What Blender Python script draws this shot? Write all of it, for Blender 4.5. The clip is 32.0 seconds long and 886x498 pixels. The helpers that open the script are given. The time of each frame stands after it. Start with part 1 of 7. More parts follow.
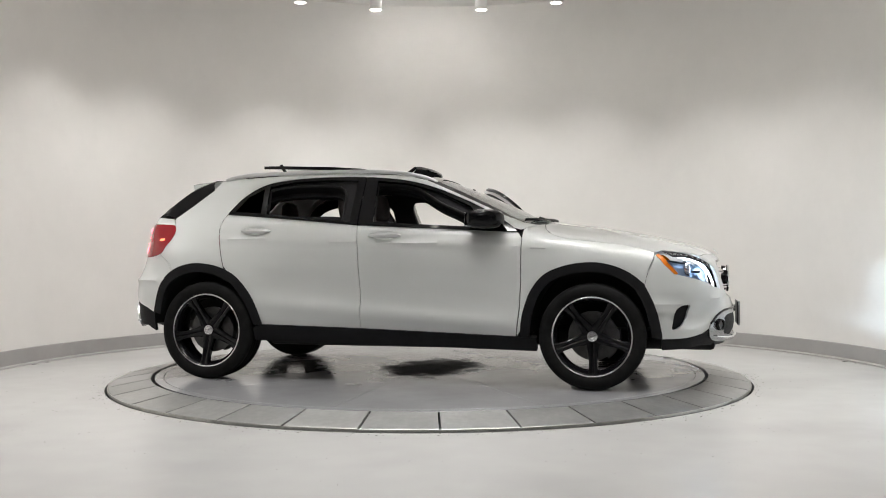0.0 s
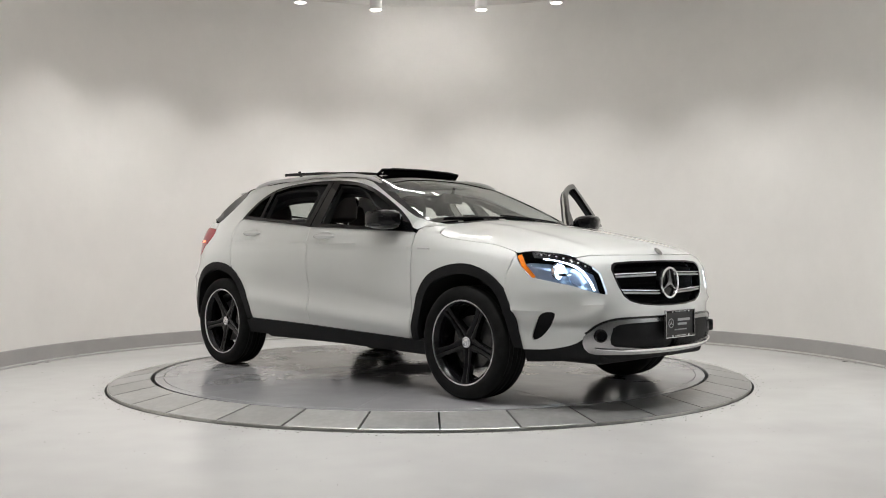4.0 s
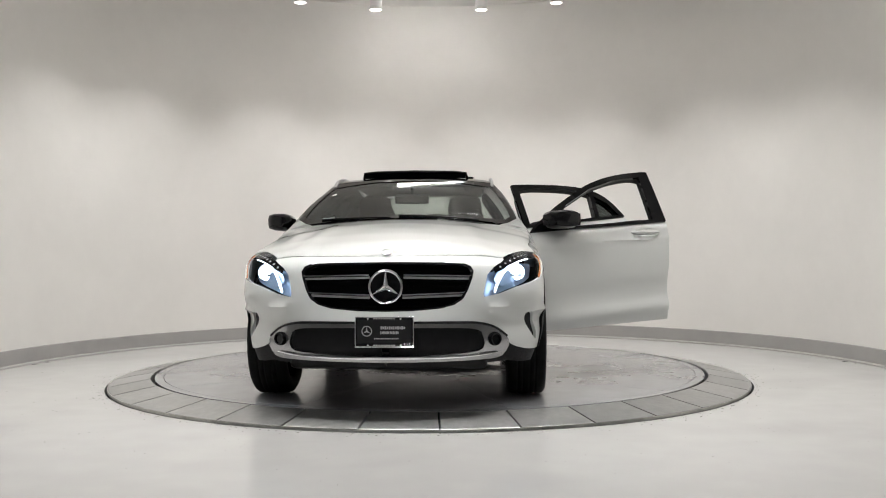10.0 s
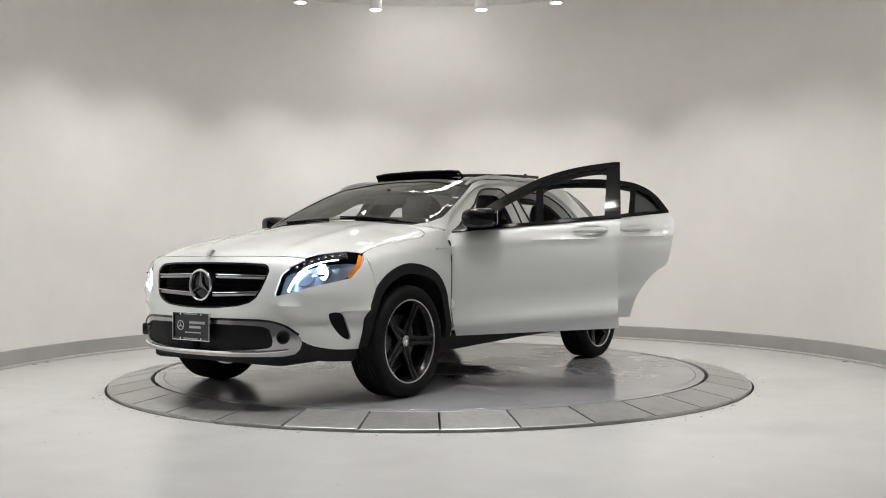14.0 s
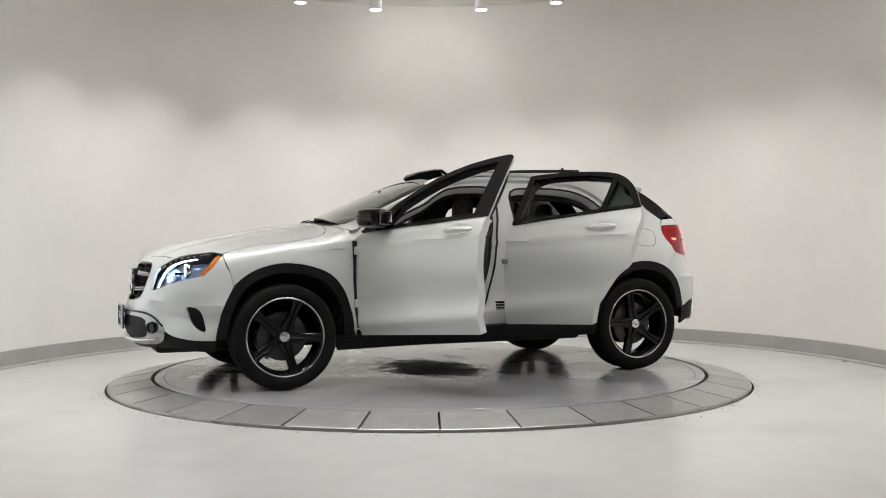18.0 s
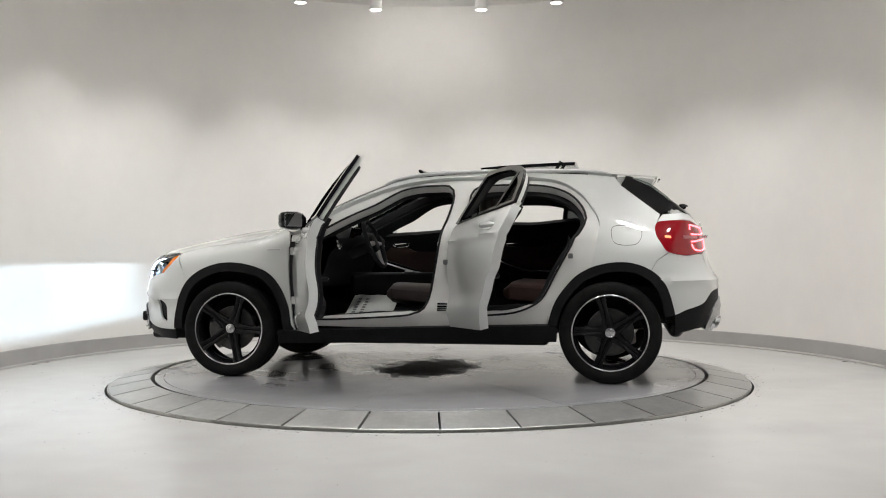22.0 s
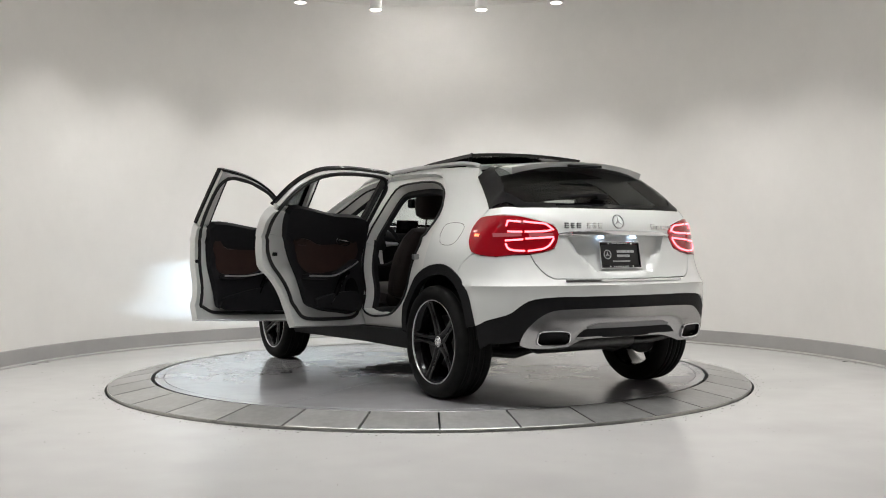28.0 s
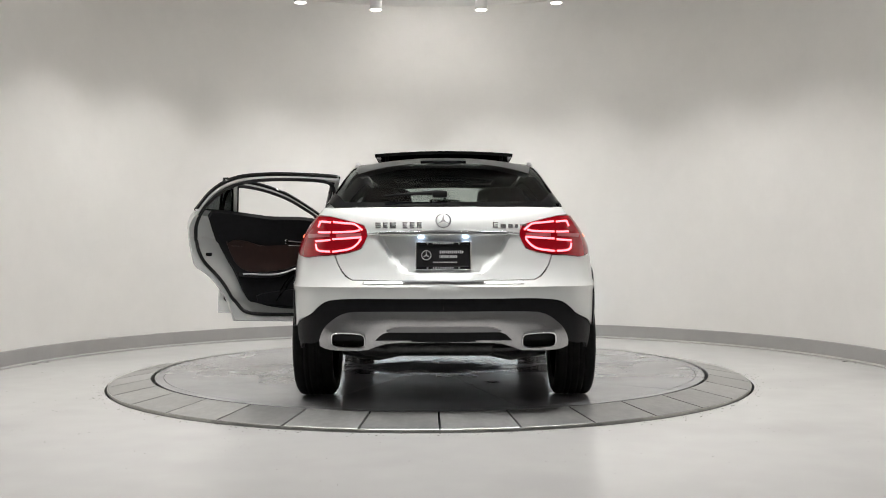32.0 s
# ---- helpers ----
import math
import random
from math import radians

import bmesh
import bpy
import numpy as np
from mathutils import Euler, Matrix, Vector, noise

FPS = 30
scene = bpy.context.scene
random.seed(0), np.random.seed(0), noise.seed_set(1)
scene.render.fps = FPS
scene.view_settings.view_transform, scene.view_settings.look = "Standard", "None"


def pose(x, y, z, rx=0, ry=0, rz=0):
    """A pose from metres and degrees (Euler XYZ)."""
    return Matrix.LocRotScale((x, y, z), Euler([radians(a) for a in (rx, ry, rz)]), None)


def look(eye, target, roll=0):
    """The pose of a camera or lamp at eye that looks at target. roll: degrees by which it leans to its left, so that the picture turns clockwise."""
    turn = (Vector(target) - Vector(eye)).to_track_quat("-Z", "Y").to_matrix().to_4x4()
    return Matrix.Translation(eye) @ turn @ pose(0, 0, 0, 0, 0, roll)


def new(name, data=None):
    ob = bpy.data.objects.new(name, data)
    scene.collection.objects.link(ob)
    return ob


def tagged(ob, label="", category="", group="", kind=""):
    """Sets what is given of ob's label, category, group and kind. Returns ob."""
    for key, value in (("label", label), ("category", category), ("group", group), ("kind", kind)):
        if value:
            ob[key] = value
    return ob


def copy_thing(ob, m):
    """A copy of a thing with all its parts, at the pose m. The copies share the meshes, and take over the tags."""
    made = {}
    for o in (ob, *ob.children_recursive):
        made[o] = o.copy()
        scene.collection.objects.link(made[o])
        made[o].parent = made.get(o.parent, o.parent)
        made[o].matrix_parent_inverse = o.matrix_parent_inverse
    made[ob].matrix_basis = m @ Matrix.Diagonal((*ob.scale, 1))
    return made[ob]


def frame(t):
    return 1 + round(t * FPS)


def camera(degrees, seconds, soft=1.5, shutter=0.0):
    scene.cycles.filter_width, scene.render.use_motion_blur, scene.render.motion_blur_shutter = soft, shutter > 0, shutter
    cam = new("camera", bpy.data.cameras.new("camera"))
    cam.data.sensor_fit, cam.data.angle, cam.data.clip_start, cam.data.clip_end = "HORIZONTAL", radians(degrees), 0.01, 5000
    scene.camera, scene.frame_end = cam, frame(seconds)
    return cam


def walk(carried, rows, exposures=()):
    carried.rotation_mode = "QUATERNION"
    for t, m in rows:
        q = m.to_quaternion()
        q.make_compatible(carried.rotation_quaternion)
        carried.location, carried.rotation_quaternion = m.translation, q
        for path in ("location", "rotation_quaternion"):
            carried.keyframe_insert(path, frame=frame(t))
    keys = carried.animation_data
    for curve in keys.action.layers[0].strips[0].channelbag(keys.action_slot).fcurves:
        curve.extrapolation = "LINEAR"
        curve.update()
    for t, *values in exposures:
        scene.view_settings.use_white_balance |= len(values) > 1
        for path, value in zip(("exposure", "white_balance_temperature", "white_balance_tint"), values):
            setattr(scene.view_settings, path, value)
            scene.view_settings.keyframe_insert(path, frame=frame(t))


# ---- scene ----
# camera: a fixed stand outside the round bay, looking in over the turntable
EYE = (0.0, -7.352, 0.885)
AIM = (EYE[0] + 0.01342, EYE[1] + 0.9999, EYE[2] + 0.00387)
cam = camera(49.99, 32.0, soft=1.0)
walk(cam, [(0, look(EYE, AIM, -0.209)), (32, look(EYE, AIM, -0.209))])

# ---- light ----
world = bpy.data.worlds.new("world")
scene.world = world
world.use_nodes = True
world.node_tree.nodes["Background"].inputs[0].default_value = (0.9, 0.93, 1.0, 1)
world.node_tree.nodes["Background"].inputs[1].default_value = 0.02
scene.view_settings.exposure = 0.02

# the 172.0 pair is an unseen addition that brightens the car's front
SPOT_ANGLES = [90.2 + s * a for a in (12.1, 29.6, 54, 71.5, 96, 113.5, 138, 155.5, 172.0) for s in (-1, 1)]
SPOT_R, SPOT_Z = 2.63, 3.42
SPOT_WATTS = 104.0


def spot_lamp(x, y, z):
    lamp = bpy.data.lights.new("spot_light", "SPOT")
    lamp.energy, lamp.spot_size, lamp.spot_blend = SPOT_WATTS, radians(86), 1.0
    lamp.color, lamp.shadow_soft_size = (1.0, 0.985, 0.965), 0.06
    ob = new("spot_light", lamp)
    ob.matrix_world = look((x, y, z), (x * 1.13, y * 1.13, z - 2.63))
    return ob


for ang in SPOT_ANGLES:
    spot_lamp(SPOT_R * math.cos(radians(ang)), SPOT_R * math.sin(radians(ang)), SPOT_Z - 0.02)


# ---- materials ----
def mat(name, color, rough=0.5, metal=0.0, coat=0.0, emit=0.0, emit_color=None, noise_scale=0.0, vary=0.0, bump=0.0,
        bump_scale=200.0, trans=0.0, ior=1.45, alpha=1.0, spec=0.5, rough_vary=0.0):
    m = bpy.data.materials.new(name)
    m.use_nodes = True
    nt = m.node_tree
    b = nt.nodes["Principled BSDF"]
    b.inputs["Base Color"].default_value = (*color, 1)
    b.inputs["Roughness"].default_value = rough
    b.inputs["Metallic"].default_value = metal
    b.inputs["Coat Weight"].default_value = coat
    b.inputs["Coat Roughness"].default_value = 0.03
    b.inputs["Transmission Weight"].default_value = trans
    b.inputs["IOR"].default_value = ior
    b.inputs["Alpha"].default_value = alpha
    b.inputs["Specular IOR Level"].default_value = spec
    if emit:
        b.inputs["Emission Color"].default_value = (*(emit_color or color), 1)
        b.inputs["Emission Strength"].default_value = emit
    if vary or bump or rough_vary:
        tc = nt.nodes.new("ShaderNodeTexCoord")
    if vary or rough_vary:
        n1 = nt.nodes.new("ShaderNodeTexNoise")
        n1.inputs["Scale"].default_value = noise_scale
        n1.inputs["Detail"].default_value = 6
        n1.inputs["Roughness"].default_value = 0.65
        nt.links.new(tc.outputs["Object"], n1.inputs["Vector"])
    if vary:
        mix = nt.nodes.new("ShaderNodeMix")
        mix.data_type = "RGBA"
        ramp = nt.nodes.new("ShaderNodeMapRange")
        ramp.inputs["From Min"].default_value, ramp.inputs["From Max"].default_value = 0.3, 0.7
        nt.links.new(n1.outputs["Fac"], ramp.inputs["Value"])
        nt.links.new(ramp.outputs["Result"], mix.inputs["Factor"])
        mix.inputs["A"].default_value = (*[c * (1 - vary) for c in color], 1)
        mix.inputs["B"].default_value = (*[min(1, c * (1 + vary)) for c in color], 1)
        nt.links.new(mix.outputs["Result"], b.inputs["Base Color"])
    if rough_vary:
        mr = nt.nodes.new("ShaderNodeMapRange")
        mr.inputs["From Min"].default_value, mr.inputs["From Max"].default_value = 0.3, 0.7
        mr.inputs["To Min"].default_value, mr.inputs["To Max"].default_value = rough - rough_vary, rough + rough_vary
        nt.links.new(n1.outputs["Fac"], mr.inputs["Value"])
        nt.links.new(mr.outputs["Result"], b.inputs["Roughness"])
    if bump:
        n2 = nt.nodes.new("ShaderNodeTexNoise")
        n2.inputs["Scale"].default_value = bump_scale
        n2.inputs["Detail"].default_value = 3
        bp = nt.nodes.new("ShaderNodeBump")
        bp.inputs["Strength"].default_value = bump
        bp.inputs["Distance"].default_value = 0.002
        nt.links.new(tc.outputs["Object"], n2.inputs["Vector"])
        nt.links.new(n2.outputs["Fac"], bp.inputs["Height"])
        nt.links.new(bp.outputs["Normal"], b.inputs["Normal"])
    return m


M_WALL = mat("wall_paint", (0.80, 0.781, 0.752), 0.75, noise_scale=1.2, vary=0.03, bump=0.08, bump_scale=120)
M_BASE = mat("baseboard_vinyl", (0.36, 0.35, 0.34), 0.45, noise_scale=3, vary=0.06)
M_FLOOR = mat("floor_epoxy", (0.535, 0.528, 0.517), 0.23, noise_scale=0.7, vary=0.03)
M_CEIL = mat("ceiling_paint", (0.80, 0.785, 0.76), 0.8, noise_scale=2, vary=0.03)
M_DISC = mat("disc_metal_paint", (0.285, 0.285, 0.295), 0.16, noise_scale=1.4, vary=0.10, rough_vary=0.05)
M_TILE = mat("ring_steel_plate", (0.44, 0.44, 0.43), 0.32, metal=0.5, noise_scale=6, vary=0.15, rough_vary=0.04, bump=0.10, bump_scale=60)
M_GAP = mat("dark_gap", (0.012, 0.012, 0.012), 0.7)
M_CAN = mat("can_white_enamel", (0.75, 0.74, 0.72), 0.4)
M_LENS = mat("lamp_lens_glow", (1, 0.96, 0.9), 0.4, emit=14, emit_color=(1, 0.95, 0.87))
M_HALL = mat("hall_paint", (0.52, 0.515, 0.51), 0.8, noise_scale=2, vary=0.05)


# plates differ a little in tone
nt = M_TILE.node_tree
oi = nt.nodes.new("ShaderNodeObjectInfo")
mrt = nt.nodes.new("ShaderNodeMapRange")
mrt.inputs["To Min"].default_value, mrt.inputs["To Max"].default_value = 0.72, 1.12
hs = nt.nodes.new("ShaderNodeHueSaturation")
src = nt.nodes["Principled BSDF"].inputs["Base Color"].links[0].from_socket
nt.links.new(oi.outputs["Random"], mrt.inputs["Value"])
nt.links.new(mrt.outputs["Result"], hs.inputs["Value"])
nt.links.new(src, hs.inputs["Color"])
nt.links.new(hs.outputs["Color"], nt.nodes["Principled BSDF"].inputs["Base Color"])


def layered(m, fine, coarse, amount, detail=8):
    """Adds a second, finer mottling and faint scuffs to a material."""
    nt = m.node_tree
    b = nt.nodes["Principled BSDF"]
    src = b.inputs["Base Color"].links[0].from_socket
    tc = nt.nodes.new("ShaderNodeTexCoord")
    mul = None
    for sc, lo, hi, amt in ((fine, 0.35, 0.75, amount * 0.6), (coarse, 0.56, 0.72, -amount)):
        n = nt.nodes.new("ShaderNodeTexNoise")
        n.inputs["Scale"].default_value, n.inputs["Detail"].default_value, n.inputs["Roughness"].default_value = sc, detail, 0.7 if detail > 4 else 0.45
        r = nt.nodes.new("ShaderNodeMapRange")
        r.inputs["From Min"].default_value, r.inputs["From Max"].default_value = lo, hi
        r.inputs["To Min"].default_value, r.inputs["To Max"].default_value = (1 - amt, 1.0) if amt > 0 else (1.0, 1 + amt)
        v = nt.nodes.new("ShaderNodeHueSaturation")
        nt.links.new(tc.outputs["Object"], n.inputs["Vector"])
        nt.links.new(n.outputs["Fac"], r.inputs["Value"])
        nt.links.new(r.outputs["Result"], v.inputs["Value"])
        nt.links.new(src, v.inputs["Color"])
        src = v.outputs["Color"]
    nt.links.new(src, b.inputs["Base Color"])


layered(M_FLOOR, 5.0, 1.1, 0.06, 1)
layered(M_TILE, 26.0, 3.0, 0.22, 3)
# each plate takes its own stretch of the mottling
nt = M_TILE.node_tree
far_off = nt.nodes.new("ShaderNodeVectorMath")
far_off.operation = "SCALE"
far_off.inputs[0].default_value = (31.0, 17.0, 9.0)
nt.links.new(oi.outputs["Random"], far_off.inputs["Scale"])
for n in [n for n in nt.nodes if n.type == "TEX_NOISE"]:
    add = nt.nodes.new("ShaderNodeVectorMath")
    nt.links.new(n.inputs["Vector"].links[0].from_socket, add.inputs[0])
    nt.links.new(far_off.outputs["Vector"], add.inputs[1])
    nt.links.new(add.outputs["Vector"], n.inputs["Vector"])
layered(M_WALL, 6.0, 0.8, 0.03)


# ---- mesh helpers ----
def mesh_of(bm, name, material, smooth=True, angle=35):
    me = bpy.data.meshes.new(name)
    bm.normal_update()
    bm.to_mesh(me)
    bm.free()
    for m in material if isinstance(material, (list, tuple)) else [material]:
        me.materials.append(m)
    if smooth:
        me.polygons.foreach_set("use_smooth", [True] * len(me.polygons))
        me.set_sharp_from_angle(angle=radians(angle))
    return me


def part(name, bm, material, parent, label="", smooth=True, angle=35, m=None):
    ob = new(name, mesh_of(bm, name, material, smooth, angle))
    ob.parent = parent
    if m is not None:
        ob.matrix_basis = m
    if label:
        tagged(ob, label)
    return ob


def thing(name, bm, material, label, category, group="", kind="", smooth=True, angle=35):
    ob = new(name, mesh_of(bm, name, material, smooth, angle))
    return tagged(ob, label, category, group, kind)


def verts_mesh(bm, pts, faces):
    vs = [bm.verts.new(p) for p in pts]
    for f in faces:
        bm.faces.new([vs[i] for i in f])
    return vs


def box(bm, c, s, m=None, bevel=0.0, seg=2):
    r = bmesh.ops.create_cube(bm, size=1.0)
    vs = r["verts"]
    for v in vs:
        v.co = Vector((v.co.x * s[0], v.co.y * s[1], v.co.z * s[2]))
    if bevel:
        es = list({e for v in vs for e in v.link_edges})
        out = bmesh.ops.bevel(bm, geom=es, offset=bevel, segments=seg, affect="EDGES", profile=0.5)
        vs = list({v for f in out["faces"] for v in f.verts} | {v for v in vs if v.is_valid})
    M = Matrix.Translation(c) if m is None else Matrix.Translation(c) @ m
    for v in vs:
        v.co = M @ v.co
    return vs


def lathe(bm, profile, seg=48, m=None, closed=False, a0=0.0, a1=360.0):
    """Turns (radius, height) points about z; radius 0 makes a pole."""
    full = abs(a1 - a0) >= 359.9
    n = seg if full else seg + 1
    rows = []
    for r, h in profile:
        row = []
        if r < 1e-6:
            v = bm.verts.new((0, 0, h))
            row = [v] * n
        else:
            for i in range(n):
                a = radians(a0 + (a1 - a0) * i / seg)
                row.append(bm.verts.new((r * math.cos(a), r * math.sin(a), h)))
        rows.append(row)
    pairs = list(zip(rows[:-1], rows[1:])) + ([(rows[-1], rows[0])] if closed else [])
    for ra, rb in pairs:
        for i in range(n if full else n - 1):
            j = (i + 1) % n
            q = []
            for v in (ra[i], ra[j], rb[j], rb[i]):
                if v not in q:
                    q.append(v)
            if len(q) > 2:
                try:
                    bm.faces.new(q)
                except ValueError:
                    pass
    if m is not None:
        for v in {v for row in rows for v in row}:
            v.co = m @ v.co
    return rows


def tube(bm, pts, r, seg=10, cap=True, scale_y=1.0):
    """A round bar along points; r is one radius or a list."""
    pts = [Vector(p) for p in pts]
    rings = []
    up = Vector((0.013, 0.021, 1))
    for i, p in enumerate(pts):
        d = (pts[min(i + 1, len(pts) - 1)] - pts[max(i - 1, 0)]).normalized()
        a = d.cross(up)
        if a.length < 1e-3:
            a = d.cross(Vector((1, 0, 0)))
        a.normalize()
        b = a.cross(d).normalized()
        rr = r[i] if isinstance(r, (list, tuple)) else r
        rings.append([bm.verts.new(p + (a * math.cos(t) + b * math.sin(t) * scale_y) * rr)
                      for t in (2 * math.pi * k / seg for k in range(seg))])
    for ra, rb in zip(rings[:-1], rings[1:]):
        for i in range(seg):
            j = (i + 1) % seg
            bm.faces.new((ra[i], rb[i], rb[j], ra[j]))
    if cap:
        bm.faces.new(rings[0])
        bm.faces.new(rings[-1][::-1])


def smooth_line(pts, n, closed=False):
    """Catmull-Rom points along a polyline, evenly n in all."""
    P = np.array(pts, float)
    if closed:
        P = np.vstack([P[-1], P, P[0], P[1]])
    else:
        P = np.vstack([2 * P[0] - P[1], P, 2 * P[-1] - P[-2]])
    out = []
    k = len(P) - 3
    for i in range(k):
        p0, p1, p2, p3 = P[i], P[i + 1], P[i + 2], P[i + 3]
        for t in np.linspace(0, 1, 12, endpoint=False):
            out.append(0.5 * (2 * p1 + (p2 - p0) * t + (2 * p0 - 5 * p1 + 4 * p2 - p3) * t * t
                              + (3 * p1 - p0 - 3 * p2 + p3) * t ** 3))
    if not closed:
        out.append(P[-2])
    out = np.array(out)
    if closed:
        out = np.vstack([out, out[:1]])
    s = np.concatenate([[0], np.cumsum(np.linalg.norm(np.diff(out, axis=0), axis=1))])
    q = np.linspace(0, s[-1], n + 1 if closed else n)
    res = np.stack([np.interp(q, s, out[:, c]) for c in range(P.shape[1])], 1)
    return res[:-1] if closed else res


# ---- the round bay ----
FLOOR_Z, WALL_R, CEIL_Z = -0.06, 3.63, 3.72
WC = (0.067, -0.05)
DISC_R, RING_R = 2.047, 2.354

bm = bmesh.new()
# the floor has a round pit for the turntable
rows = lathe(bm, [(RING_R + 0.024, FLOOR_Z), (2.9, FLOOR_Z), (4.2, FLOOR_Z), (7.0, FLOOR_Z), (16.0, FLOOR_Z)], 96)
lathe(bm, [(RING_R + 0.024, FLOOR_Z), (RING_R + 0.024, FLOOR_Z - 0.12)], 96)
thing("floor", bm, M_FLOOR, "pale grey glossy sealed concrete floor", "floor", kind="structure")

A0, A1 = -42, 222
bm = bmesh.new()
T = Matrix.Translation((WC[0], WC[1], 0))
lathe(bm, [(WALL_R, FLOOR_Z), (WALL_R, CEIL_Z), (WALL_R + 0.12, CEIL_Z), (WALL_R + 0.12, FLOOR_Z)], 120, T, True, A0, A1)
thing("wall_round", bm, M_WALL, "curved off-white painted wall around the turntable", "wall", kind="structure")
bm = bmesh.new()
lathe(bm, [(WALL_R - 0.014, FLOOR_Z), (WALL_R - 0.014, FLOOR_Z + 0.140), (WALL_R - 0.008, FLOOR_Z + 0.145), (WALL_R - 0.002, FLOOR_Z + 0.145)],
      120, T, False, A0, A1)
lathe(bm, [(WALL_R - 0.034, FLOOR_Z), (WALL_R - 0.032, FLOOR_Z + 0.012), (WALL_R - 0.014, FLOOR_Z + 0.022)], 120, T, False, A0, A1)
thing("baseboard", bm, M_BASE, "dark grey vinyl baseboard along the curved wall", "baseboard", kind="structure")
bm = bmesh.new()
lathe(bm, [(0, CEIL_Z), (WALL_R + 0.12, CEIL_Z), (WALL_R + 0.12, CEIL_Z + 0.1), (0, CEIL_Z + 0.1)], 96, T)
thing("ceiling", bm, M_CEIL, "off-white painted ceiling over the round bay", "ceiling", kind="structure")
# the unseen hall from which one looks in, its walls placed to bounce light
bm = bmesh.new()
for c, s in (((0, -9.4, 2), (11.2, 0.2, 4.3)), ((-5.5, -2.1, 2), (0.2, 14.8, 4.3)), ((5.5, -2.1, 2), (0.2, 14.8, 4.3)), ((0, 5.2, 2), (11.2, 0.2, 4.3))):
    box(bm, c, s)
thing("wall_hall", bm, M_HALL, "plain light grey walls of the unseen hall, placed to bounce light", "wall", kind="structure", smooth=False)
bm = bmesh.new()
box(bm, (0, -2.1, CEIL_Z + 0.204), (11.2, 14.8, 0.4))
thing("ceiling_hall", bm, M_HALL, "plain light grey ceiling of the unseen hall", "ceiling", kind="structure", smooth=False)

# ---- turntable ----
turntable = tagged(new("turntable"), "flush round vehicle turntable with a grey painted disc", "turntable")
bm = bmesh.new()
lathe(bm, [(0, -0.008), (DISC_R - 0.010, -0.008), (DISC_R - 0.010, -0.05), (0, -0.05)], 128)
part("bed_plate", bm, M_GAP, turntable)
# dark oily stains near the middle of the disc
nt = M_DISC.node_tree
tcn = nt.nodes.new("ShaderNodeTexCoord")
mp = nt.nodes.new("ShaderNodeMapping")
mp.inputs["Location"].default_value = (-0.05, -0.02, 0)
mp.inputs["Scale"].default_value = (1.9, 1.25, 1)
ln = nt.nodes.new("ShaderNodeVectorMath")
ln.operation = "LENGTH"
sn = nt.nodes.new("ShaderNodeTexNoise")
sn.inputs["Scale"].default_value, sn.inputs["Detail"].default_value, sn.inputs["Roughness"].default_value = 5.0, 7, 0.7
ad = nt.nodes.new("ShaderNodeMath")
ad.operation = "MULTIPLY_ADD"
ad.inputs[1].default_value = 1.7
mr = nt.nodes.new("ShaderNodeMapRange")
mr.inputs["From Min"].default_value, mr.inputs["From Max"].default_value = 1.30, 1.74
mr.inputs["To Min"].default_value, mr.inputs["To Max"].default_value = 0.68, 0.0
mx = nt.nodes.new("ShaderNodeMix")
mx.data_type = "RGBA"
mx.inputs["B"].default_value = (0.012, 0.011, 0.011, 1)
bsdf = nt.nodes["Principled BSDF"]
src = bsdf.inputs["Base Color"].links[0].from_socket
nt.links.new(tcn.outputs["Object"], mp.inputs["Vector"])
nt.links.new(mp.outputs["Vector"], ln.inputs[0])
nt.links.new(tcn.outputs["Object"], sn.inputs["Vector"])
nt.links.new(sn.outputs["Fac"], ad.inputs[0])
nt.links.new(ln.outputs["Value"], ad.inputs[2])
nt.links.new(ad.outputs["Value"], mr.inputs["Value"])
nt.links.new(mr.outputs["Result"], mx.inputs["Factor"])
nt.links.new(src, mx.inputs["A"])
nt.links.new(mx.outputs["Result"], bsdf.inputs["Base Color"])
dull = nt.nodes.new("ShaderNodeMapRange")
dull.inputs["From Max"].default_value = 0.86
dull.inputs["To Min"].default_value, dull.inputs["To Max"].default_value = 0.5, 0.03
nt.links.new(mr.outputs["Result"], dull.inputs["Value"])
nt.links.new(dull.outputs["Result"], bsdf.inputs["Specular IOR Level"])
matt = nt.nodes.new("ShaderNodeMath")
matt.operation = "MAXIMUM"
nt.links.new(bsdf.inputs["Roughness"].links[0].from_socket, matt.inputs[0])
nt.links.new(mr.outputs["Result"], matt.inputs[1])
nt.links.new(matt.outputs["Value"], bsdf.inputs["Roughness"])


def sector(r0, r1, a0, a1, z0, z1, n):
    """A flat plate between two radii and two angles, with eased edges."""
    bm = bmesh.new()
    e = 0.0015
    loops = []
    for d, z in ((0, z1), (0, z0 - e), (e, z0)):
        top = []
        for r, sgn in ((r1 - d, 1), (r0 + d, -1)):
            for k in range(n + 1):
                a = a0 + (a1 - a0) * k / n if sgn > 0 else a1 - (a1 - a0) * k / n
                top.append(bm.verts.new((r * math.cos(a), r * math.sin(a), z)))
        loops.append(top)
    for la, lb in zip(loops[:-1], loops[1:]):
        for k in range(len(la)):
            j = (k + 1) % len(la)
            bm.faces.new((la[k], la[j], lb[j], lb[k]))
    t = loops[-1]
    for k in range(n):
        bm.faces.new((t[k], t[k + 1], t[2 * n - k], t[2 * n + 1 - k]))
    return bm


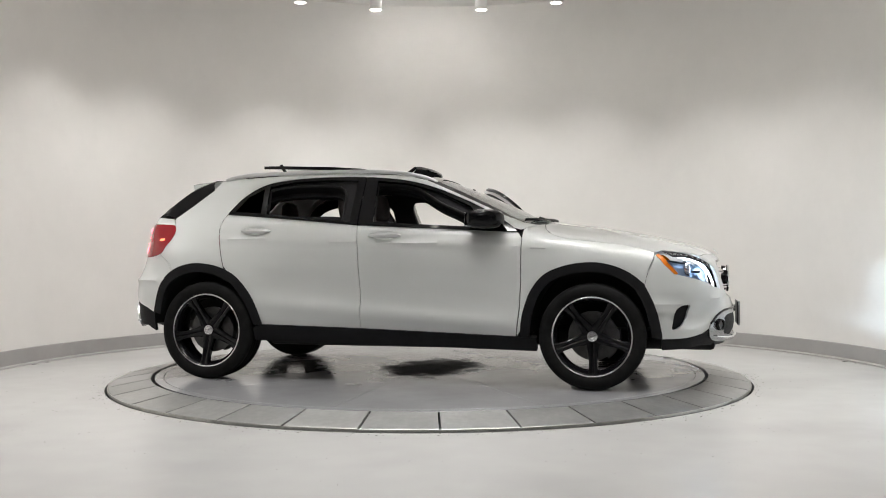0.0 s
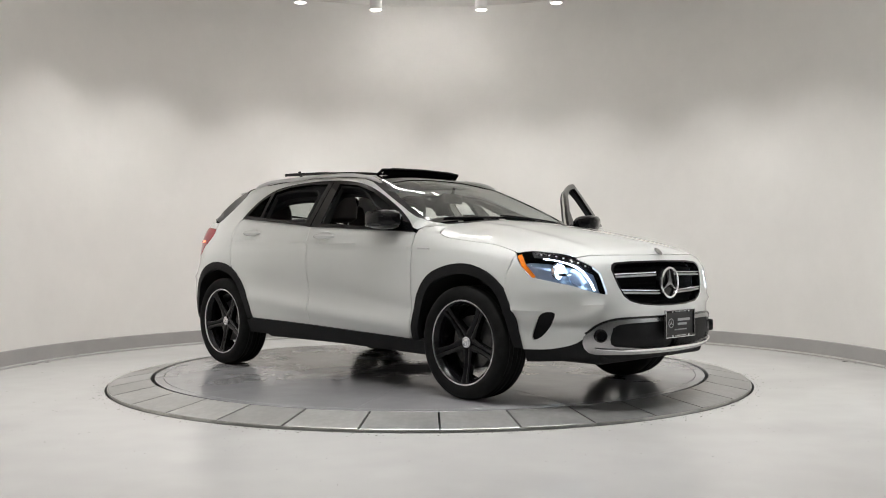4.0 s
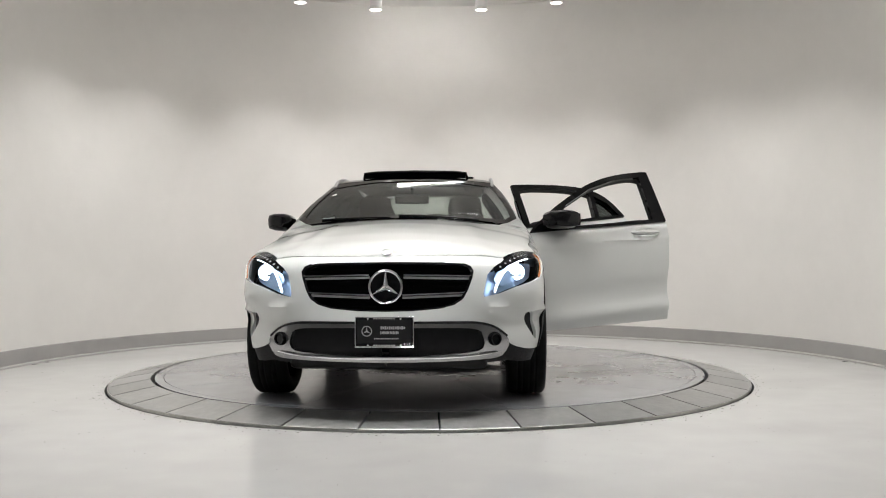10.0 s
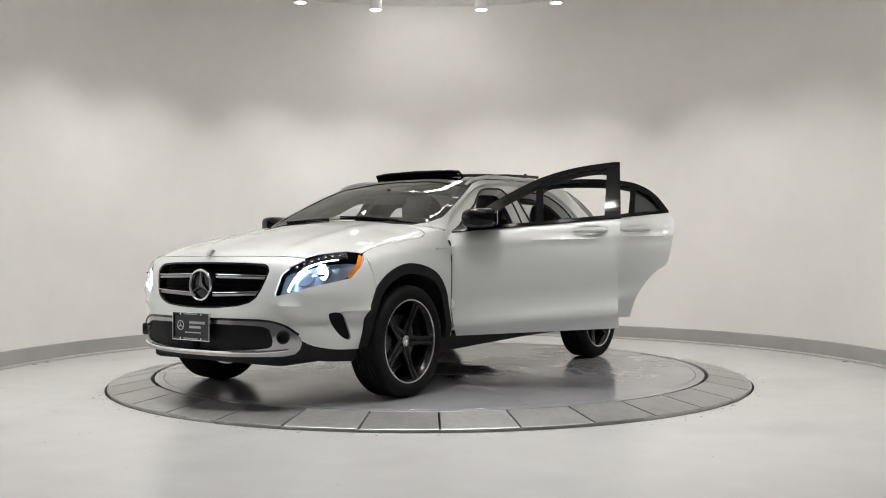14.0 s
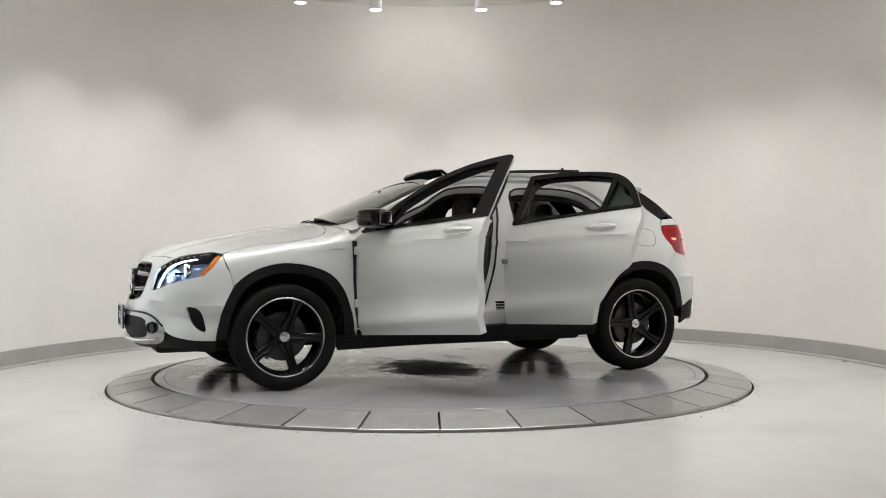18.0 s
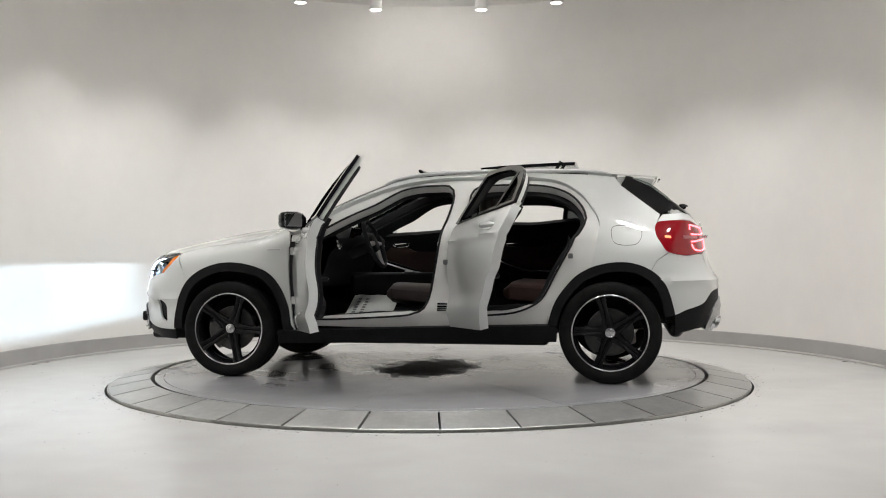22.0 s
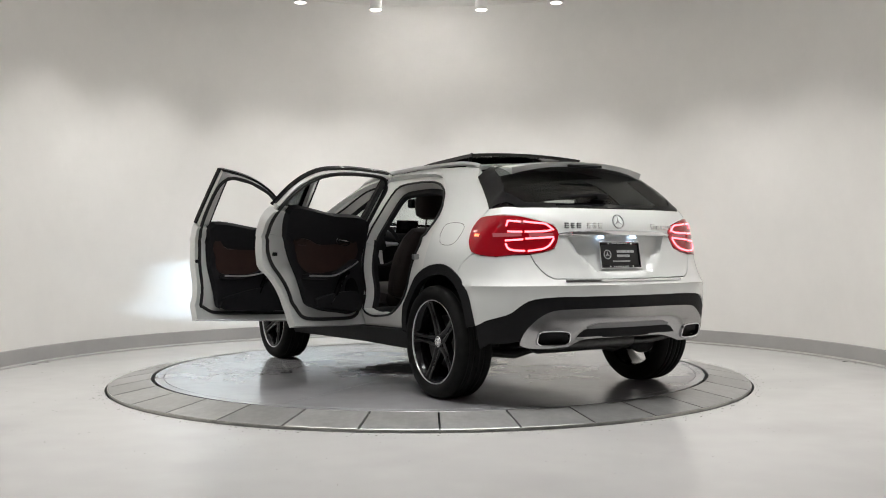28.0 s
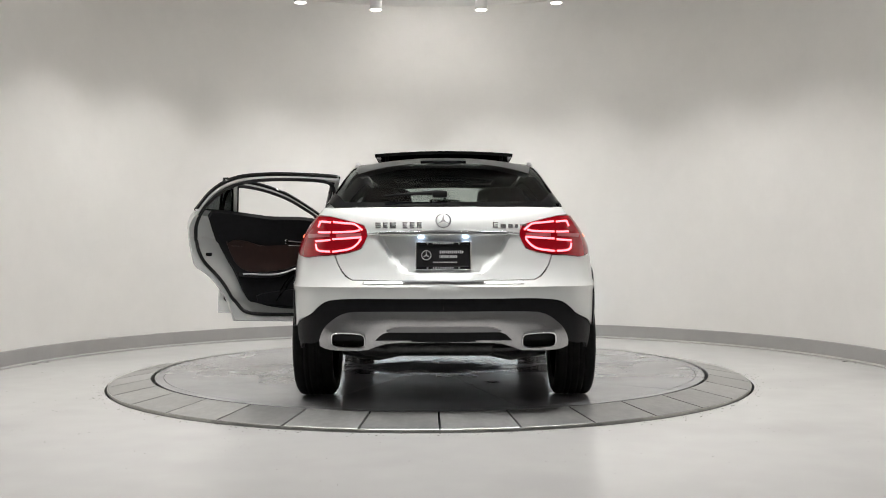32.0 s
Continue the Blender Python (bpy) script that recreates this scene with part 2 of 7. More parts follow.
for k in range(10):
    a0, a1 = radians(16 + 36 * k), radians(52 + 36 * k)
    g = 0.0010
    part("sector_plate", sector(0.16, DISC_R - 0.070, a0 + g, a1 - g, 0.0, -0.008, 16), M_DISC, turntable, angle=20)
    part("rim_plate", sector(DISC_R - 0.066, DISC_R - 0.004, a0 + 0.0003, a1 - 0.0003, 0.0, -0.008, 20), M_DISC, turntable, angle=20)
bm = bmesh.new()
lathe(bm, [(0, 0.0), (0.155, 0.0), (0.157, -0.002), (0.157, -0.008)], 48)
part("hub_plate", bm, M_DISC, turntable, angle=20)
ring = tagged(new("turntable_ring"), "fixed sloping ring of worn steel plates round the turntable", "turntable ring")
N_TILE = 34
bm = bmesh.new()
lathe(bm, [(DISC_R - 0.02, -0.075), (RING_R + 0.004, -0.075), (RING_R + 0.004, -0.11), (DISC_R - 0.02, -0.11)], 96, None, True)
part("ring_bed", bm, M_GAP, ring)
bm = bmesh.new()
lathe(bm, [(RING_R + 0.001, -0.060), (RING_R + 0.001, -0.046), (RING_R + 0.006, -0.045), (RING_R + 0.008, -0.060)], 128, None, True)
part("edge_strip", bm, mat("worn_bright_edge", (0.55, 0.55, 0.52), 0.3, metal=0.9, noise_scale=9, vary=0.25), ring, "bright worn metal edge")
tile_mesh = None
for i in range(N_TILE):
    if tile_mesh is None:
        bm = bmesh.new()
        half = math.pi / N_TILE - 0.0030
        n = 6
        top, low = [], []
        for r, z in ((DISC_R + 0.020, -0.002), (DISC_R + 0.024, 0.002), (RING_R - 0.004, -0.044), (RING_R, -0.047)):
            top.append([bm.verts.new((r * math.cos(half * (2 * k / n - 1)), r * math.sin(half * (2 * k / n - 1)), z)) for k in range(n + 1)])
        low = [[bm.verts.new((v.co.x, v.co.y, -0.074)) for v in row] for row in (top[0], top[-1])]
        loops = [low[0]] + top + [low[1]]
        for ra, rb in zip(loops[:-1], loops[1:]):
            for k in range(n):
                bm.faces.new((ra[k], rb[k], rb[k + 1], ra[k + 1]))
        for k in (0, n):
            bm.faces.new([row[k] for row in loops][::1 if k == 0 else -1])
        tile_mesh = mesh_of(bm, "plate", M_TILE, angle=20)
    ob = new("plate", tile_mesh)
    ob.parent = ring
    ob.matrix_basis = pose(0, 0, 0, 0, 0, -88.8 + (i + 0.5) * 360 / N_TILE)

# ---- spotlights ----
def ceiling_spot():
    spot = tagged(new("ceiling_spotlight"), "white cylindrical ceiling spotlight, lit, near the curved wall, the front pair added", "spotlight", "ring of ceiling spotlights")
    bm = bmesh.new()
    lathe(bm, [(0.062, 0.0), (0.064, 0.004), (0.064, 0.115), (0.060, 0.12), (0, 0.12)], 32)
    lathe(bm, [(0.062, 0.0), (0.058, 0.002), (0.056, 0.014)], 32)
    part("can", bm, M_CAN, spot)
    bm = bmesh.new()
    lathe(bm, [(0.0, 0.003), (0.056, 0.003)], 32)
    part("lens", bm, M_LENS, spot, "glowing round lens")
    bm = bmesh.new()
    lathe(bm, [(0.056, 0.12), (0.056, 0.132)], 32)
    part("neck", bm, M_GAP, spot)
    bm = bmesh.new()
    lathe(bm, [(0.06, 0.132), (0.062, 0.135), (0.062, CEIL_Z - SPOT_Z - 0.002), (0, CEIL_Z - SPOT_Z - 0.002)], 32)
    part("mount", bm, M_CAN, spot)
    return spot


# flat strip lights in the bay's ceiling; the front one is added fill light
# y -2.15 has no known fixture: it brightens the car's near side
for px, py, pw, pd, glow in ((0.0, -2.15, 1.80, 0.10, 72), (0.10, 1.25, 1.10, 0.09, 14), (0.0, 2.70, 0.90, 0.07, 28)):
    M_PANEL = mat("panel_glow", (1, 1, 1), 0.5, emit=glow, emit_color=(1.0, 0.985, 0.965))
    panel = tagged(new("ceiling_panel_light"), "rectangular flat ceiling panel light, lit, over the turntable, the front one added fill", "ceiling light", "ceiling panel lights")
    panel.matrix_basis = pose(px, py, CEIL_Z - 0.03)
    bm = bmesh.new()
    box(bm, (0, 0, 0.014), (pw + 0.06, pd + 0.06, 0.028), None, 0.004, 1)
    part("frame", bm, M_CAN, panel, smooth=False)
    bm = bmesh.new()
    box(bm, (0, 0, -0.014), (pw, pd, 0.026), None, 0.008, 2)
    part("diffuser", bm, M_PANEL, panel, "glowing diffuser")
# long fill panels added in the hall, behind the camera's stand, brightening the car
M_HALLFILL = mat("hall_fill_glow", (1, 1, 1), 0.5, emit=4.5, emit_color=(1.0, 0.985, 0.97))
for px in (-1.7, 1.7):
    hall_fill = tagged(new("hall_panel_light"), "long flat fill panel, lit, added out of view in the hall", "ceiling light", "hall panel lights")
    hall_fill.matrix_basis = pose(px, -5.3, CEIL_Z - 0.02)
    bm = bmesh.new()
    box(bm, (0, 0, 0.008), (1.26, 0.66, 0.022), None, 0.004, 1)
    part("frame", bm, M_CAN, hall_fill, smooth=False)
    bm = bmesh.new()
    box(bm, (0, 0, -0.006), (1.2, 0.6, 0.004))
    part("diffuser", bm, M_HALLFILL, hall_fill, "glowing diffuser", smooth=False)

first = None
for ang in SPOT_ANGLES:
    m = pose(SPOT_R * math.cos(radians(ang)), SPOT_R * math.sin(radians(ang)), SPOT_Z)
    if first is None:
        first = ceiling_spot()
        first.matrix_basis = m
    else:
        copy_thing(first, m)

# ---- the car: one smooth hull from which all panels are cut ----
M_PAINT = mat("white_pearl_paint", (0.70, 0.717, 0.705), 0.46, metal=0.12, coat=1.0, noise_scale=3, vary=0.01)
M_JAMB = mat("white_jamb_paint", (0.74, 0.74, 0.72), 0.4, coat=0.5, noise_scale=3, vary=0.02)
M_CLAD = mat("black_grained_plastic", (0.009, 0.009, 0.010), 0.55, noise_scale=20, vary=0.2, bump=0.25, bump_scale=900, spec=0.2)
M_GLOSSBLK = mat("gloss_black", (0.005, 0.005, 0.006), 0.07, coat=0.15, spec=0.28)
M_DARK = mat("dark_void", (0.008, 0.008, 0.008), 0.8, noise_scale=8, vary=0.3)
M_CHROME = mat("chrome", (0.82, 0.83, 0.85), 0.08, metal=1.0)
M_SILVER = mat("satin_silver", (0.62, 0.62, 0.63), 0.36, metal=0.75, noise_scale=30, vary=0.04)
M_RUBBER = mat("tyre_rubber", (0.010, 0.010, 0.010), 0.7, noise_scale=15, vary=0.3, bump=0.2, bump_scale=300, spec=0.12)
M_GLASS = mat("clear_glass", (0.80, 0.86, 0.84), 0.0, trans=1.0, ior=1.28)
M_TINT = mat("dark_tinted_glass", (0.09, 0.10, 0.10), 0.0, trans=1.0, ior=1.05)
M_SEAL = mat("rubber_seal", (0.01, 0.01, 0.01), 0.6)


def lerp(q, xs, ys):
    return np.interp(q, xs, ys)


SX = [-2.1, -1.7, -1.2, -0.5, 0.3, 0.9, 1.4, 1.9]
SZ = [0.15, 0.3, 0.45, 0.6, 0.8, 0.9, 1.0, 1.06, 1.15, 1.25, 1.35, 1.42, 1.50]
SW = np.array([
    [0.76, 0.83, 0.885, 0.892, 0.885, 0.865, 0.80, 0.745, 0.665, 0.595, 0.530, 0.480, 0.42],
    [0.77, 0.84, 0.888, 0.895, 0.89, 0.872, 0.810, 0.768, 0.700, 0.635, 0.575, 0.525, 0.46],
    [0.78, 0.85, 0.888, 0.893, 0.89, 0.878, 0.850, 0.826, 0.770, 0.705, 0.640, 0.590, 0.53],
    [0.78, 0.85, 0.880, 0.885, 0.892, 0.885, 0.864, 0.844, 0.788, 0.722, 0.655, 0.605, 0.55],
    [0.78, 0.85, 0.880, 0.885, 0.892, 0.885, 0.864, 0.842, 0.785, 0.718, 0.650, 0.600, 0.54],
    [0.78, 0.85, 0.882, 0.888, 0.892, 0.884, 0.855, 0.815, 0.755, 0.700, 0.640, 0.590, 0.53],
    [0.78, 0.85, 0.885, 0.892, 0.892, 0.875, 0.810, 0.760, 0.700, 0.650, 0.600, 0.560, 0.50],
    [0.76, 0.83, 0.875, 0.885, 0.880, 0.850, 0.780, 0.740, 0.690, 0.650, 0.600, 0.560, 0.50]])
TOPX = [-2.2, -2.0, -1.96, -1.63, -1.48, -1.3, -1.0, -0.6, -0.2, 0.05, 0.17, 0.44, 0.70, 0.90, 1.0, 1.3, 1.7, 1.95, 2.08, 2.16, 2.25]
TOPZ = [0.98, 1.08, 1.13, 1.395, 1.445, 1.468, 1.485, 1.495, 1.490, 1.468, 1.446, 1.342, 1.228, 1.132, 1.110, 1.075, 1.005, 0.950, 0.908, 0.868, 0.80]
CRX = [-1.9, -1.5, -1.2, -0.2, 0.15, 0.35, 0.80, 0.98, 1.2, 2.2]
CRZ = [0.045, 0.045, 0.055, 0.055, 0.049, 0.052, 0.054, 0.065, 0.088, 0.09]
NOSEZ = [0.15, 0.25, 0.35, 0.42, 0.5, 0.6, 0.7, 0.8, 0.87, 0.95, 1.1]
NOSEX = [2.10, 2.20, 2.265, 2.275, 2.262, 2.232, 2.212, 2.190, 2.165, 2.10, 1.9]
NY = [0, 0.15, 0.3, 0.45, 0.55, 0.65, 0.75, 0.82, 0.87, 0.95]
NB = [0, 0.006, 0.026, 0.068, 0.112, 0.180, 0.275, 0.375, 0.49, 0.75]
TAILZ = [0.15, 0.3, 0.4, 0.55, 0.66, 0.72, 0.8, 0.95, 1.05, 1.14, 1.3, 1.45]
TAILX = [-1.98, -2.07, -2.115, -2.13, -2.125, -2.105, -2.065, -2.025, -2.005, -1.965, -1.80, -1.60]
TY = [0, 0.2, 0.4, 0.55, 0.65, 0.75, 0.82, 0.87, 0.95]
TB = [0, 0.006, 0.026, 0.058, 0.092, 0.155, 0.24, 0.36, 0.66]


def smax(a, b, k):
    h = np.maximum(k - np.abs(a - b), 0) / k
    return np.maximum(a, b) + h * h * k * 0.25


def soft(q, xs, ys, r):
    """A table look-up with rounded corners."""
    return (lerp(q - r, xs, ys) + 2 * lerp(q - r / 3, xs, ys) + 2 * lerp(q + r / 3, xs, ys) + lerp(q + r, xs, ys)) / 6


def half_width(x, z):
    i = np.clip(np.searchsorted(SX, x) - 1, 0, len(SX) - 2)
    f = np.clip((x - np.array(SX)[i]) / (np.array(SX)[i + 1] - np.array(SX)[i]), 0, 1)
    f = f * f * (3 - 2 * f)
    w = np.zeros_like(z)
    for dz, k in ((-0.03, 1), (-0.01, 2), (0.01, 2), (0.03, 1)):
        j = np.clip(np.searchsorted(SZ, z + dz) - 1, 0, len(SZ) - 2)
        g = np.clip((z + dz - np.array(SZ)[j]) / (np.array(SZ)[j + 1] - np.array(SZ)[j]), -1, 2)
        a = SW[i, j] * (1 - g) + SW[i, j + 1] * g
        b = SW[i + 1, j] * (1 - g) + SW[i + 1, j + 1] * g
        w += k / 6 * (a * (1 - f) + b * f)
    # the flank: a crease that rises to the rear and a hollow under it
    mid = np.clip(1 - np.abs(x / 1.15) ** 4, 0, 1)
    line = 0.520 - 0.075 * x
    w += mid * (0.015 * np.exp(-((z - line + 0.05) / 0.045) ** 2) - 0.016 * np.exp(-((z - line - 0.08) / 0.085) ** 2))
    # shoulder line below the windows
    w += 0.009 * np.exp(-((z - 0.955 - 0.03 * np.clip(-x, -1, 1.6)) / 0.014) ** 2) * np.clip((1.6 - np.abs(x)) / 0.4, 0, 1)
    return w


def hull(P):
    x, y, z = P[..., 0], np.abs(P[..., 1]), P[..., 2]
    side = y - half_width(x, z)
    top = z - (soft(x, TOPX, TOPZ, 0.03) - lerp(x, CRX, CRZ) * (y / 0.75) ** 2)
    nose = (x - (soft(z, NOSEZ, NOSEX, 0.03) - soft(y, NY, NB, 0.03) * (1 - 0.32 * np.clip((z - 0.50) / 0.14, 0, 1)))) * 0.9
    tail = ((soft(z, TAILZ, TAILX, 0.025) + soft(y, TY, TB, 0.03)) - x) * 0.9
    g = smax(side, top * 0.92, 0.05)
    g = smax(g, nose, 0.07)
    return smax(g, tail, 0.05)


def flank(P):
    """The side alone, carried on upwards: the doors, whose frames tuck under the roof."""
    return np.abs(P[..., 1]) - half_width(P[..., 0], P[..., 2])


def normal_at(P, fn=hull):
    e = 0.002
    n = np.stack([fn(P + d) - fn(P - d) for d in (np.array([e, 0, 0]), np.array([0, e, 0]), np.array([0, 0, e]))], -1)
    return n / np.maximum(np.linalg.norm(n, axis=-1, keepdims=True), 1e-9)


def shoot(P, w, reach=1.6, fn=hull):
    """Moves points along -w from outside until they lie on the hull."""
    w = np.array(w, float)
    s = np.linspace(reach, -reach, 161)
    v = fn(P[:, None, :] + s[None, :, None] * w)
    inside = v < 0
    k = np.where(inside.any(1), inside.argmax(1), v.argmin(1))
    hi = s[np.maximum(k - 1, 0)]
    lo = s[k]
    for _ in range(22):
        m = (hi + lo) / 2
        neg = fn(P + m[:, None] * w) < 0
        lo, hi = np.where(neg, m, lo), np.where(neg, hi, m)
    ok = inside.any(1)
    m = np.where(ok, (hi + lo) / 2, s[k])
    return P + m[:, None] * w


def frame_of(w):
    w = Vector(w).normalized()
    e2 = Vector((0, 0, 1)) - w * w.z
    if e2.length < 0.3:
        e2 = Vector((1, 0, 0)) - w * w.x
    e2.normalize()
    e1 = e2.cross(w)
    return np.array(e1), np.array(e2), np.array(w)


def inside_poly(Q, loops):
    c = np.zeros(len(Q), bool)
    for L in loops:
        x1, y1 = L[:, 0], L[:, 1]
        x2, y2 = np.roll(x1, -1), np.roll(y1, -1)
        for a, b, cx, d in zip(x1, y1, x2, y2):
            if b != d:
                c ^= ((b > Q[:, 1]) != (d > Q[:, 1])) & (Q[:, 0] < (cx - a) * (Q[:, 1] - b) / (d - b) + a)
    return c


from mathutils.geometry import delaunay_2d_cdt


def dense(L, step):
    out = []
    for a, b in zip(L, np.roll(L, -1, 0)):
        n = max(1, int(np.ceil(np.linalg.norm(b - a) / step)))
        out += [a + (b - a) * k / n for k in range(n)]
    return np.array(out)


def cut(loops, step):
    """Triangles that fill 2D loops (the first is the outline, the rest are holes)."""
    loops = [dense(L, step) for L in loops]
    allp = np.vstack(loops)
    lo, hi = allp.min(0), allp.max(0)
    gx = np.arange(lo[0] + step / 2, hi[0], step)
    gy = np.arange(lo[1] + step / 2, hi[1], step)
    G = np.stack(np.meshgrid(gx, gy), -1).reshape(-1, 2)
    G[:, 0] += (np.round((G[:, 1] - lo[1]) / step).astype(int) % 2) * step * 0.5
    G = G[inside_poly(G, loops)]
    if len(G):
        d = np.full(len(G), 9.0)
        for p in allp:
            d = np.minimum(d, np.abs(G - p).max(1))
        G = G[d > step * 0.45]
    V = [Vector(p) for p in np.vstack([allp, G])]
    E, k = [], 0
    for L in loops:
        E += [(k + i, k + (i + 1) % len(L)) for i in range(len(L))]
        k += len(L)
    vo, _, fo, *_ = delaunay_2d_cdt(V, E, [], 0, 1e-6)
    V2 = np.array([(v.x, v.y) for v in vo])
    F = np.array([f for f in fo if len(f) == 3])
    F = F[inside_poly(V2[F].mean(1), loops)]
    return V2, F


def skin(bm, loops, w, step=0.035, off=0.0, thick=0.004, mirror=False, shape=None, open_mid=False, fn=hull, inset=0.0):
    """Adds to bm a panel of the hull: loops of rough 3D points, seen along w. off lifts it off the hull; thick is its depth.
    shape(P) may give a further offset per point."""
    e1, e2, wv = frame_of(w)
    L2 = [np.stack([np.array(L, float) @ e1, np.array(L, float) @ e2], 1) for L in loops]
    if inset:
        L2[0] = np.array(grow(L2[0], -inset))
    V, F = cut(L2, step)
    mid = np.mean([np.array(p, float) @ wv for p in loops[0]])
    P = V[:, :1] * e1 + V[:, 1:] * e2 + mid * wv
    P = shoot(P, wv, fn=fn)
    if open_mid:
        mid_v = np.abs(P[:, 1]) < 0.006
        P[mid_v, 1] = 0
        P[mid_v] = shoot(P[mid_v], (math.copysign(1, wv[0]), 0, 0))
    N = normal_at(P, fn)
    o = off if shape is None else off + shape(P)[:, None]
    A, B = P + N * o, P + N * (o - thick)
    if mirror:
        A, B = A * [1, -1, 1], B * [1, -1, 1]
    tri = V[F]
    ccw = np.cross(tri[:, 1] - tri[:, 0], tri[:, 2] - tri[:, 0]) > 0
    if mirror:
        ccw = ~ccw
    va = [bm.verts.new(p) for p in A]
    vb = [bm.verts.new(p) for p in B] if thick else None
    count = {}
    for f, c in zip(F, ccw):
        f = f if c else f[::-1]
        bm.faces.new([va[i] for i in f])
        if thick:
            bm.faces.new([vb[i] for i in f[::-1]])
        for i, j in ((0, 1), (1, 2), (2, 0)):
            count[(f[i], f[j])] = 1
    if thick:
        for i, j in count:
            if (j, i) not in count and not (open_mid and mid_v[i] and mid_v[j]):
                bm.faces.new((va[j], va[i], vb[i], vb[j]))
    return bm


def grow(loop, d):
    L = np.array(loop, float)
    t = np.roll(L, -1, 0) - np.roll(L, 1, 0)
    n = np.stack([t[:, 1], -t[:, 0]], 1) / np.maximum(np.linalg.norm(t, axis=1, keepdims=True), 1e-9)
    a = 0.5 * np.sum(L[:, 0] * np.roll(L[:, 1], -1) - np.roll(L[:, 0], -1) * L[:, 1])
    return [tuple(p) for p in L + n * d * (1 if a > 0 else -1)]


def side(pts, y=0.8):
    return [(x, y, z) for x, z in pts]


def front(pts, x=2.0):
    return [(x, y, z) for y, z in pts]


LEFT = (0, 1, 0)
CAR_OFF = Vector((-0.024, -0.112, 0))
car = tagged(new("car"), "white compact crossover car with two open doors on the turntable", "car")


def cpart(name, bm, material, label="", parent=None, m=None, angle=35):
    """A part of the car, given in the car's own axes."""
    if parent is None:
        bmesh.ops.translate(bm, verts=bm.verts, vec=CAR_OFF)
        parent = car
    return part(name, bm, material, parent, label, True, angle, m)


# outlines in side view (x, z)
HOODLINE = [(1.006, 1.078), (1.06, 1.02), (1.16, 0.98), (1.35, 0.955), (1.55, 0.93), (1.745, 0.884)]
F_ARCH = [(0.882, 0.334), (0.890, 0.42), (0.905, 0.507), (0.954, 0.634), (1.035, 0.735), (1.145, 0.789), (1.289, 0.818), (1.432, 0.812),
          (1.573, 0.762), (1.677, 0.676), (1.746, 0.534), (1.78, 0.393), (1.787, 0.34)]
R_ARCH = [(-0.931, 0.392), (-0.973, 0.525), (-1.033, 0.623), (-1.131, 0.73), (-1.261, 0.793), (-1.414, 0.817), (-1.547, 0.797),
          (-1.659, 0.733), (-1.726, 0.639), (-1.767, 0.497), (-1.772, 0.469)]
F_LEAD = [(0.857, 0.335), (0.880, 0.52), (0.892, 0.69), (0.895, 0.984)]
B_CUT = [(-0.210, 0.375), (-0.209, 0.609), (-0.224, 0.877), (-0.244, 1.078)]
R_TRAIL = [(-1.219, 0.797), (-1.249, 0.92), (-1.275, 1.06), (-1.271, 1.11), (-1.245, 1.165)]
BELT = [(0.868, 1.022), (0.65, 1.035), (0.263, 1.054), (-0.257, 1.082), (-0.799, 1.132), (-1.245, 1.168)]
DLO = [(-1.245, 1.168), (-1.150, 1.290), (-1.00, 1.380), (-0.781, 1.415), (-0.523, 1.425), (-0.228, 1.420), (0.06, 1.388), (0.303, 1.320),
       (0.585, 1.200), (0.78, 1.090), (0.868, 1.022)]


def line(pts, n):
    return [tuple(p) for p in smooth_line(pts, n)]


fa, ra, dlo = line(F_ARCH, 40), line(R_ARCH, 36), line(DLO, 60)
hood_l = line(HOODLINE, 16)
gap = 0.0025

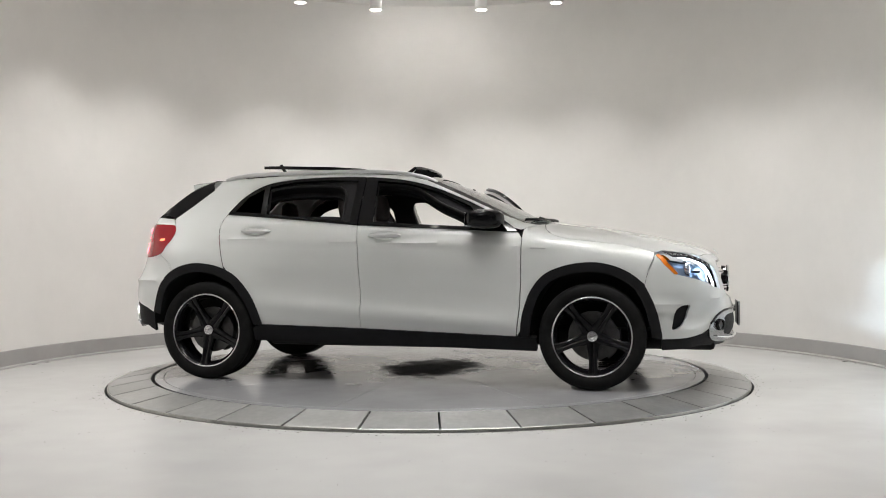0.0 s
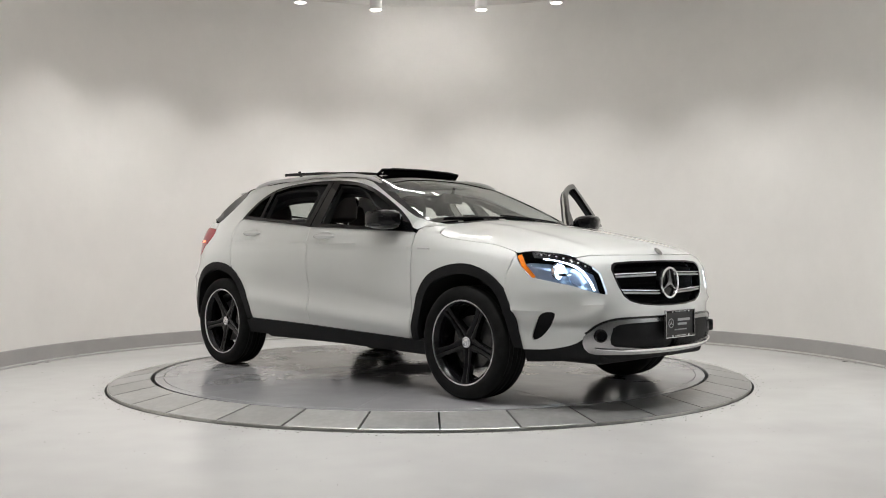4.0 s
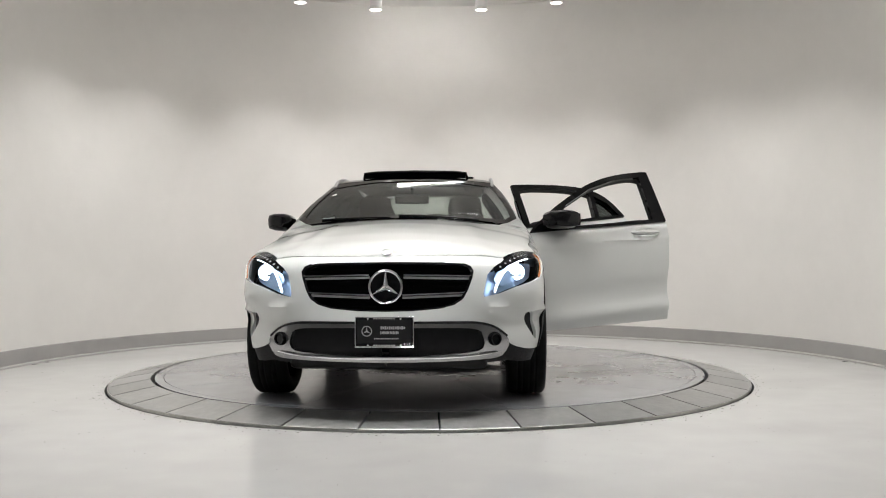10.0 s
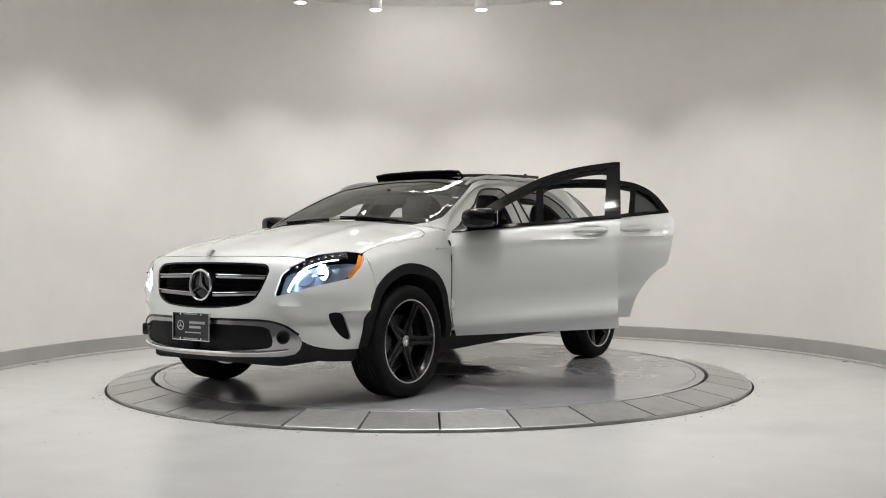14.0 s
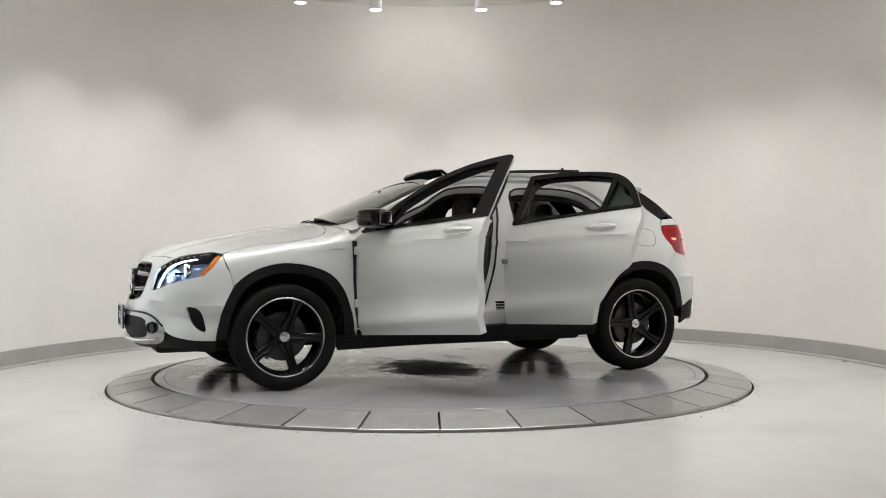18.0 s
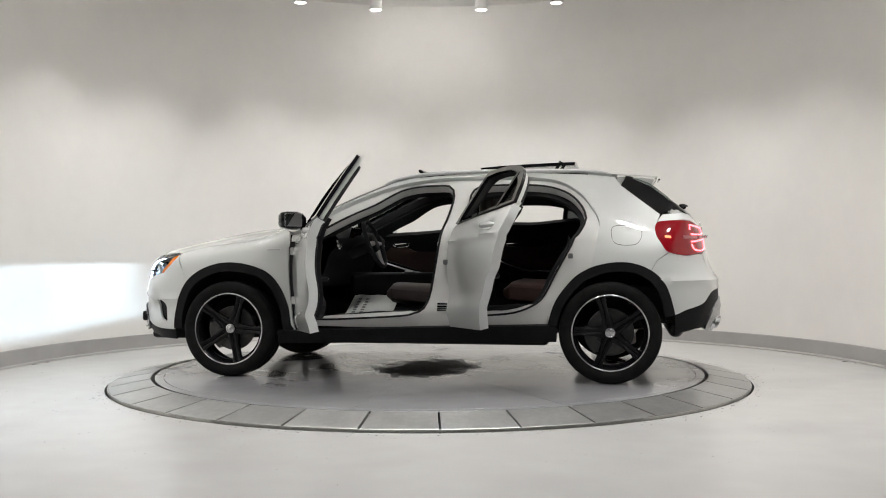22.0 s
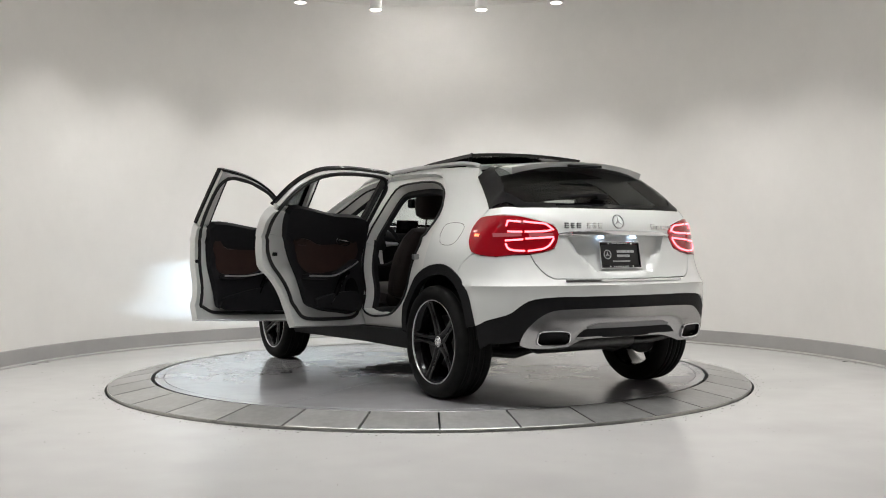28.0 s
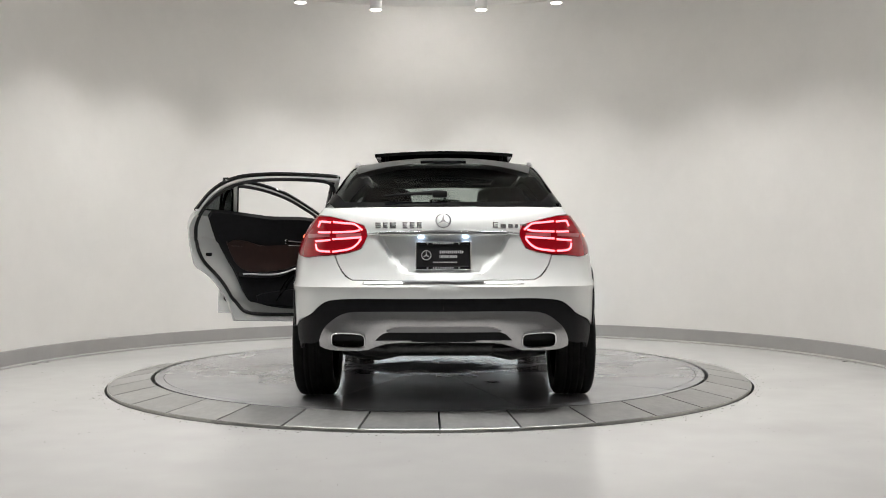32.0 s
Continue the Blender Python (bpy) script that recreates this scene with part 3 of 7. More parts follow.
for mir in (False, True):
    # front fender
    bm = bmesh.new()
    arch_part = [p for p in fa if not (p[0] > 1.5 and p[1] < 0.70)]
    skin(bm, [side([(0.860, 0.338)] + [(x + gap, z) for x, z in F_LEAD[1:]] + [(0.905, 1.035), (0.95, 1.065)] + hood_l[:-1]
                   + [(1.737, 0.882), (1.740, 0.86), (1.700, 0.76), (1.682, 0.680)] + arch_part[::-1][:-1])], LEFT, 0.032, mirror=mir, inset=0.0012, thick=0.02)
    cpart("front_fender", bm, M_PAINT)
    # frame over the doors, quarter panel and pillars in one pressing
    bm = bmesh.new()
    q = line(R_TRAIL, 12)
    arch_r = [p for p in ra if p[0] < -1.219 and p[1] > 0.75]
    skin(bm, [side([(x - gap * 2, z) for x, z in q] + [(x, z + gap) for x, z in dlo[1:-1]]
                   + [(0.885, 1.035), (0.95, 1.055), (0.985, 1.068), (0.92, 1.082), (0.80, 1.122), (0.6, 1.214), (0.4, 1.304), (0.2, 1.390), (0.05, 1.428),
                      (-0.3, 1.452), (-0.8, 1.455), (-1.2, 1.432), (-1.383, 1.412), (-1.43, 1.345), (-1.55, 1.25), (-1.686, 1.142), (-1.664, 1.083),
                      (-1.648, 1.03), (-1.70, 0.93), (-1.74, 0.885), (-1.66, 0.83), (-1.62, 0.765)] + arch_r[::-1])], LEFT, 0.035, mirror=mir, inset=0.0015, thick=0.004 if mir else 0.034)
    cpart("quarter_panel", bm, M_PAINT)
    # wheel-arch claddings
    for name, arch, cx in (("front_arch_cladding", fa, 1.3495), ("rear_arch_cladding", ra, -1.3495)):
        bm = bmesh.new()
        inner = []
        for x, z in arch[::-1]:
            d = Vector((x - cx, z - 0.36))
            inner.append((cx + d.x * (1 - 0.062 / d.length), 0.36 + d.y * (1 - 0.062 / d.length)))
        skin(bm, [side(arch + inner)], LEFT, 0.03, off=0.008, thick=0.04, mirror=mir)
        cpart(name, bm, M_CLAD, "unpainted black plastic wheel-arch cladding")
    # sill
    bm = bmesh.new()
    skin(bm, [side([(0.99, 0.332), (0.45, 0.350), (-0.21, 0.373), (-0.93, 0.390), (-1.0, 0.37), (-0.99, 0.282), (-0.21, 0.270), (0.5, 0.256), (0.99, 0.245)])],
         LEFT, 0.04, off=0.012, thick=0.05, mirror=mir)
    cpart("sill_cladding", bm, M_CLAD, "unpainted black plastic sill")


def ss(pts, y=0.8):
    """Side-view points (x, z) set on the hull's left flank."""
    return [tuple(p) for p in shoot(np.array([(x, y, z) for x, z in pts], float), LEFT)]


def sf(pts, x=2.0):
    """Front-view points (y, z) set on the nose."""
    return [tuple(p) for p in shoot(np.array([(x, y, z) for y, z in pts], float), (1, 0, 0))]


def sr(pts, x=-1.9):
    """Rear-view points (y, z) set on the tail."""
    return [tuple(p) for p in shoot(np.array([(x, y, z) for y, z in pts], float), (-1, 0, 0))]


def flip(pts):
    return [(x, -y, z) for x, y, z in pts]


def both(pts):
    """A half outline that starts and ends on the centre line, closed over both halves."""
    return pts + flip(pts)[::-1]


FRONT, BACK = (1, 0, 0), (-1, 0, 0)
DIAG, RDIAG = (0.7071, 0.7071, 0), (-0.7071, 0.7071, 0)

M_HEADLENS = mat("clear_lamp_lens", (0.95, 0.97, 1.0), 0.0, trans=1.0, ior=1.05)
M_LAMPBODY = mat("lamp_bowl", (0.30, 0.37, 0.48), 0.38, metal=0.7)
M_BEAM = mat("xenon_glow", (0.85, 0.93, 1.0), 0.3, emit=60, emit_color=(0.66, 0.84, 1.0))
M_SLIT = mat("xenon_arc", (0.9, 0.95, 1.0), 0.3, emit=140000, emit_color=(0.64, 0.83, 1.0))
M_DRL = mat("daylight_strip_glow", (0.9, 0.95, 1.0), 0.3, emit=16, emit_color=(0.72, 0.86, 1.0))
M_AMBER = mat("amber_lens", (0.55, 0.14, 0.008), 0.15, coat=1.0, emit=0.05, emit_color=(1.0, 0.25, 0.01))
M_RED = mat("red_lens", (0.22, 0.003, 0.008), 0.06, coat=0.6, emit=0.05, emit_color=(1.0, 0.010, 0.03))
M_REDGLOW = mat("red_strip_glow", (1.0, 0.1, 0.15), 0.3, emit=3.4, emit_color=(1.0, 0.16, 0.19))
M_REDPALE = mat("pale_reflector", (0.45, 0.12, 0.14), 0.2, coat=1.0)
M_MESH = mat("grille_black", (0.003, 0.003, 0.004), 0.6, noise_scale=40, vary=0.2, spec=0.06)
M_STEELDISC = mat("brake_steel", (0.30, 0.30, 0.31), 0.35, metal=1.0, noise_scale=30, vary=0.1)
M_PLATE = mat("plate_black", (0.012, 0.012, 0.013), 0.35)
M_PRINT = mat("plate_print", (0.55, 0.55, 0.56), 0.5)
M_TRIM = mat("black_soft_trim", (0.012, 0.012, 0.014), 0.65, noise_scale=30, vary=0.2, bump=0.15, bump_scale=700, spec=0.3)
M_LEATHER = mat("brown_black_leather", (0.020, 0.0125, 0.011), 0.5, noise_scale=12, vary=0.25, bump=0.3, bump_scale=350)
M_BROWN = mat("brown_leather_insert", (0.032, 0.0145, 0.011), 0.5, noise_scale=12, vary=0.2, bump=0.3, bump_scale=350)
M_HEADLINER = mat("grey_headliner", (0.022, 0.021, 0.021), 0.9, noise_scale=40, vary=0.1)
M_CARPET = mat("black_carpet", (0.012, 0.012, 0.012), 0.95, noise_scale=120, vary=0.4)
M_PAPER = mat("white_paper", (0.75, 0.75, 0.74), 0.8, noise_scale=10, vary=0.03)
M_FRIT = mat("glass_black_border", (0.006, 0.006, 0.007), 0.05, coat=0.2, spec=0.35)

# ---- bonnet, windscreen, roof ----
hood_edge = ss(hood_l)
HEAD_IN = sf([(0.640, 0.842), (0.585, 0.800), (0.553, 0.760)])
hood_front = sf([(0.640, 0.856), (0.55, 0.866), (0.45, 0.868), (0.3, 0.868), (0.15, 0.868), (0.0, 0.868)], 2.0)
lamp_top = ss([(1.79, 0.895), (1.88, 0.888), (1.95, 0.872)])
half = [(1.02, 0.0, 1.11), (1.022, 0.3, 1.10), (1.018, 0.55, 1.08)] + hood_edge + [lamp_top[0]] + hood_front
bm = bmesh.new()
skin(bm, [both(half)], (0.45, 0, 0.89), 0.04, inset=0.0015,
     shape=lambda P: 0.010 * np.exp(-((np.abs(P[:, 1]) - 0.46 - 0.10 * (P[:, 0] - 1.5)) / 0.06) ** 2) * np.clip((P[:, 0] - 1.0) / 0.3, 0, 1) * np.clip((2.1 - P[:, 0]) / 0.2, 0, 1))
cpart("bonnet", bm, M_PAINT)

A_EDGE = [(0.92, 1.080), (0.80, 1.120), (0.6, 1.212), (0.4, 1.302), (0.2, 1.388)]
a_edge = ss(line(A_EDGE, 14))
bm = bmesh.new()
skin(bm, [both([(0.17, 0.0, 1.44), (0.175, 0.3, 1.43)] + a_edge[::-1] + [(0.925, 0.5, 1.10), (0.935, 0.25, 1.11), (0.94, 0.0, 1.115)])], (0.55, 0, 0.83), 0.05, off=-0.003, thick=0.004)
cpart("windscreen", bm, M_GLASS, "clear laminated windscreen").visible_shadow = False
bm = bmesh.new()
outer = both([(0.17, 0.0, 1.44), (0.175, 0.3, 1.43)] + a_edge[::-1] + [(0.925, 0.5, 1.10), (0.935, 0.25, 1.11), (0.94, 0.0, 1.115)])
inner_l = [(x - 0.012 if x > 0.5 else x + 0.03, y - 0.045, z) for x, y, z in a_edge]
inner_w = both([(0.22, 0.0, 1.42), (0.225, 0.28, 1.41)] + inner_l[::-1][1:-1] + [(0.865, 0.48, 1.12), (0.885, 0.25, 1.13), (0.89, 0.0, 1.13)])
skin(bm, [outer, inner_w], (0.55, 0, 0.83), 0.04, off=0.001, thick=0.002)
cpart("windscreen_border", bm, M_FRIT, "black ceramic border of the windscreen")
bm = bmesh.new()
skin(bm, [both([(0.93, 0.0, 1.115), (0.92, 0.4, 1.10), (0.90, 0.62, 1.08), (0.99, 0.67, 1.06), (1.03, 0.4, 1.09), (1.03, 0.0, 1.10)])], (0.3, 0, 0.95), 0.04, off=-0.016, thick=0.01)
cpart("cowl", bm, M_CLAD)
# paper label behind the glass
bm = bmesh.new()
skin(bm, [[(0.86, -0.50, 1.1), (0.86, -0.59, 1.1), (0.80, -0.585, 1.1), (0.80, -0.50, 1.1)]], (0.55, 0, 0.83), 0.03, off=-0.012, thick=0.001)
cpart("windscreen_label", bm, M_PAPER, "small white paper label behind the windscreen")
# wipers at the foot of the windscreen
for y0, y1 in ((0.50, -0.05), (-0.10, -0.58)):
    bm = bmesh.new()
    pts = shoot(np.array([(0.945 - 0.012 * k, y0 + (y1 - y0) * k / 6, 1.1) for k in range(7)], float), (0.55, 0, 0.83))
    tube(bm, [tuple(p + np.array([0.004, 0, 0.007])) for p in pts], 0.006, 6)
    cpart("wiper", bm, M_CLAD)

roof_edge = ss([(0.2, 1.390), (0.05, 1.428), (-0.3, 1.452), (-0.8, 1.455), (-1.2, 1.432), (-1.383, 1.405)])
SUN = [(0.06, 0.40), (-0.34, 0.42)]
bm = bmesh.new()
r_out = both([(0.165, 0.0, 1.45), (0.17, 0.3, 1.44)] + [(0.19, roof_edge[0][1] - 0.03, 1.4)] + [(x, y - 0.012, z) for x, y, z in roof_edge[1:5]] + [(-1.19, 0.3, 1.46), (-1.20, 0.0, 1.46)])
sun_hole = [(0.0, 0.40, 1.45), (0.0, -0.40, 1.45), (-0.36, -0.42, 1.48), (-0.36, 0.42, 1.48)]
skin(bm, [r_out, sun_hole], (0, 0, 1), 0.05, off=0.0, thick=0.03)
cpart("roof_glass", bm, M_GLOSSBLK, "black panoramic roof glass")
bm = bmesh.new()
skin(bm, [both([(-1.204, 0.0, 1.46), (-1.195, 0.3, 1.46), (-1.2, roof_edge[4][1] - 0.01, 1.44), (-1.36, roof_edge[5][1] - 0.012, 1.41), (-1.42, 0.3, 1.43), (-1.43, 0.0, 1.43)])],
     (0, 0, 1), 0.05, off=0.0, thick=0.02)
cpart("roof_panel", bm, M_PAINT)
# sliding glass, drawn back over the roof and raised
bm = bmesh.new()
skin(bm, [[(-0.42, 0.44, 1.5), (-0.42, -0.44, 1.5), (-1.10, -0.445, 1.5), (-1.10, 0.445, 1.5)]], (0, 0, 1), 0.06, off=0.030, thick=0.022,
     shape=lambda P: 0.042 * np.clip((-0.42 - P[:, 0]) / 0.68, 0, 1))
cpart("sunroof_glass", bm, M_GLOSSBLK, "black sliding sunroof glass, slid open over the roof")
for y in (-0.38, 0.38):
    for x0 in (-0.95,):
        bm = bmesh.new()
        tube(bm, [(x0, y, 1.465), (x0 - 0.05, y, 1.545)], 0.012, 8)
        cpart("sunroof_arm", bm, M_CLAD)
bm = bmesh.new()
tube(bm, [(0.00, 0.40, 1.46), (0.045, 0.39, 1.495), (0.06, 0.30, 1.503), (0.07, 0.0, 1.508), (0.06, -0.30, 1.503), (0.045, -0.39, 1.495), (0.00, -0.40, 1.46)], 0.012, 8)
cpart("wind_deflector", bm, M_GLOSSBLK, "raised black sunroof wind deflector")
bm = bmesh.new()
verts_mesh(bm, [(0.03, -0.385, 1.46), (0.03, 0.385, 1.46), (0.056, 0.385, 1.495), (0.068, 0, 1.503), (0.056, -0.385, 1.495)], [(0, 1, 2, 3, 4)])
cpart("deflector_net", bm, M_MESH)

for mir in (False, True):
    s = -1 if mir else 1
    bm = bmesh.new()
    xs = np.linspace(0.26, -1.36, 44)
    ys = np.interp(xs, [-1.36, -0.8, -0.2, 0.26], [0.545, 0.572, 0.578, 0.590])
    pr = shoot(np.stack([xs, ys, np.full(44, 1.4)], 1), (0, 0, 1))
    lift = 0.026 * np.clip(np.minimum((0.26 - xs) / 0.30, (xs + 1.36) / 0.22), 0, 1) ** 0.7
    tube(bm, [(x, s * y, p[2] + l - 0.006) for x, y, p, l in zip(xs, ys, pr, lift)], 0.0115, 10, scale_y=1.25)
    cpart("roof_rail", bm, M_SILVER, "satin silver roof rail")

# ---- nose ----
GRILLE = [(0.0, 0.836), (0.30, 0.833), (0.43, 0.826), (0.462, 0.812), (0.478, 0.785), (0.470, 0.745), (0.447, 0.680), (0.42, 0.632), (0.375, 0.602), (0.30, 0.582), (0.15, 0.569), (0.0, 0.566)]
LAMP_LOW = ss([(1.745, 0.872), (1.765, 0.845), (1.80, 0.805), (1.86, 0.745)]) + sf([(0.715, 0.695), (0.62, 0.660), (0.535, 0.642)])
LAMP_TOP = sf([(0.530, 0.660), (0.553, 0.765), (0.588, 0.805), (0.645, 0.845)]) + ss([(1.93, 0.878), (1.86, 0.889), (1.79, 0.894), (1.755, 0.886)])
WHITE_LOW = sf([(0.0, 0.507), (0.3, 0.507), (0.45, 0.506), (0.53, 0.497), (0.60, 0.458), (0.65, 0.408), (0.70, 0.366), (0.77, 0.342)]) + ss([(1.90, 0.336), (1.785, 0.333)])
WHITE_LOW = [WHITE_LOW[0]] + [tuple(p) for p in smooth_line(WHITE_LOW, 32)][1:-1] + [WHITE_LOW[-1]]
arch_f = ss([(1.785, 0.36), (1.778, 0.41), (1.746, 0.534), (1.715, 0.61), (1.682, 0.674), (1.702, 0.76), (1.74, 0.858)])
FOGCUT = [tuple(p) for p in smooth_line([(1.965, 0.775, 0.538), (1.925, 0.80, 0.548), (1.90, 0.83, 0.525), (1.872, 0.845, 0.46), (1.862, 0.85, 0.395), (1.885, 0.838, 0.392), (1.92, 0.815, 0.42), (1.955, 0.785, 0.485)], 24, True)]


def bumper_shape(P):
    y, z = np.abs(P[:, 1]), P[:, 2]
    lip = 0.017 * np.exp(-((z - 0.60 + 0.10 * np.clip(y - 0.45, 0, 1)) / 0.018) ** 2) * np.clip((y - 0.45) / 0.15, 0, 1)
    hollow = -0.016 * np.exp(-((z - 0.50) / 0.06) ** 2) * np.clip((y - 0.58) / 0.12, 0, 1) * np.clip((0.9 - y) / 0.06, 0, 1)
    return lip + hollow


bump_out = sf([(0, 0.8655)]) + sf(GRILLE) + WHITE_LOW + arch_f + LAMP_LOW + LAMP_TOP[:4] + sf([(0.640, 0.853), (0.55, 0.8635), (0.45, 0.8655), (0.3, 0.8655), (0.15, 0.8655)])


def halves(name, loops, w, step, material, label="", **kw):
    """One wrap-round part from a half outline and its mirror image, joined along the centre line."""
    bm = bmesh.new()
    for mir in (False, True):
        skin(bm, loops, w, step, mirror=mir, open_mid=True, **kw)
    bmesh.ops.remove_doubles(bm, verts=[v for v in bm.verts if abs(v.co.y) < 1e-4], dist=2e-3)
    return cpart(name, bm, material, label)


halves("front_bumper", [bump_out, FOGCUT], DIAG, 0.03, M_PAINT, shape=bumper_shape, thick=0.02)
low = WHITE_LOW + ss([(1.785, 0.256), (1.952, 0.264), (2.03, 0.28)]) + sf([(0.62, 0.275), (0.45, 0.268), (0.2, 0.262), (0.0, 0.26)])
halves("lower_bumper", [low], DIAG, 0.04, M_CLAD, "black plastic lower bumper", off=-0.008, thick=0.02)
for mir in (False, True):
    bm = bmesh.new()
    skin(bm, [FOGCUT], DIAG, 0.03, off=-0.03, thick=0.01, mirror=mir)
    cpart("bumper_vent", bm, M_CLAD, "black slot vent at the bumper corner")
    # headlamp
    bm = bmesh.new()
    lamp = LAMP_LOW + LAMP_TOP
    skin(bm, [lamp], DIAG, 0.03, off=-0.001, thick=0.004, mirror=mir)
    hl = cpart("headlamp", bm, M_HEADLENS, "clear headlamp, lit, with amber side marker")
    hl.visible_shadow = False
    bm = bmesh.new()
    skin(bm, [lamp], DIAG, 0.03, off=-0.075, thick=0.004, mirror=mir)
    part("lamp_bowl", bm, M_LAMPBODY, hl)
    hl.children[0].matrix_basis = Matrix.Translation(CAR_OFF)
    bm = bmesh.new()
    amber = ss([(1.750, 0.870), (1.80, 0.807), (1.875, 0.737), (1.888, 0.750), (1.828, 0.815), (1.792, 0.862), (1.767, 0.880)])
    skin(bm, [amber], DIAG, 0.03, off=-0.007, thick=0.004, mirror=mir)
    part("side_marker", bm, M_AMBER, hl, "amber side marker").matrix_basis = Matrix.Translation(CAR_OFF)
    # bright edge strip along the top and the inner edge
    bm = bmesh.new()
    pts = shoot(np.array([(1.86, 0.75, 0.862), (1.93, 0.70, 0.848), (1.99, 0.655, 0.82), (2.03, 0.61, 0.78), (2.06, 0.575, 0.72), (2.075, 0.555, 0.67)]), DIAG)
    pts = pts - normal_at(pts) * 0.015
    pts = smooth_line(pts, 24)
    if mir:
        pts = pts * [1, -1, 1]
    tube(bm, [tuple(p) for p in pts], 0.006, 8)
    part("daylight_strip", bm, M_DRL, hl, "glowing daylight strip").matrix_basis = Matrix.Translation(CAR_OFF)
    # eyelid of small facets along the top
    bm = bmesh.new()
    lid = [LAMP_TOP[2], LAMP_TOP[3], LAMP_TOP[4], LAMP_TOP[5], LAMP_TOP[6]]
    low_lid = [(x + 0.0, y, z - 0.034) for x, y, z in lid][::-1]
    skin(bm, [lid + low_lid], DIAG, 0.03, off=-0.006, thick=0.004, mirror=mir)
    part("lamp_brow", bm, M_GLOSSBLK, hl).matrix_basis = Matrix.Translation(CAR_OFF)
    # small diodes set in the brow
    studs = smooth_line([(x, y, z - 0.018) for x, y, z in lid], 9)[1:-1]
    studs = shoot(np.array(studs), DIAG)
    nst = normal_at(studs)
    for p, n_ in zip(studs - nst * 0.004, nst):
        bm = bmesh.new()
        M_ = Matrix.Translation(p) @ Vector(n_).to_track_quat("Z", "Y").to_matrix().to_4x4()
        lathe(bm, [(0.0, 0.003), (0.004, 0.002), (0.0065, 0.0)], 10, M_)
        if mir:
            bmesh.ops.scale(bm, vec=(1, -1, 1), verts=bm.verts)
            bmesh.ops.reverse_faces(bm, faces=bm.faces)
        part("brow_diode", bm, M_SILVER, hl).matrix_basis = Matrix.Translation(CAR_OFF)
    # chromed divider ring and side reflector of the lamp
    bm = bmesh.new()
    refl = shoot(np.array([(2.03, 0.64, 0.815), (2.06, 0.60, 0.78), (2.075, 0.585, 0.735), (2.05, 0.62, 0.705), (2.01, 0.665, 0.725), (2.00, 0.67, 0.79)]), DIAG)
    skin(bm, [[tuple(p) for p in smooth_line(refl, 24, True)]], DIAG, 0.02, off=-0.045, thick=0.02, mirror=mir)
    part("side_reflector", bm, M_LAMPBODY, hl).matrix_basis = Matrix.Translation(CAR_OFF)
    # projector: a glowing lens, and a thin arc under a flat shade that cuts its light off at lamp height
    s = -1 if mir else 1
    yl, zl = 0.715, 0.774
    xh = float(shoot(np.array([(2.0, yl, zl)]), FRONT)[0, 0])
    c = Vector((xh - 0.086, s * yl, zl))
    rot = Matrix.Rotation(radians(90), 4, "Y")
    bm = bmesh.new()
    lathe(bm, [(0.046, 0.012), (0.050, 0.008), (0.050, -0.01), (0.045, -0.02), (0.0, -0.03)], 28, Matrix.Translation(c) @ rot)
    part("projector_ring", bm, M_CHROME, hl).matrix_basis = Matrix.Translation(CAR_OFF)
    bm = bmesh.new()
    lathe(bm, [(0.0, 0.014), (0.02, 0.013), (0.036, 0.008), (0.044, 0.0)], 24, Matrix.Translation(c) @ rot)
    part("projector_lens", bm, M_BEAM, hl, "glowing bluish-white projector lens").matrix_basis = Matrix.Translation(CAR_OFF)
    bm = bmesh.new()
    xs0, xs1, zt = xh - 0.060, xh - 0.010, zl - 0.012
    box(bm, ((xs0 + xs1) / 2, s * yl, zt + 0.001), (xs1 - xs0 + 0.004, 0.066, 0.002))
    box(bm, (xs0 - 0.003, s * yl, zt - 0.004), (0.003, 0.066, 0.012))
    box(bm, (xs0 + 0.0115, s * yl, zt - 0.011), (0.025, 0.066, 0.002))
    for dy in (-1, 1):
        box(bm, (xs0 + 0.024, s * yl + dy * 0.024, zt - 0.006), (0.050, 0.002, 0.012))
    part("beam_shade", bm, M_CLAD, hl, smooth=False).matrix_basis = Matrix.Translation(CAR_OFF)
    bm = bmesh.new()
    verts_mesh(bm, [(xs0, s * yl - 0.012, zt - 0.0021), (xs0, s * yl + 0.012, zt - 0.0021), (xs0, s * yl + 0.012, zt - 0.0001), (xs0, s * yl - 0.012, zt - 0.0001)], [(0, 1, 2, 3)])
    part("xenon_arc", bm, M_SLIT, hl).matrix_basis = Matrix.Translation(CAR_OFF)
    c2 = Vector((2.00, s * 0.605, 0.695))
    bm = bmesh.new()
    lathe(bm, [(0.036, 0.012), (0.030, 0.004), (0.0, -0.012)], 24, Matrix.Translation(c2) @ rot)
    part("lamp_reflector", bm, M_CHROME, hl).matrix_basis = Matrix.Translation(CAR_OFF)

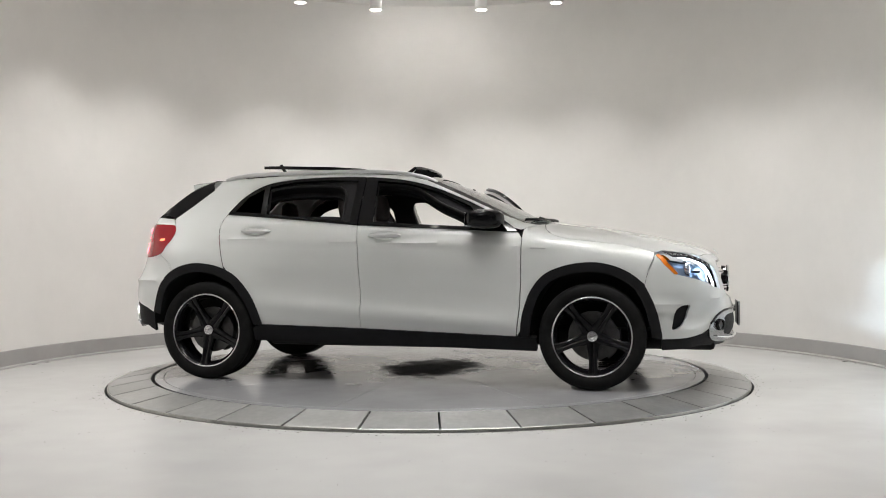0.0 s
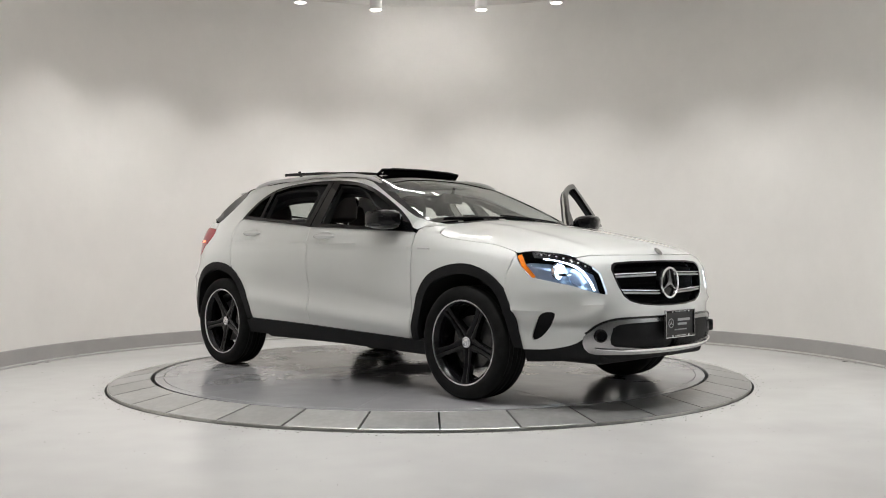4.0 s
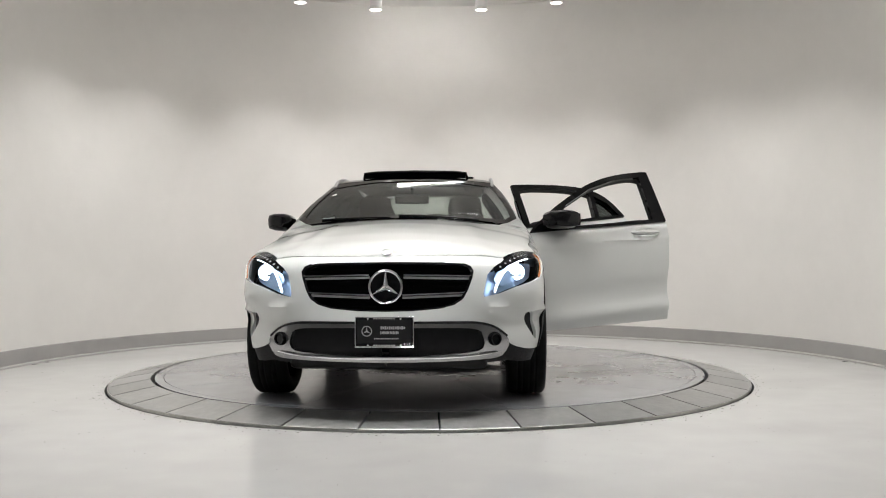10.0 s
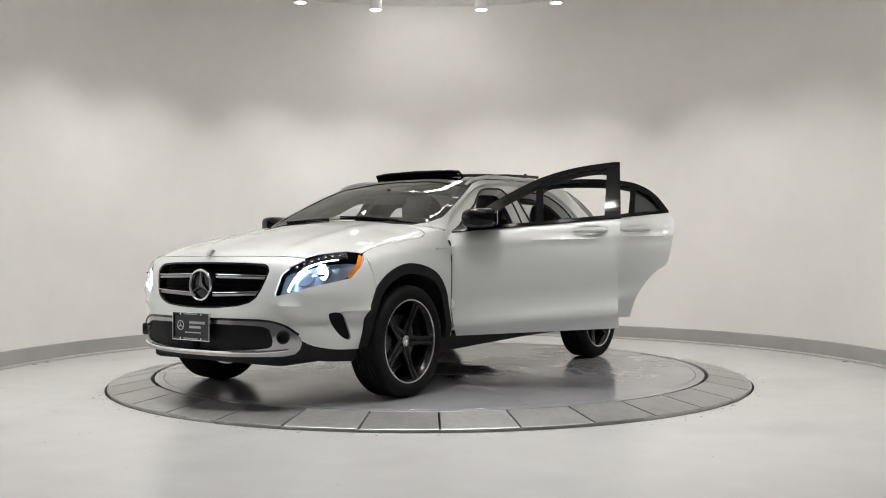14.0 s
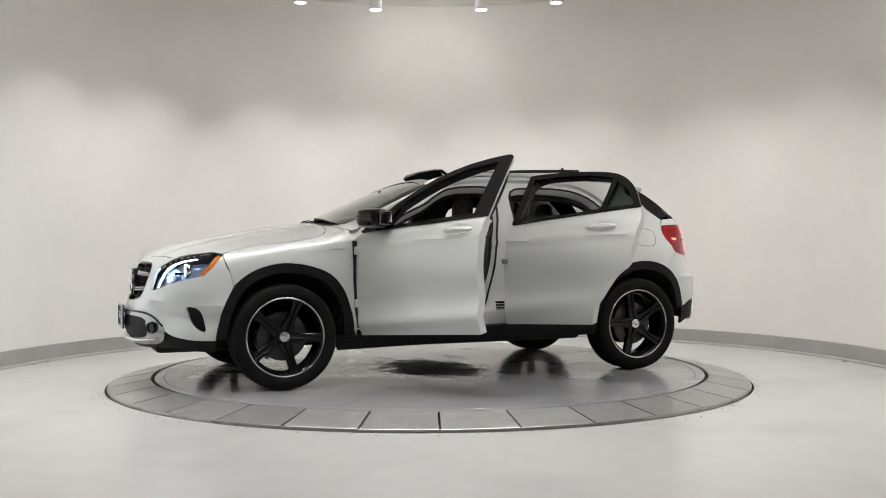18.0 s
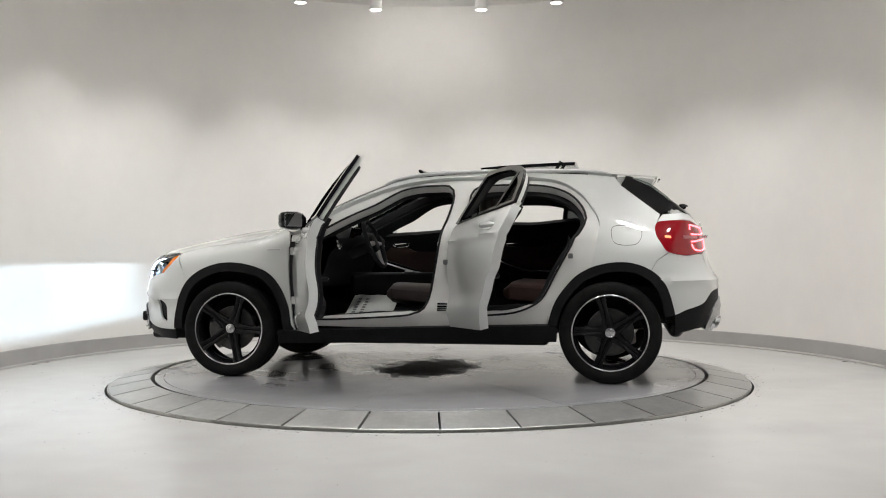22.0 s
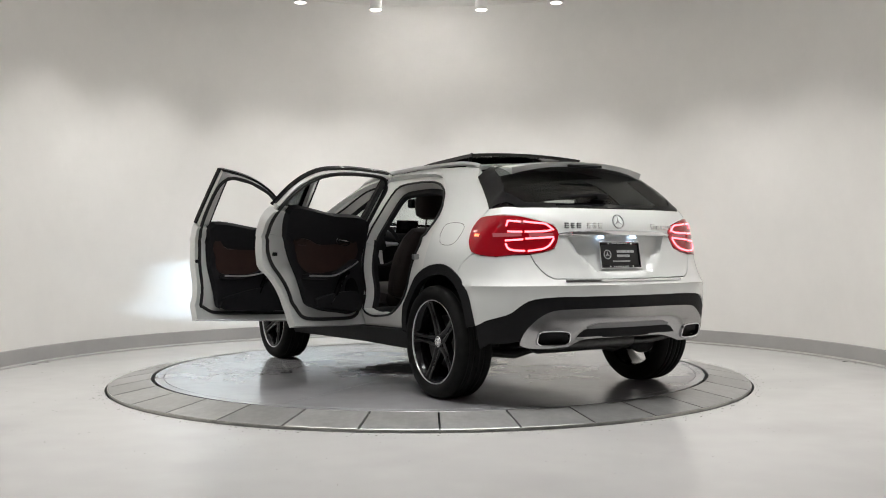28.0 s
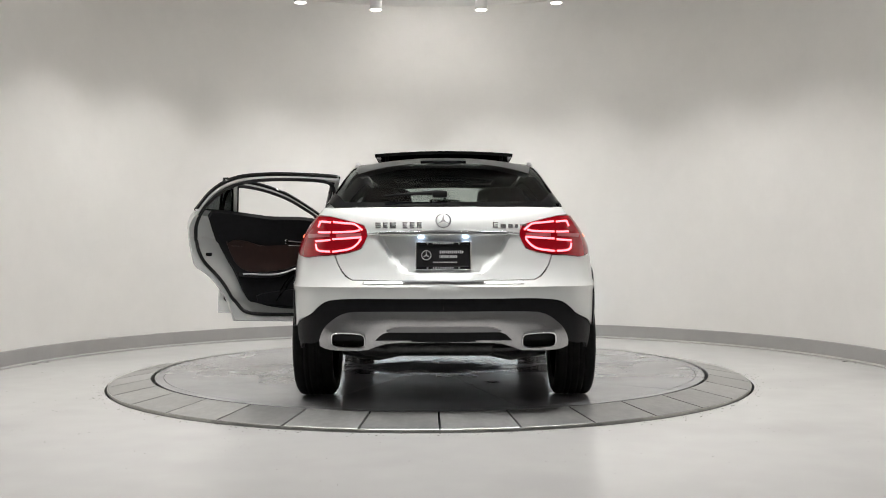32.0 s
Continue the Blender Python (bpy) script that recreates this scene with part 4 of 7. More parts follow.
# grille
bm = bmesh.new()
skin(bm, [both(sf(GRILLE))], FRONT, 0.05, off=-0.06, thick=0.01)
grille = cpart("grille", bm, M_MESH, "black grille with two silver bars and a round emblem")
OFFM = Matrix.Translation(CAR_OFF)
bm = bmesh.new()
g2 = [(y * 0.965, 0.70 + (z - 0.70) * 0.93) for y, z in GRILLE]
skin(bm, [both(sf(GRILLE)), both(sf(g2))], FRONT, 0.03, off=-0.004, thick=0.05)
part("grille_surround", bm, M_GLOSSBLK, grille, m=OFFM)
for i in range(9):
    bm = bmesh.new()
    z = 0.59 + i * 0.0275
    w = float(np.interp(z, [0.58, 0.60, 0.64, 0.70, 0.78, 0.83], [0.26, 0.34, 0.41, 0.44, 0.46, 0.42]))
    ys = np.linspace(-w, w, 25)
    P = shoot(np.array([(2.0, y, z) for y in ys]), FRONT) - np.array([0.045, 0, 0])
    tube(bm, [tuple(p) for p in P], 0.004, 6)
    part("mesh_bar", bm, M_MESH, grille, m=OFFM)
for s in (-1, 1):
    for (za, zb, ya, yb) in ((0.757, 0.750, 0.095, 0.464), (0.648, 0.660, 0.090, 0.432)):
        for dz, hgt, mt in ((0.008, 0.0055, M_CHROME), (-0.008, 0.0065, M_SILVER)):
            bm = bmesh.new()
            n = 18
            ys = np.linspace(ya, yb, n)
            zs = np.linspace(za, zb, n)
            P = shoot(np.array([(2.0, y, z) for y, z in zip(ys, zs)]), FRONT)
            ring_v = []
            for k, p in enumerate(P):
                hh = hgt
                prof = [(-0.004, hh), (0.006, hh * 0.5), (0.006, -hh * 0.5), (-0.004, -hh), (-0.03, -hh), (-0.03, hh)]
                ring_v.append([bm.verts.new((p[0] - 0.012 + a, s * p[1], p[2] + dz + b)) for a, b in prof])
            for ra_, rb_ in zip(ring_v[:-1], ring_v[1:]):
                for i in range(6):
                    bm.faces.new((ra_[i], ra_[(i + 1) % 6], rb_[(i + 1) % 6], rb_[i]))
            bm.faces.new(ring_v[0])
            bm.faces.new(ring_v[-1])
            bmesh.ops.recalc_face_normals(bm, faces=bm.faces)
            part("grille_bar", bm, mt, grille, m=OFFM)


def emblem(bm, c, r, rot, depth=0.012, tube_r=0.007):
    """A plain ring with three tapering spokes."""
    n = 40
    ringp = [(r * math.cos(2 * math.pi * k / n), r * math.sin(2 * math.pi * k / n), 0) for k in range(n)]
    M = Matrix.Translation(c) @ rot
    rows = []
    for k in range(n):
        a = 2 * math.pi * k / n
        rows.append([bm.verts.new(M @ Vector(((r + tube_r * math.cos(t)) * math.cos(a), (r + tube_r * math.cos(t)) * math.sin(a), tube_r * math.sin(t))))
                     for t in (2 * math.pi * j / 8 for j in range(8))])
    for k in range(n):
        ra_, rb_ = rows[k], rows[(k + 1) % n]
        for j in range(8):
            bm.faces.new((ra_[j], rb_[j], rb_[(j + 1) % 8], ra_[(j + 1) % 8]))
    for k in range(3):
        a = math.pi / 2 + 2 * math.pi * k / 3
        d, e = Vector((math.cos(a), math.sin(a), 0)), Vector((-math.sin(a), math.cos(a), 0))
        w = r * 0.16
        pts = [e * w + d * r * 0.09, d * r * 0.98, -e * w + d * r * 0.09, Vector((0, 0, depth)), -d * r * 0.02]
        vs = [bm.verts.new(M @ p) for p in pts]
        for f in ((0, 1, 3), (1, 2, 3), (2, 4, 3), (4, 0, 3)):
            bm.faces.new([vs[i] for i in f])
    bmesh.ops.recalc_face_normals(bm, faces=bm.faces)


ROT_F = Matrix(((0, 0, 1, 0), (1, 0, 0, 0), (0, 1, 0, 0), (0, 0, 0, 1)))
ROT_B = Matrix(((0, 0, -1, 0), (-1, 0, 0, 0), (0, 1, 0, 0), (0, 0, 0, 1)))
bm = bmesh.new()
emblem(bm, (2.222, 0, 0.70), 0.088, ROT_F, 0.014, 0.008)
part("emblem", bm, M_CHROME, grille, "round chrome emblem", m=OFFM, angle=20)
bm = bmesh.new()
lathe(bm, [(0.0, 0.0), (0.086, -0.004), (0.088, -0.03)], 40, Matrix.Translation((2.212, 0, 0.70)) @ ROT_F)
part("emblem_backing", bm, M_GLOSSBLK, grille, m=OFFM)
bm = bmesh.new()
p = shoot(np.array([(2.0, 0, 0.889)]), (0.45, 0, 0.89))[0]
lathe(bm, [(0, 0.006), (0.018, 0.005), (0.026, 0.003), (0.028, 0)], 24, Matrix.Translation((2.142, 0, 0.888)) @ Matrix.Rotation(radians(45), 4, "Y"))
cpart("bonnet_badge", bm, M_CHROME, "small round bonnet badge")

# silver skid frame with the lower intake
S_OUT = [(0.0, 0.500), (0.30, 0.500), (0.46, 0.499), (0.54, 0.490), (0.61, 0.462), (0.655, 0.420), (0.668, 0.385), (0.645, 0.335), (0.60, 0.318), (0.50, 0.312), (0.25, 0.306), (0.0, 0.304)]
S_IN = [(0.0, 0.479), (0.19, 0.478), (0.40, 0.475), (0.49, 0.466), (0.520, 0.440), (0.533, 0.40), (0.528, 0.372), (0.50, 0.352), (0.35, 0.336), (0.15, 0.328), (0.0, 0.327)]
S_OUT, S_IN = [[L[0]] + [tuple(p) for p in smooth_line(L, 44)][1:-1] + [L[-1]] for L in (S_OUT, S_IN)]
M_SKID = mat("satin_grey_plate", (0.40, 0.40, 0.405), 0.24, metal=0.9, noise_scale=25, vary=0.05)
bm = bmesh.new()
skin(bm, [both(sf(S_OUT)), both(sf(S_IN))], FRONT, 0.025, off=0.008, thick=0.03,
     shape=lambda P: 0.014 * np.clip((0.335 - P[:, 2]) / 0.02, 0, 1))
skid = cpart("skid_frame", bm, M_SKID, "satin silver skid frame with chrome lower lip")
bm = bmesh.new()
skin(bm, [both(sf(S_IN))], FRONT, 0.05, off=-0.035, thick=0.01)
part("intake", bm, M_MESH, skid, "black lower intake mesh", m=OFFM)
for i in range(4):
    bm = bmesh.new()
    z = 0.365 + i * 0.026
    ys = np.linspace(-0.5, 0.5, 25)
    P = shoot(np.array([(2.0, y, z) for y in ys]), FRONT) - np.array([0.03, 0, 0])
    tube(bm, [tuple(p) for p in P], 0.004, 6)
    part("intake_bar", bm, M_MESH, skid, m=OFFM)
bm = bmesh.new()
ys = np.linspace(-0.61, 0.61, 41)
P = shoot(np.array([(2.0, y, 0.318 + 0.02 * (y / 0.6) ** 4) for y in ys]), FRONT) + np.array([0.024, 0, 0])
tube(bm, [tuple(p) for p in P], [0.004 + 0.006 * (1 - (abs(y) / 0.62) ** 3) for y in ys], 8)
part("chrome_lip", bm, M_CHROME, skid, m=OFFM)
bm = bmesh.new()
P = shoot(np.array([(2.0, y, z) for y, z in smooth_line([(-0.66, 0.425), (-0.60, 0.472), (-0.52, 0.499), (-0.4, 0.507), (0, 0.508), (0.4, 0.507), (0.52, 0.499), (0.60, 0.472), (0.66, 0.425)], 60)]), FRONT) + np.array([0.008, 0, 0])
tube(bm, [tuple(p) for p in P], 0.007, 8)
part("skid_edging", bm, M_GLOSSBLK, skid, m=OFFM)
for s in (-1, 1):
    fp = shoot(np.array([(2.0, 0.585, 0.413)]), FRONT)
    fx = float(fp[0, 0])
    fn_ = Vector(normal_at(fp)[0]) * Vector((1, s, 0.3))
    fn_.normalize()
    bm = bmesh.new()
    M_fog = Matrix.Translation(Vector(fp[0]) * Vector((1, s, 1)) + fn_ * 0.018) @ fn_.to_track_quat("Z", "Y").to_matrix().to_4x4()
    lathe(bm, [(0.0, 0.004), (0.024, 0.004), (0.026, 0.010), (0.034, 0.012), (0.038, 0.0), (0.038, -0.03)], 28, M_fog)
    part("fog_lamp", bm, M_GLOSSBLK, skid, "round front fog lamp", m=OFFM)
    bm = bmesh.new()
    lathe(bm, [(0, 0.006), (0.007, 0.004), (0.009, 0)], 12, Matrix.Translation((fx + 0.045, s * 0.513, 0.448)) @ ROT_F)
    part("parking_sensor", bm, M_CLAD, skid, m=OFFM)


def plate(name, c, rot, w, h, label):
    """A dealer's plate: black, with a raised frame and rows of print as bars."""
    M = Matrix.Translation(c) @ rot
    bm = bmesh.new()
    box(bm, (0, 0, 0), (w, h, 0.008), None, 0.003, 1)
    bmesh.ops.transform(bm, matrix=M, verts=bm.verts)
    ob = cpart(name, bm, M_PLATE, label)
    bm = bmesh.new()
    for cx, cy, sx, sy in ((0, h / 2 - 0.008, w, 0.016), (0, -h / 2 + 0.009, w, 0.018), (-w / 2 + 0.004, 0, 0.008, h), (w / 2 - 0.004, 0, 0.008, h)):
        box(bm, (cx, cy, 0.006), (sx, sy, 0.012), None, 0.002, 1)
    bmesh.ops.transform(bm, matrix=M, verts=bm.verts)
    part("plate_frame", bm, M_GLOSSBLK, ob, m=OFFM)
    bm = bmesh.new()
    for cx, cy, sx, sy in ((0, h / 2, w + 0.008, 0.005), (0, -h / 2, w + 0.008, 0.005), (-w / 2 - 0.001, 0, 0.005, h), (w / 2 + 0.001, 0, 0.005, h)):
        box(bm, (cx, cy, 0.0075), (sx, sy, 0.013), None, 0.0015, 1)
    bmesh.ops.transform(bm, matrix=M, verts=bm.verts)
    part("plate_rim", bm, M_CHROME, ob, "bright rim of the plate frame", m=OFFM)
    bars = [(0.045, 0.022, 0.135, 0.018), (0.027, -0.004, 0.100, 0.017), (0.01, -0.036, 0.135, 0.008)]
    for cx, cy, sx, sy in bars:
        k = 12 if sy > 0.01 else 14
        for i in range(k):
            bm = bmesh.new()
            box(bm, (cx - sx / 2 + sx * (i + 0.5) / k, cy, 0.005), (sx / k * (0.82 if i % 3 else 0.6), sy * (0.75 if i % 2 else 0.95), 0.002))
            bmesh.ops.transform(bm, matrix=M, verts=bm.verts)
            part("print_bar", bm, M_PRINT, ob, m=OFFM, smooth=False)
    for cy in (h / 2 - 0.008, -h / 2 + 0.009):
        for i in range(9):
            bm = bmesh.new()
            box(bm, (-0.055 + i * 0.0135, cy, 0.0125), (0.009 if i % 2 else 0.006, 0.007, 0.0015))
            bmesh.ops.transform(bm, matrix=M, verts=bm.verts)
            part("print_bar", bm, M_PRINT, ob, m=OFFM, smooth=False)
    bm = bmesh.new()
    emblem(bm, (0, 0, 0), 0.026, Matrix.Identity(4), 0.002, 0.0025)
    bmesh.ops.transform(bm, matrix=M @ Matrix.Translation((-0.095, 0.004, 0.006)), verts=bm.verts)
    part("plate_emblem", bm, M_PRINT, ob, m=OFFM)
    for sx in (-1, 1):
        for sy in (-1, 1):
            bm = bmesh.new()
            lathe(bm, [(0, 0.004), (0.005, 0.003), (0.006, 0)], 10, M @ Matrix.Translation((sx * 0.088, sy * (h / 2 - 0.009), 0.011)))
            part("bolt", bm, M_CHROME, ob, m=OFFM)


plate("front_plate", (2.284, 0.0, 0.461), ROT_F, 0.310, 0.160, "black dealer plate with pale print in a black frame")

# ---- tail ----
TAIL_IN = sr([(0.428, 0.985), (0.452, 1.038), (0.56, 1.070), (0.645, 1.090)])
TAIL_OUT = ss([(-1.80, 1.096), (-1.70, 1.092), (-1.662, 1.082), (-1.648, 1.03), (-1.675, 0.96), (-1.72, 0.892), (-1.78, 0.872), (-1.86, 0.862)])
TAIL_LOW = sr([(0.70, 0.872), (0.61, 0.877), (0.53, 0.890), (0.465, 0.912)])
ROOFGLASS = ss(line([(-1.425, 1.350), (-1.55, 1.25), (-1.688, 1.142)], 8))
BLACK_LOW = sr([(0.0, 0.632), (0.3, 0.632), (0.5, 0.632), (0.64, 0.620), (0.70, 0.590), (0.755, 0.54)]) + ss([(-1.85, 0.500), (-1.80, 0.476), (-1.774, 0.467)])
BLACK_LOW = [BLACK_LOW[0]] + [tuple(p) for p in smooth_line(BLACK_LOW, 30)][1:-1] + [BLACK_LOW[-1]]
bm = bmesh.new()
glass_low = sr([(0.0, 1.150), (0.3, 1.150), (0.52, 1.150), (0.63, 1.148)])
glass_half = [(-1.47, 0.0, 1.44), (-1.46, 0.3, 1.43), (-1.44, 0.50, 1.40)] + ROOFGLASS + glass_low[::-1]
skin(bm, [both(glass_half)], (-0.62, 0, 0.78), 0.04, off=-0.003, thick=0.004)
cpart("rear_window", bm, mat("privacy_glass", (0.52, 0.56, 0.54), 0.0, trans=1.0, ior=1.25), "dark tinted rear window").visible_shadow = False
bm = bmesh.new()
glass_in = [(x + (-1.70 - x) * 0.13, y * 0.90, z + (1.27 - z) * 0.16) for x, y, z in glass_half]
skin(bm, [both(glass_half), both(glass_in)], (-0.62, 0, 0.78), 0.04, off=0.001, thick=0.003)
cpart("rear_window_border", bm, M_GLOSSBLK, "black ceramic border of the rear window")


def gate_shape(P):
    y, z = np.abs(P[:, 1]), P[:, 2]
    half_w = np.interp(z, [0.755, 0.79, 0.88, 0.99, 1.0], [0.12, 0.235, 0.325, 0.388, 0.388])
    inside = np.clip((half_w - y) / 0.035, 0, 1) * np.clip((z - 0.757) / 0.025, 0, 1) * np.clip((1.0 - z) / 0.02, 0, 1)
    return -0.034 * inside * inside * (3 - 2 * inside)


bm = bmesh.new()
gate = sr([(0.0, 1.145), (0.3, 1.145), (0.52, 1.145), (0.62, 1.143)]) + ss([(-1.69, 1.138), (-1.668, 1.09)])\
    + sr([(0.645, 1.094), (0.55, 1.072), (0.448, 1.042), (0.424, 0.985), (0.462, 0.908), (0.53, 0.886), (0.61, 0.873), (0.590, 0.82), (0.565, 0.782), (0.54, 0.755), (0.505, 0.736), (0.3, 0.731), (0.0, 0.730)])
skin(bm, [both(gate)], (-1, 0, 0.12), 0.025, shape=gate_shape, inset=0.0012, thick=0.02)
cpart("tailgate", bm, M_PAINT)
bm = bmesh.new()
ytr = np.linspace(-0.425, 0.425, 31)
Ptr = shoot(np.array([(-1.9, y, 1.001 - 0.012 * (abs(y) / 0.425) ** 3) for y in ytr]), BACK)
tube(bm, [tuple(p + np.array([0.0, 0, 0])) for p in Ptr], [0.015 - 0.006 * (abs(y) / 0.425) ** 4 for y in ytr], 10, scale_y=0.9)
box(bm, (-2.020, 0, 0.994), (0.022, 0.72, 0.022), None, 0.006, 2)
cpart("tailgate_trim", bm, M_CHROME, "chrome strip over the plate recess")
bm = bmesh.new()
skin(bm, [both(sr([(0.0, 0.722), (0.44, 0.723), (0.445, 0.712), (0.0, 0.711)]))], BACK, 0.03, off=0.010, thick=0.010)
cpart("sill_guard", bm, M_CHROME, "thin chrome loading-edge strip")
for s in (-1, 1):
    bm = bmesh.new()
    box(bm, (-2.004, s * 0.125, 0.972), (0.02, 0.035, 0.012), None, 0.003, 1)
    cpart("plate_lamp", bm, mat("plate_lamp_glow", (0.8, 0.88, 1.0), 0.3, emit=4, emit_color=(0.6, 0.76, 1.0)), "small glowing plate lamp")
plate("rear_plate", (-2.022, 0.0, 0.866), Matrix.Rotation(radians(9), 4, "Y") @ ROT_B, 0.305, 0.155, "black dealer plate with pale print in the tailgate recess")
bm = bmesh.new()
emblem(bm, (-2.012, 0, 1.065), 0.040, Matrix.Rotation(radians(14), 4, "Y") @ ROT_B, 0.006, 0.0045)
cpart("rear_emblem", bm, M_CHROME, "round chrome emblem", angle=20)
for y0, widths in ((0.385, (0.036, 0.030, 0.040, 0.0, 0.032, 0.032, 0.034)), (-0.275, (0.036, 0.036, 0.030, 0.022, 0.012, 0.022))):
    y = y0
    badge = None
    for i, w in enumerate(widths):
        if w:
            hgt = 0.034 if (y0 > 0 or i == 0) else 0.022
            bm = bmesh.new()
            zc = 1.040 + hgt / 2 - 0.017
            px = float(shoot(np.array([(-1.9, y - w / 2, zc)]), BACK)[0, 0])
            for cz, hh in ((zc + hgt / 2 - 0.004, 0.007), (zc, 0.006), (zc - hgt / 2 + 0.004, 0.007)):
                box(bm, (px - 0.003, y - w / 2, cz), (0.006, w * 0.84, hh), None, 0.001, 1)
            box(bm, (px - 0.003, y - w * 0.18, zc), (0.006, w * 0.2, hgt), None, 0.001, 1)
            if badge is None:
                badge = cpart("model_badge", bm, M_CHROME, "row of small chrome badge shapes")
            else:
                part("badge_piece", bm, M_CHROME, badge, m=OFFM)
        y -= (w or 0.016) + 0.008

for mir in (False, True):
    bm = bmesh.new()
    tl = [tuple(p) for p in smooth_line(TAIL_IN + TAIL_OUT + TAIL_LOW, 56, True)]
    skin(bm, [tl], RDIAG, 0.025, off=0.004, thick=0.02, mirror=mir)
    lamp = cpart("tail_lamp", bm, M_RED, "red tail lamp, lit, with looped light strips")
    s = -1 if mir else 1
    # two pairs of looped strips; the gap between them is the edge of the tailgate
    for loop in (((0.455, 1.012), (0.50, 1.046), (0.555, 1.052), (0.624, 1.060)), ((0.470, 1.013), (0.50, 1.006), (0.56, 1.003), (0.626, 1.002)),
                 ((0.626, 0.962), (0.55, 0.966), (0.46, 0.972)), ((0.46, 0.965), (0.485, 0.932), (0.53, 0.905), (0.624, 0.891)),
                 ((0.640, 1.058), (0.70, 1.064), (0.705, 1.056), (0.715, 1.034)), ((0.640, 1.002), (0.68, 1.002), (0.712, 1.004)),
                 ((0.640, 0.958), (0.68, 0.955), (0.728, 0.952)), ((0.640, 0.892), (0.69, 0.895), (0.718, 0.905), (0.728, 0.935))):
        pts = smooth_line(loop, 16)
        P = shoot(np.array([(-1.85 + 0.25 * (y - 0.45), y, z) for y, z in pts]), RDIAG if loop[0][0] > 0.7 else BACK)
        N = normal_at(P)
        P = P + N * 0.006
        if mir:
            P = P * [1, -1, 1]
        bm = bmesh.new()
        tube(bm, [tuple(p) for p in P], 0.0054, 8)
        part("light_strip", bm, M_REDGLOW, lamp, "glowing red strip", m=OFFM)
    for ya, yb in ((0.462, 0.605), (0.645, 0.775)):
        bm = bmesh.new()
        skin(bm, [sr([(ya, 0.994), (yb, 0.994), (yb, 0.972), (ya, 0.976)])], RDIAG, 0.02, off=0.008, thick=0.006, mirror=mir)
        part("reversing_lens", bm, M_REDPALE, lamp, m=OFFM)
for mir in (False, True):
    bm = bmesh.new()
    skin(bm, [ss([(-1.712, 0.992), (-1.748, 0.990), (-1.752, 0.976), (-1.715, 0.978)])], RDIAG, 0.02, off=0.007, thick=0.004, mirror=mir)
    cpart("tail_side_marker", bm, mat("marker_glow", (1.0, 0.2, 0.1), 0.3, emit=2.2, emit_color=(1.0, 0.22, 0.10)), "small glowing orange-red side marker")
up = sr([(0.0, 0.726), (0.3, 0.727), (0.505, 0.731), (0.543, 0.75), (0.57, 0.778), (0.595, 0.818), (0.614, 0.869), (0.70, 0.868)]) \
    + ss([(-1.86, 0.858), (-1.78, 0.868), (-1.7405, 0.8825), (-1.6622, 0.8285), (-1.6222, 0.764), (-1.662, 0.728), (-1.700, 0.68), (-1.726, 0.636), (-1.75, 0.56)])
halves("rear_bumper", [up + BLACK_LOW[::-1]], RDIAG, 0.03, M_PAINT, thick=0.02, shape=lambda P: 0.012 * np.exp(-((P[:, 2] - 0.695) / 0.02) ** 2))
low = BLACK_LOW + ss([(-1.776, 0.33), (-1.85, 0.366)]) + sr([(0.755, 0.370), (0.70, 0.385), (0.60, 0.395), (0.3, 0.40), (0.0, 0.40)])
halves("rear_lower_bumper", [low], RDIAG, 0.04, M_CLAD, "black plastic rear lower bumper", off=-0.006, thick=0.02)
D_OUT = [(0.0, 0.562), (0.3, 0.562), (0.5, 0.558), (0.57, 0.542), (0.63, 0.502), (0.678, 0.445), (0.70, 0.375), (0.67, 0.352), (0.60, 0.342), (0.44, 0.346), (0.36, 0.362), (0.25, 0.372), (0.0, 0.376)]
D_OUT = [D_OUT[0]] + [tuple(p) for p in smooth_line(D_OUT, 44)][1:-1] + [D_OUT[-1]]
bm = bmesh.new()
EXH = [tuple(p) for p in smooth_line([(0.622, 0.412), (0.606, 0.437), (0.53, 0.441), (0.450, 0.434), (0.434, 0.405), (0.446, 0.366), (0.53, 0.360), (0.612, 0.368)], 32, True)]
skin(bm, [both(sr(D_OUT)), sr(EXH), flip(sr(EXH))], BACK, 0.03, off=0.003, thick=0.03,
     shape=lambda P: -0.035 * np.clip((0.47 - P[:, 2]) / 0.07, 0, 1) * np.clip((0.42 - np.abs(P[:, 1])) / 0.1, 0, 1) + 0.012 * np.exp(-((P[:, 2] - 0.515) / 0.018) ** 2) * np.clip((0.6 - np.abs(P[:, 1])) / 0.1, 0, 1)
     + 0.012 * np.exp(-((P[:, 2] - 0.445) / 0.05) ** 2) * np.clip((np.abs(P[:, 1]) - 0.28) / 0.12, 0, 1) * np.clip((0.7 - np.abs(P[:, 1])) / 0.08, 0, 1))
diff = cpart("rear_skid_plate", bm, M_SKID, "satin silver rear skid plate with two exhaust openings")
bm = bmesh.new()
skin(bm, [both(sr([(0.0, 0.425), (0.11, 0.424), (0.15, 0.415), (0.18, 0.384), (0.0, 0.380)]))], BACK, 0.03, off=-0.024, thick=0.01)
part("tow_cover", bm, M_CLAD, diff, m=OFFM)
bm = bmesh.new()
skin(bm, [both(sr([(0.0, 0.478), (0.25, 0.478), (0.335, 0.452), (0.36, 0.40), (0.33, 0.384), (0.22, 0.392), (0.17, 0.428), (0.12, 0.438), (0.0, 0.440)]))], BACK, 0.03, off=0.006, thick=0.04, shape=lambda P: -0.035 * np.clip((0.47 - P[:, 2]) / 0.07, 0, 1))
part("skid_recess", bm, mat("dark_silver", (0.20, 0.20, 0.205), 0.35, metal=0.8), diff, m=OFFM)
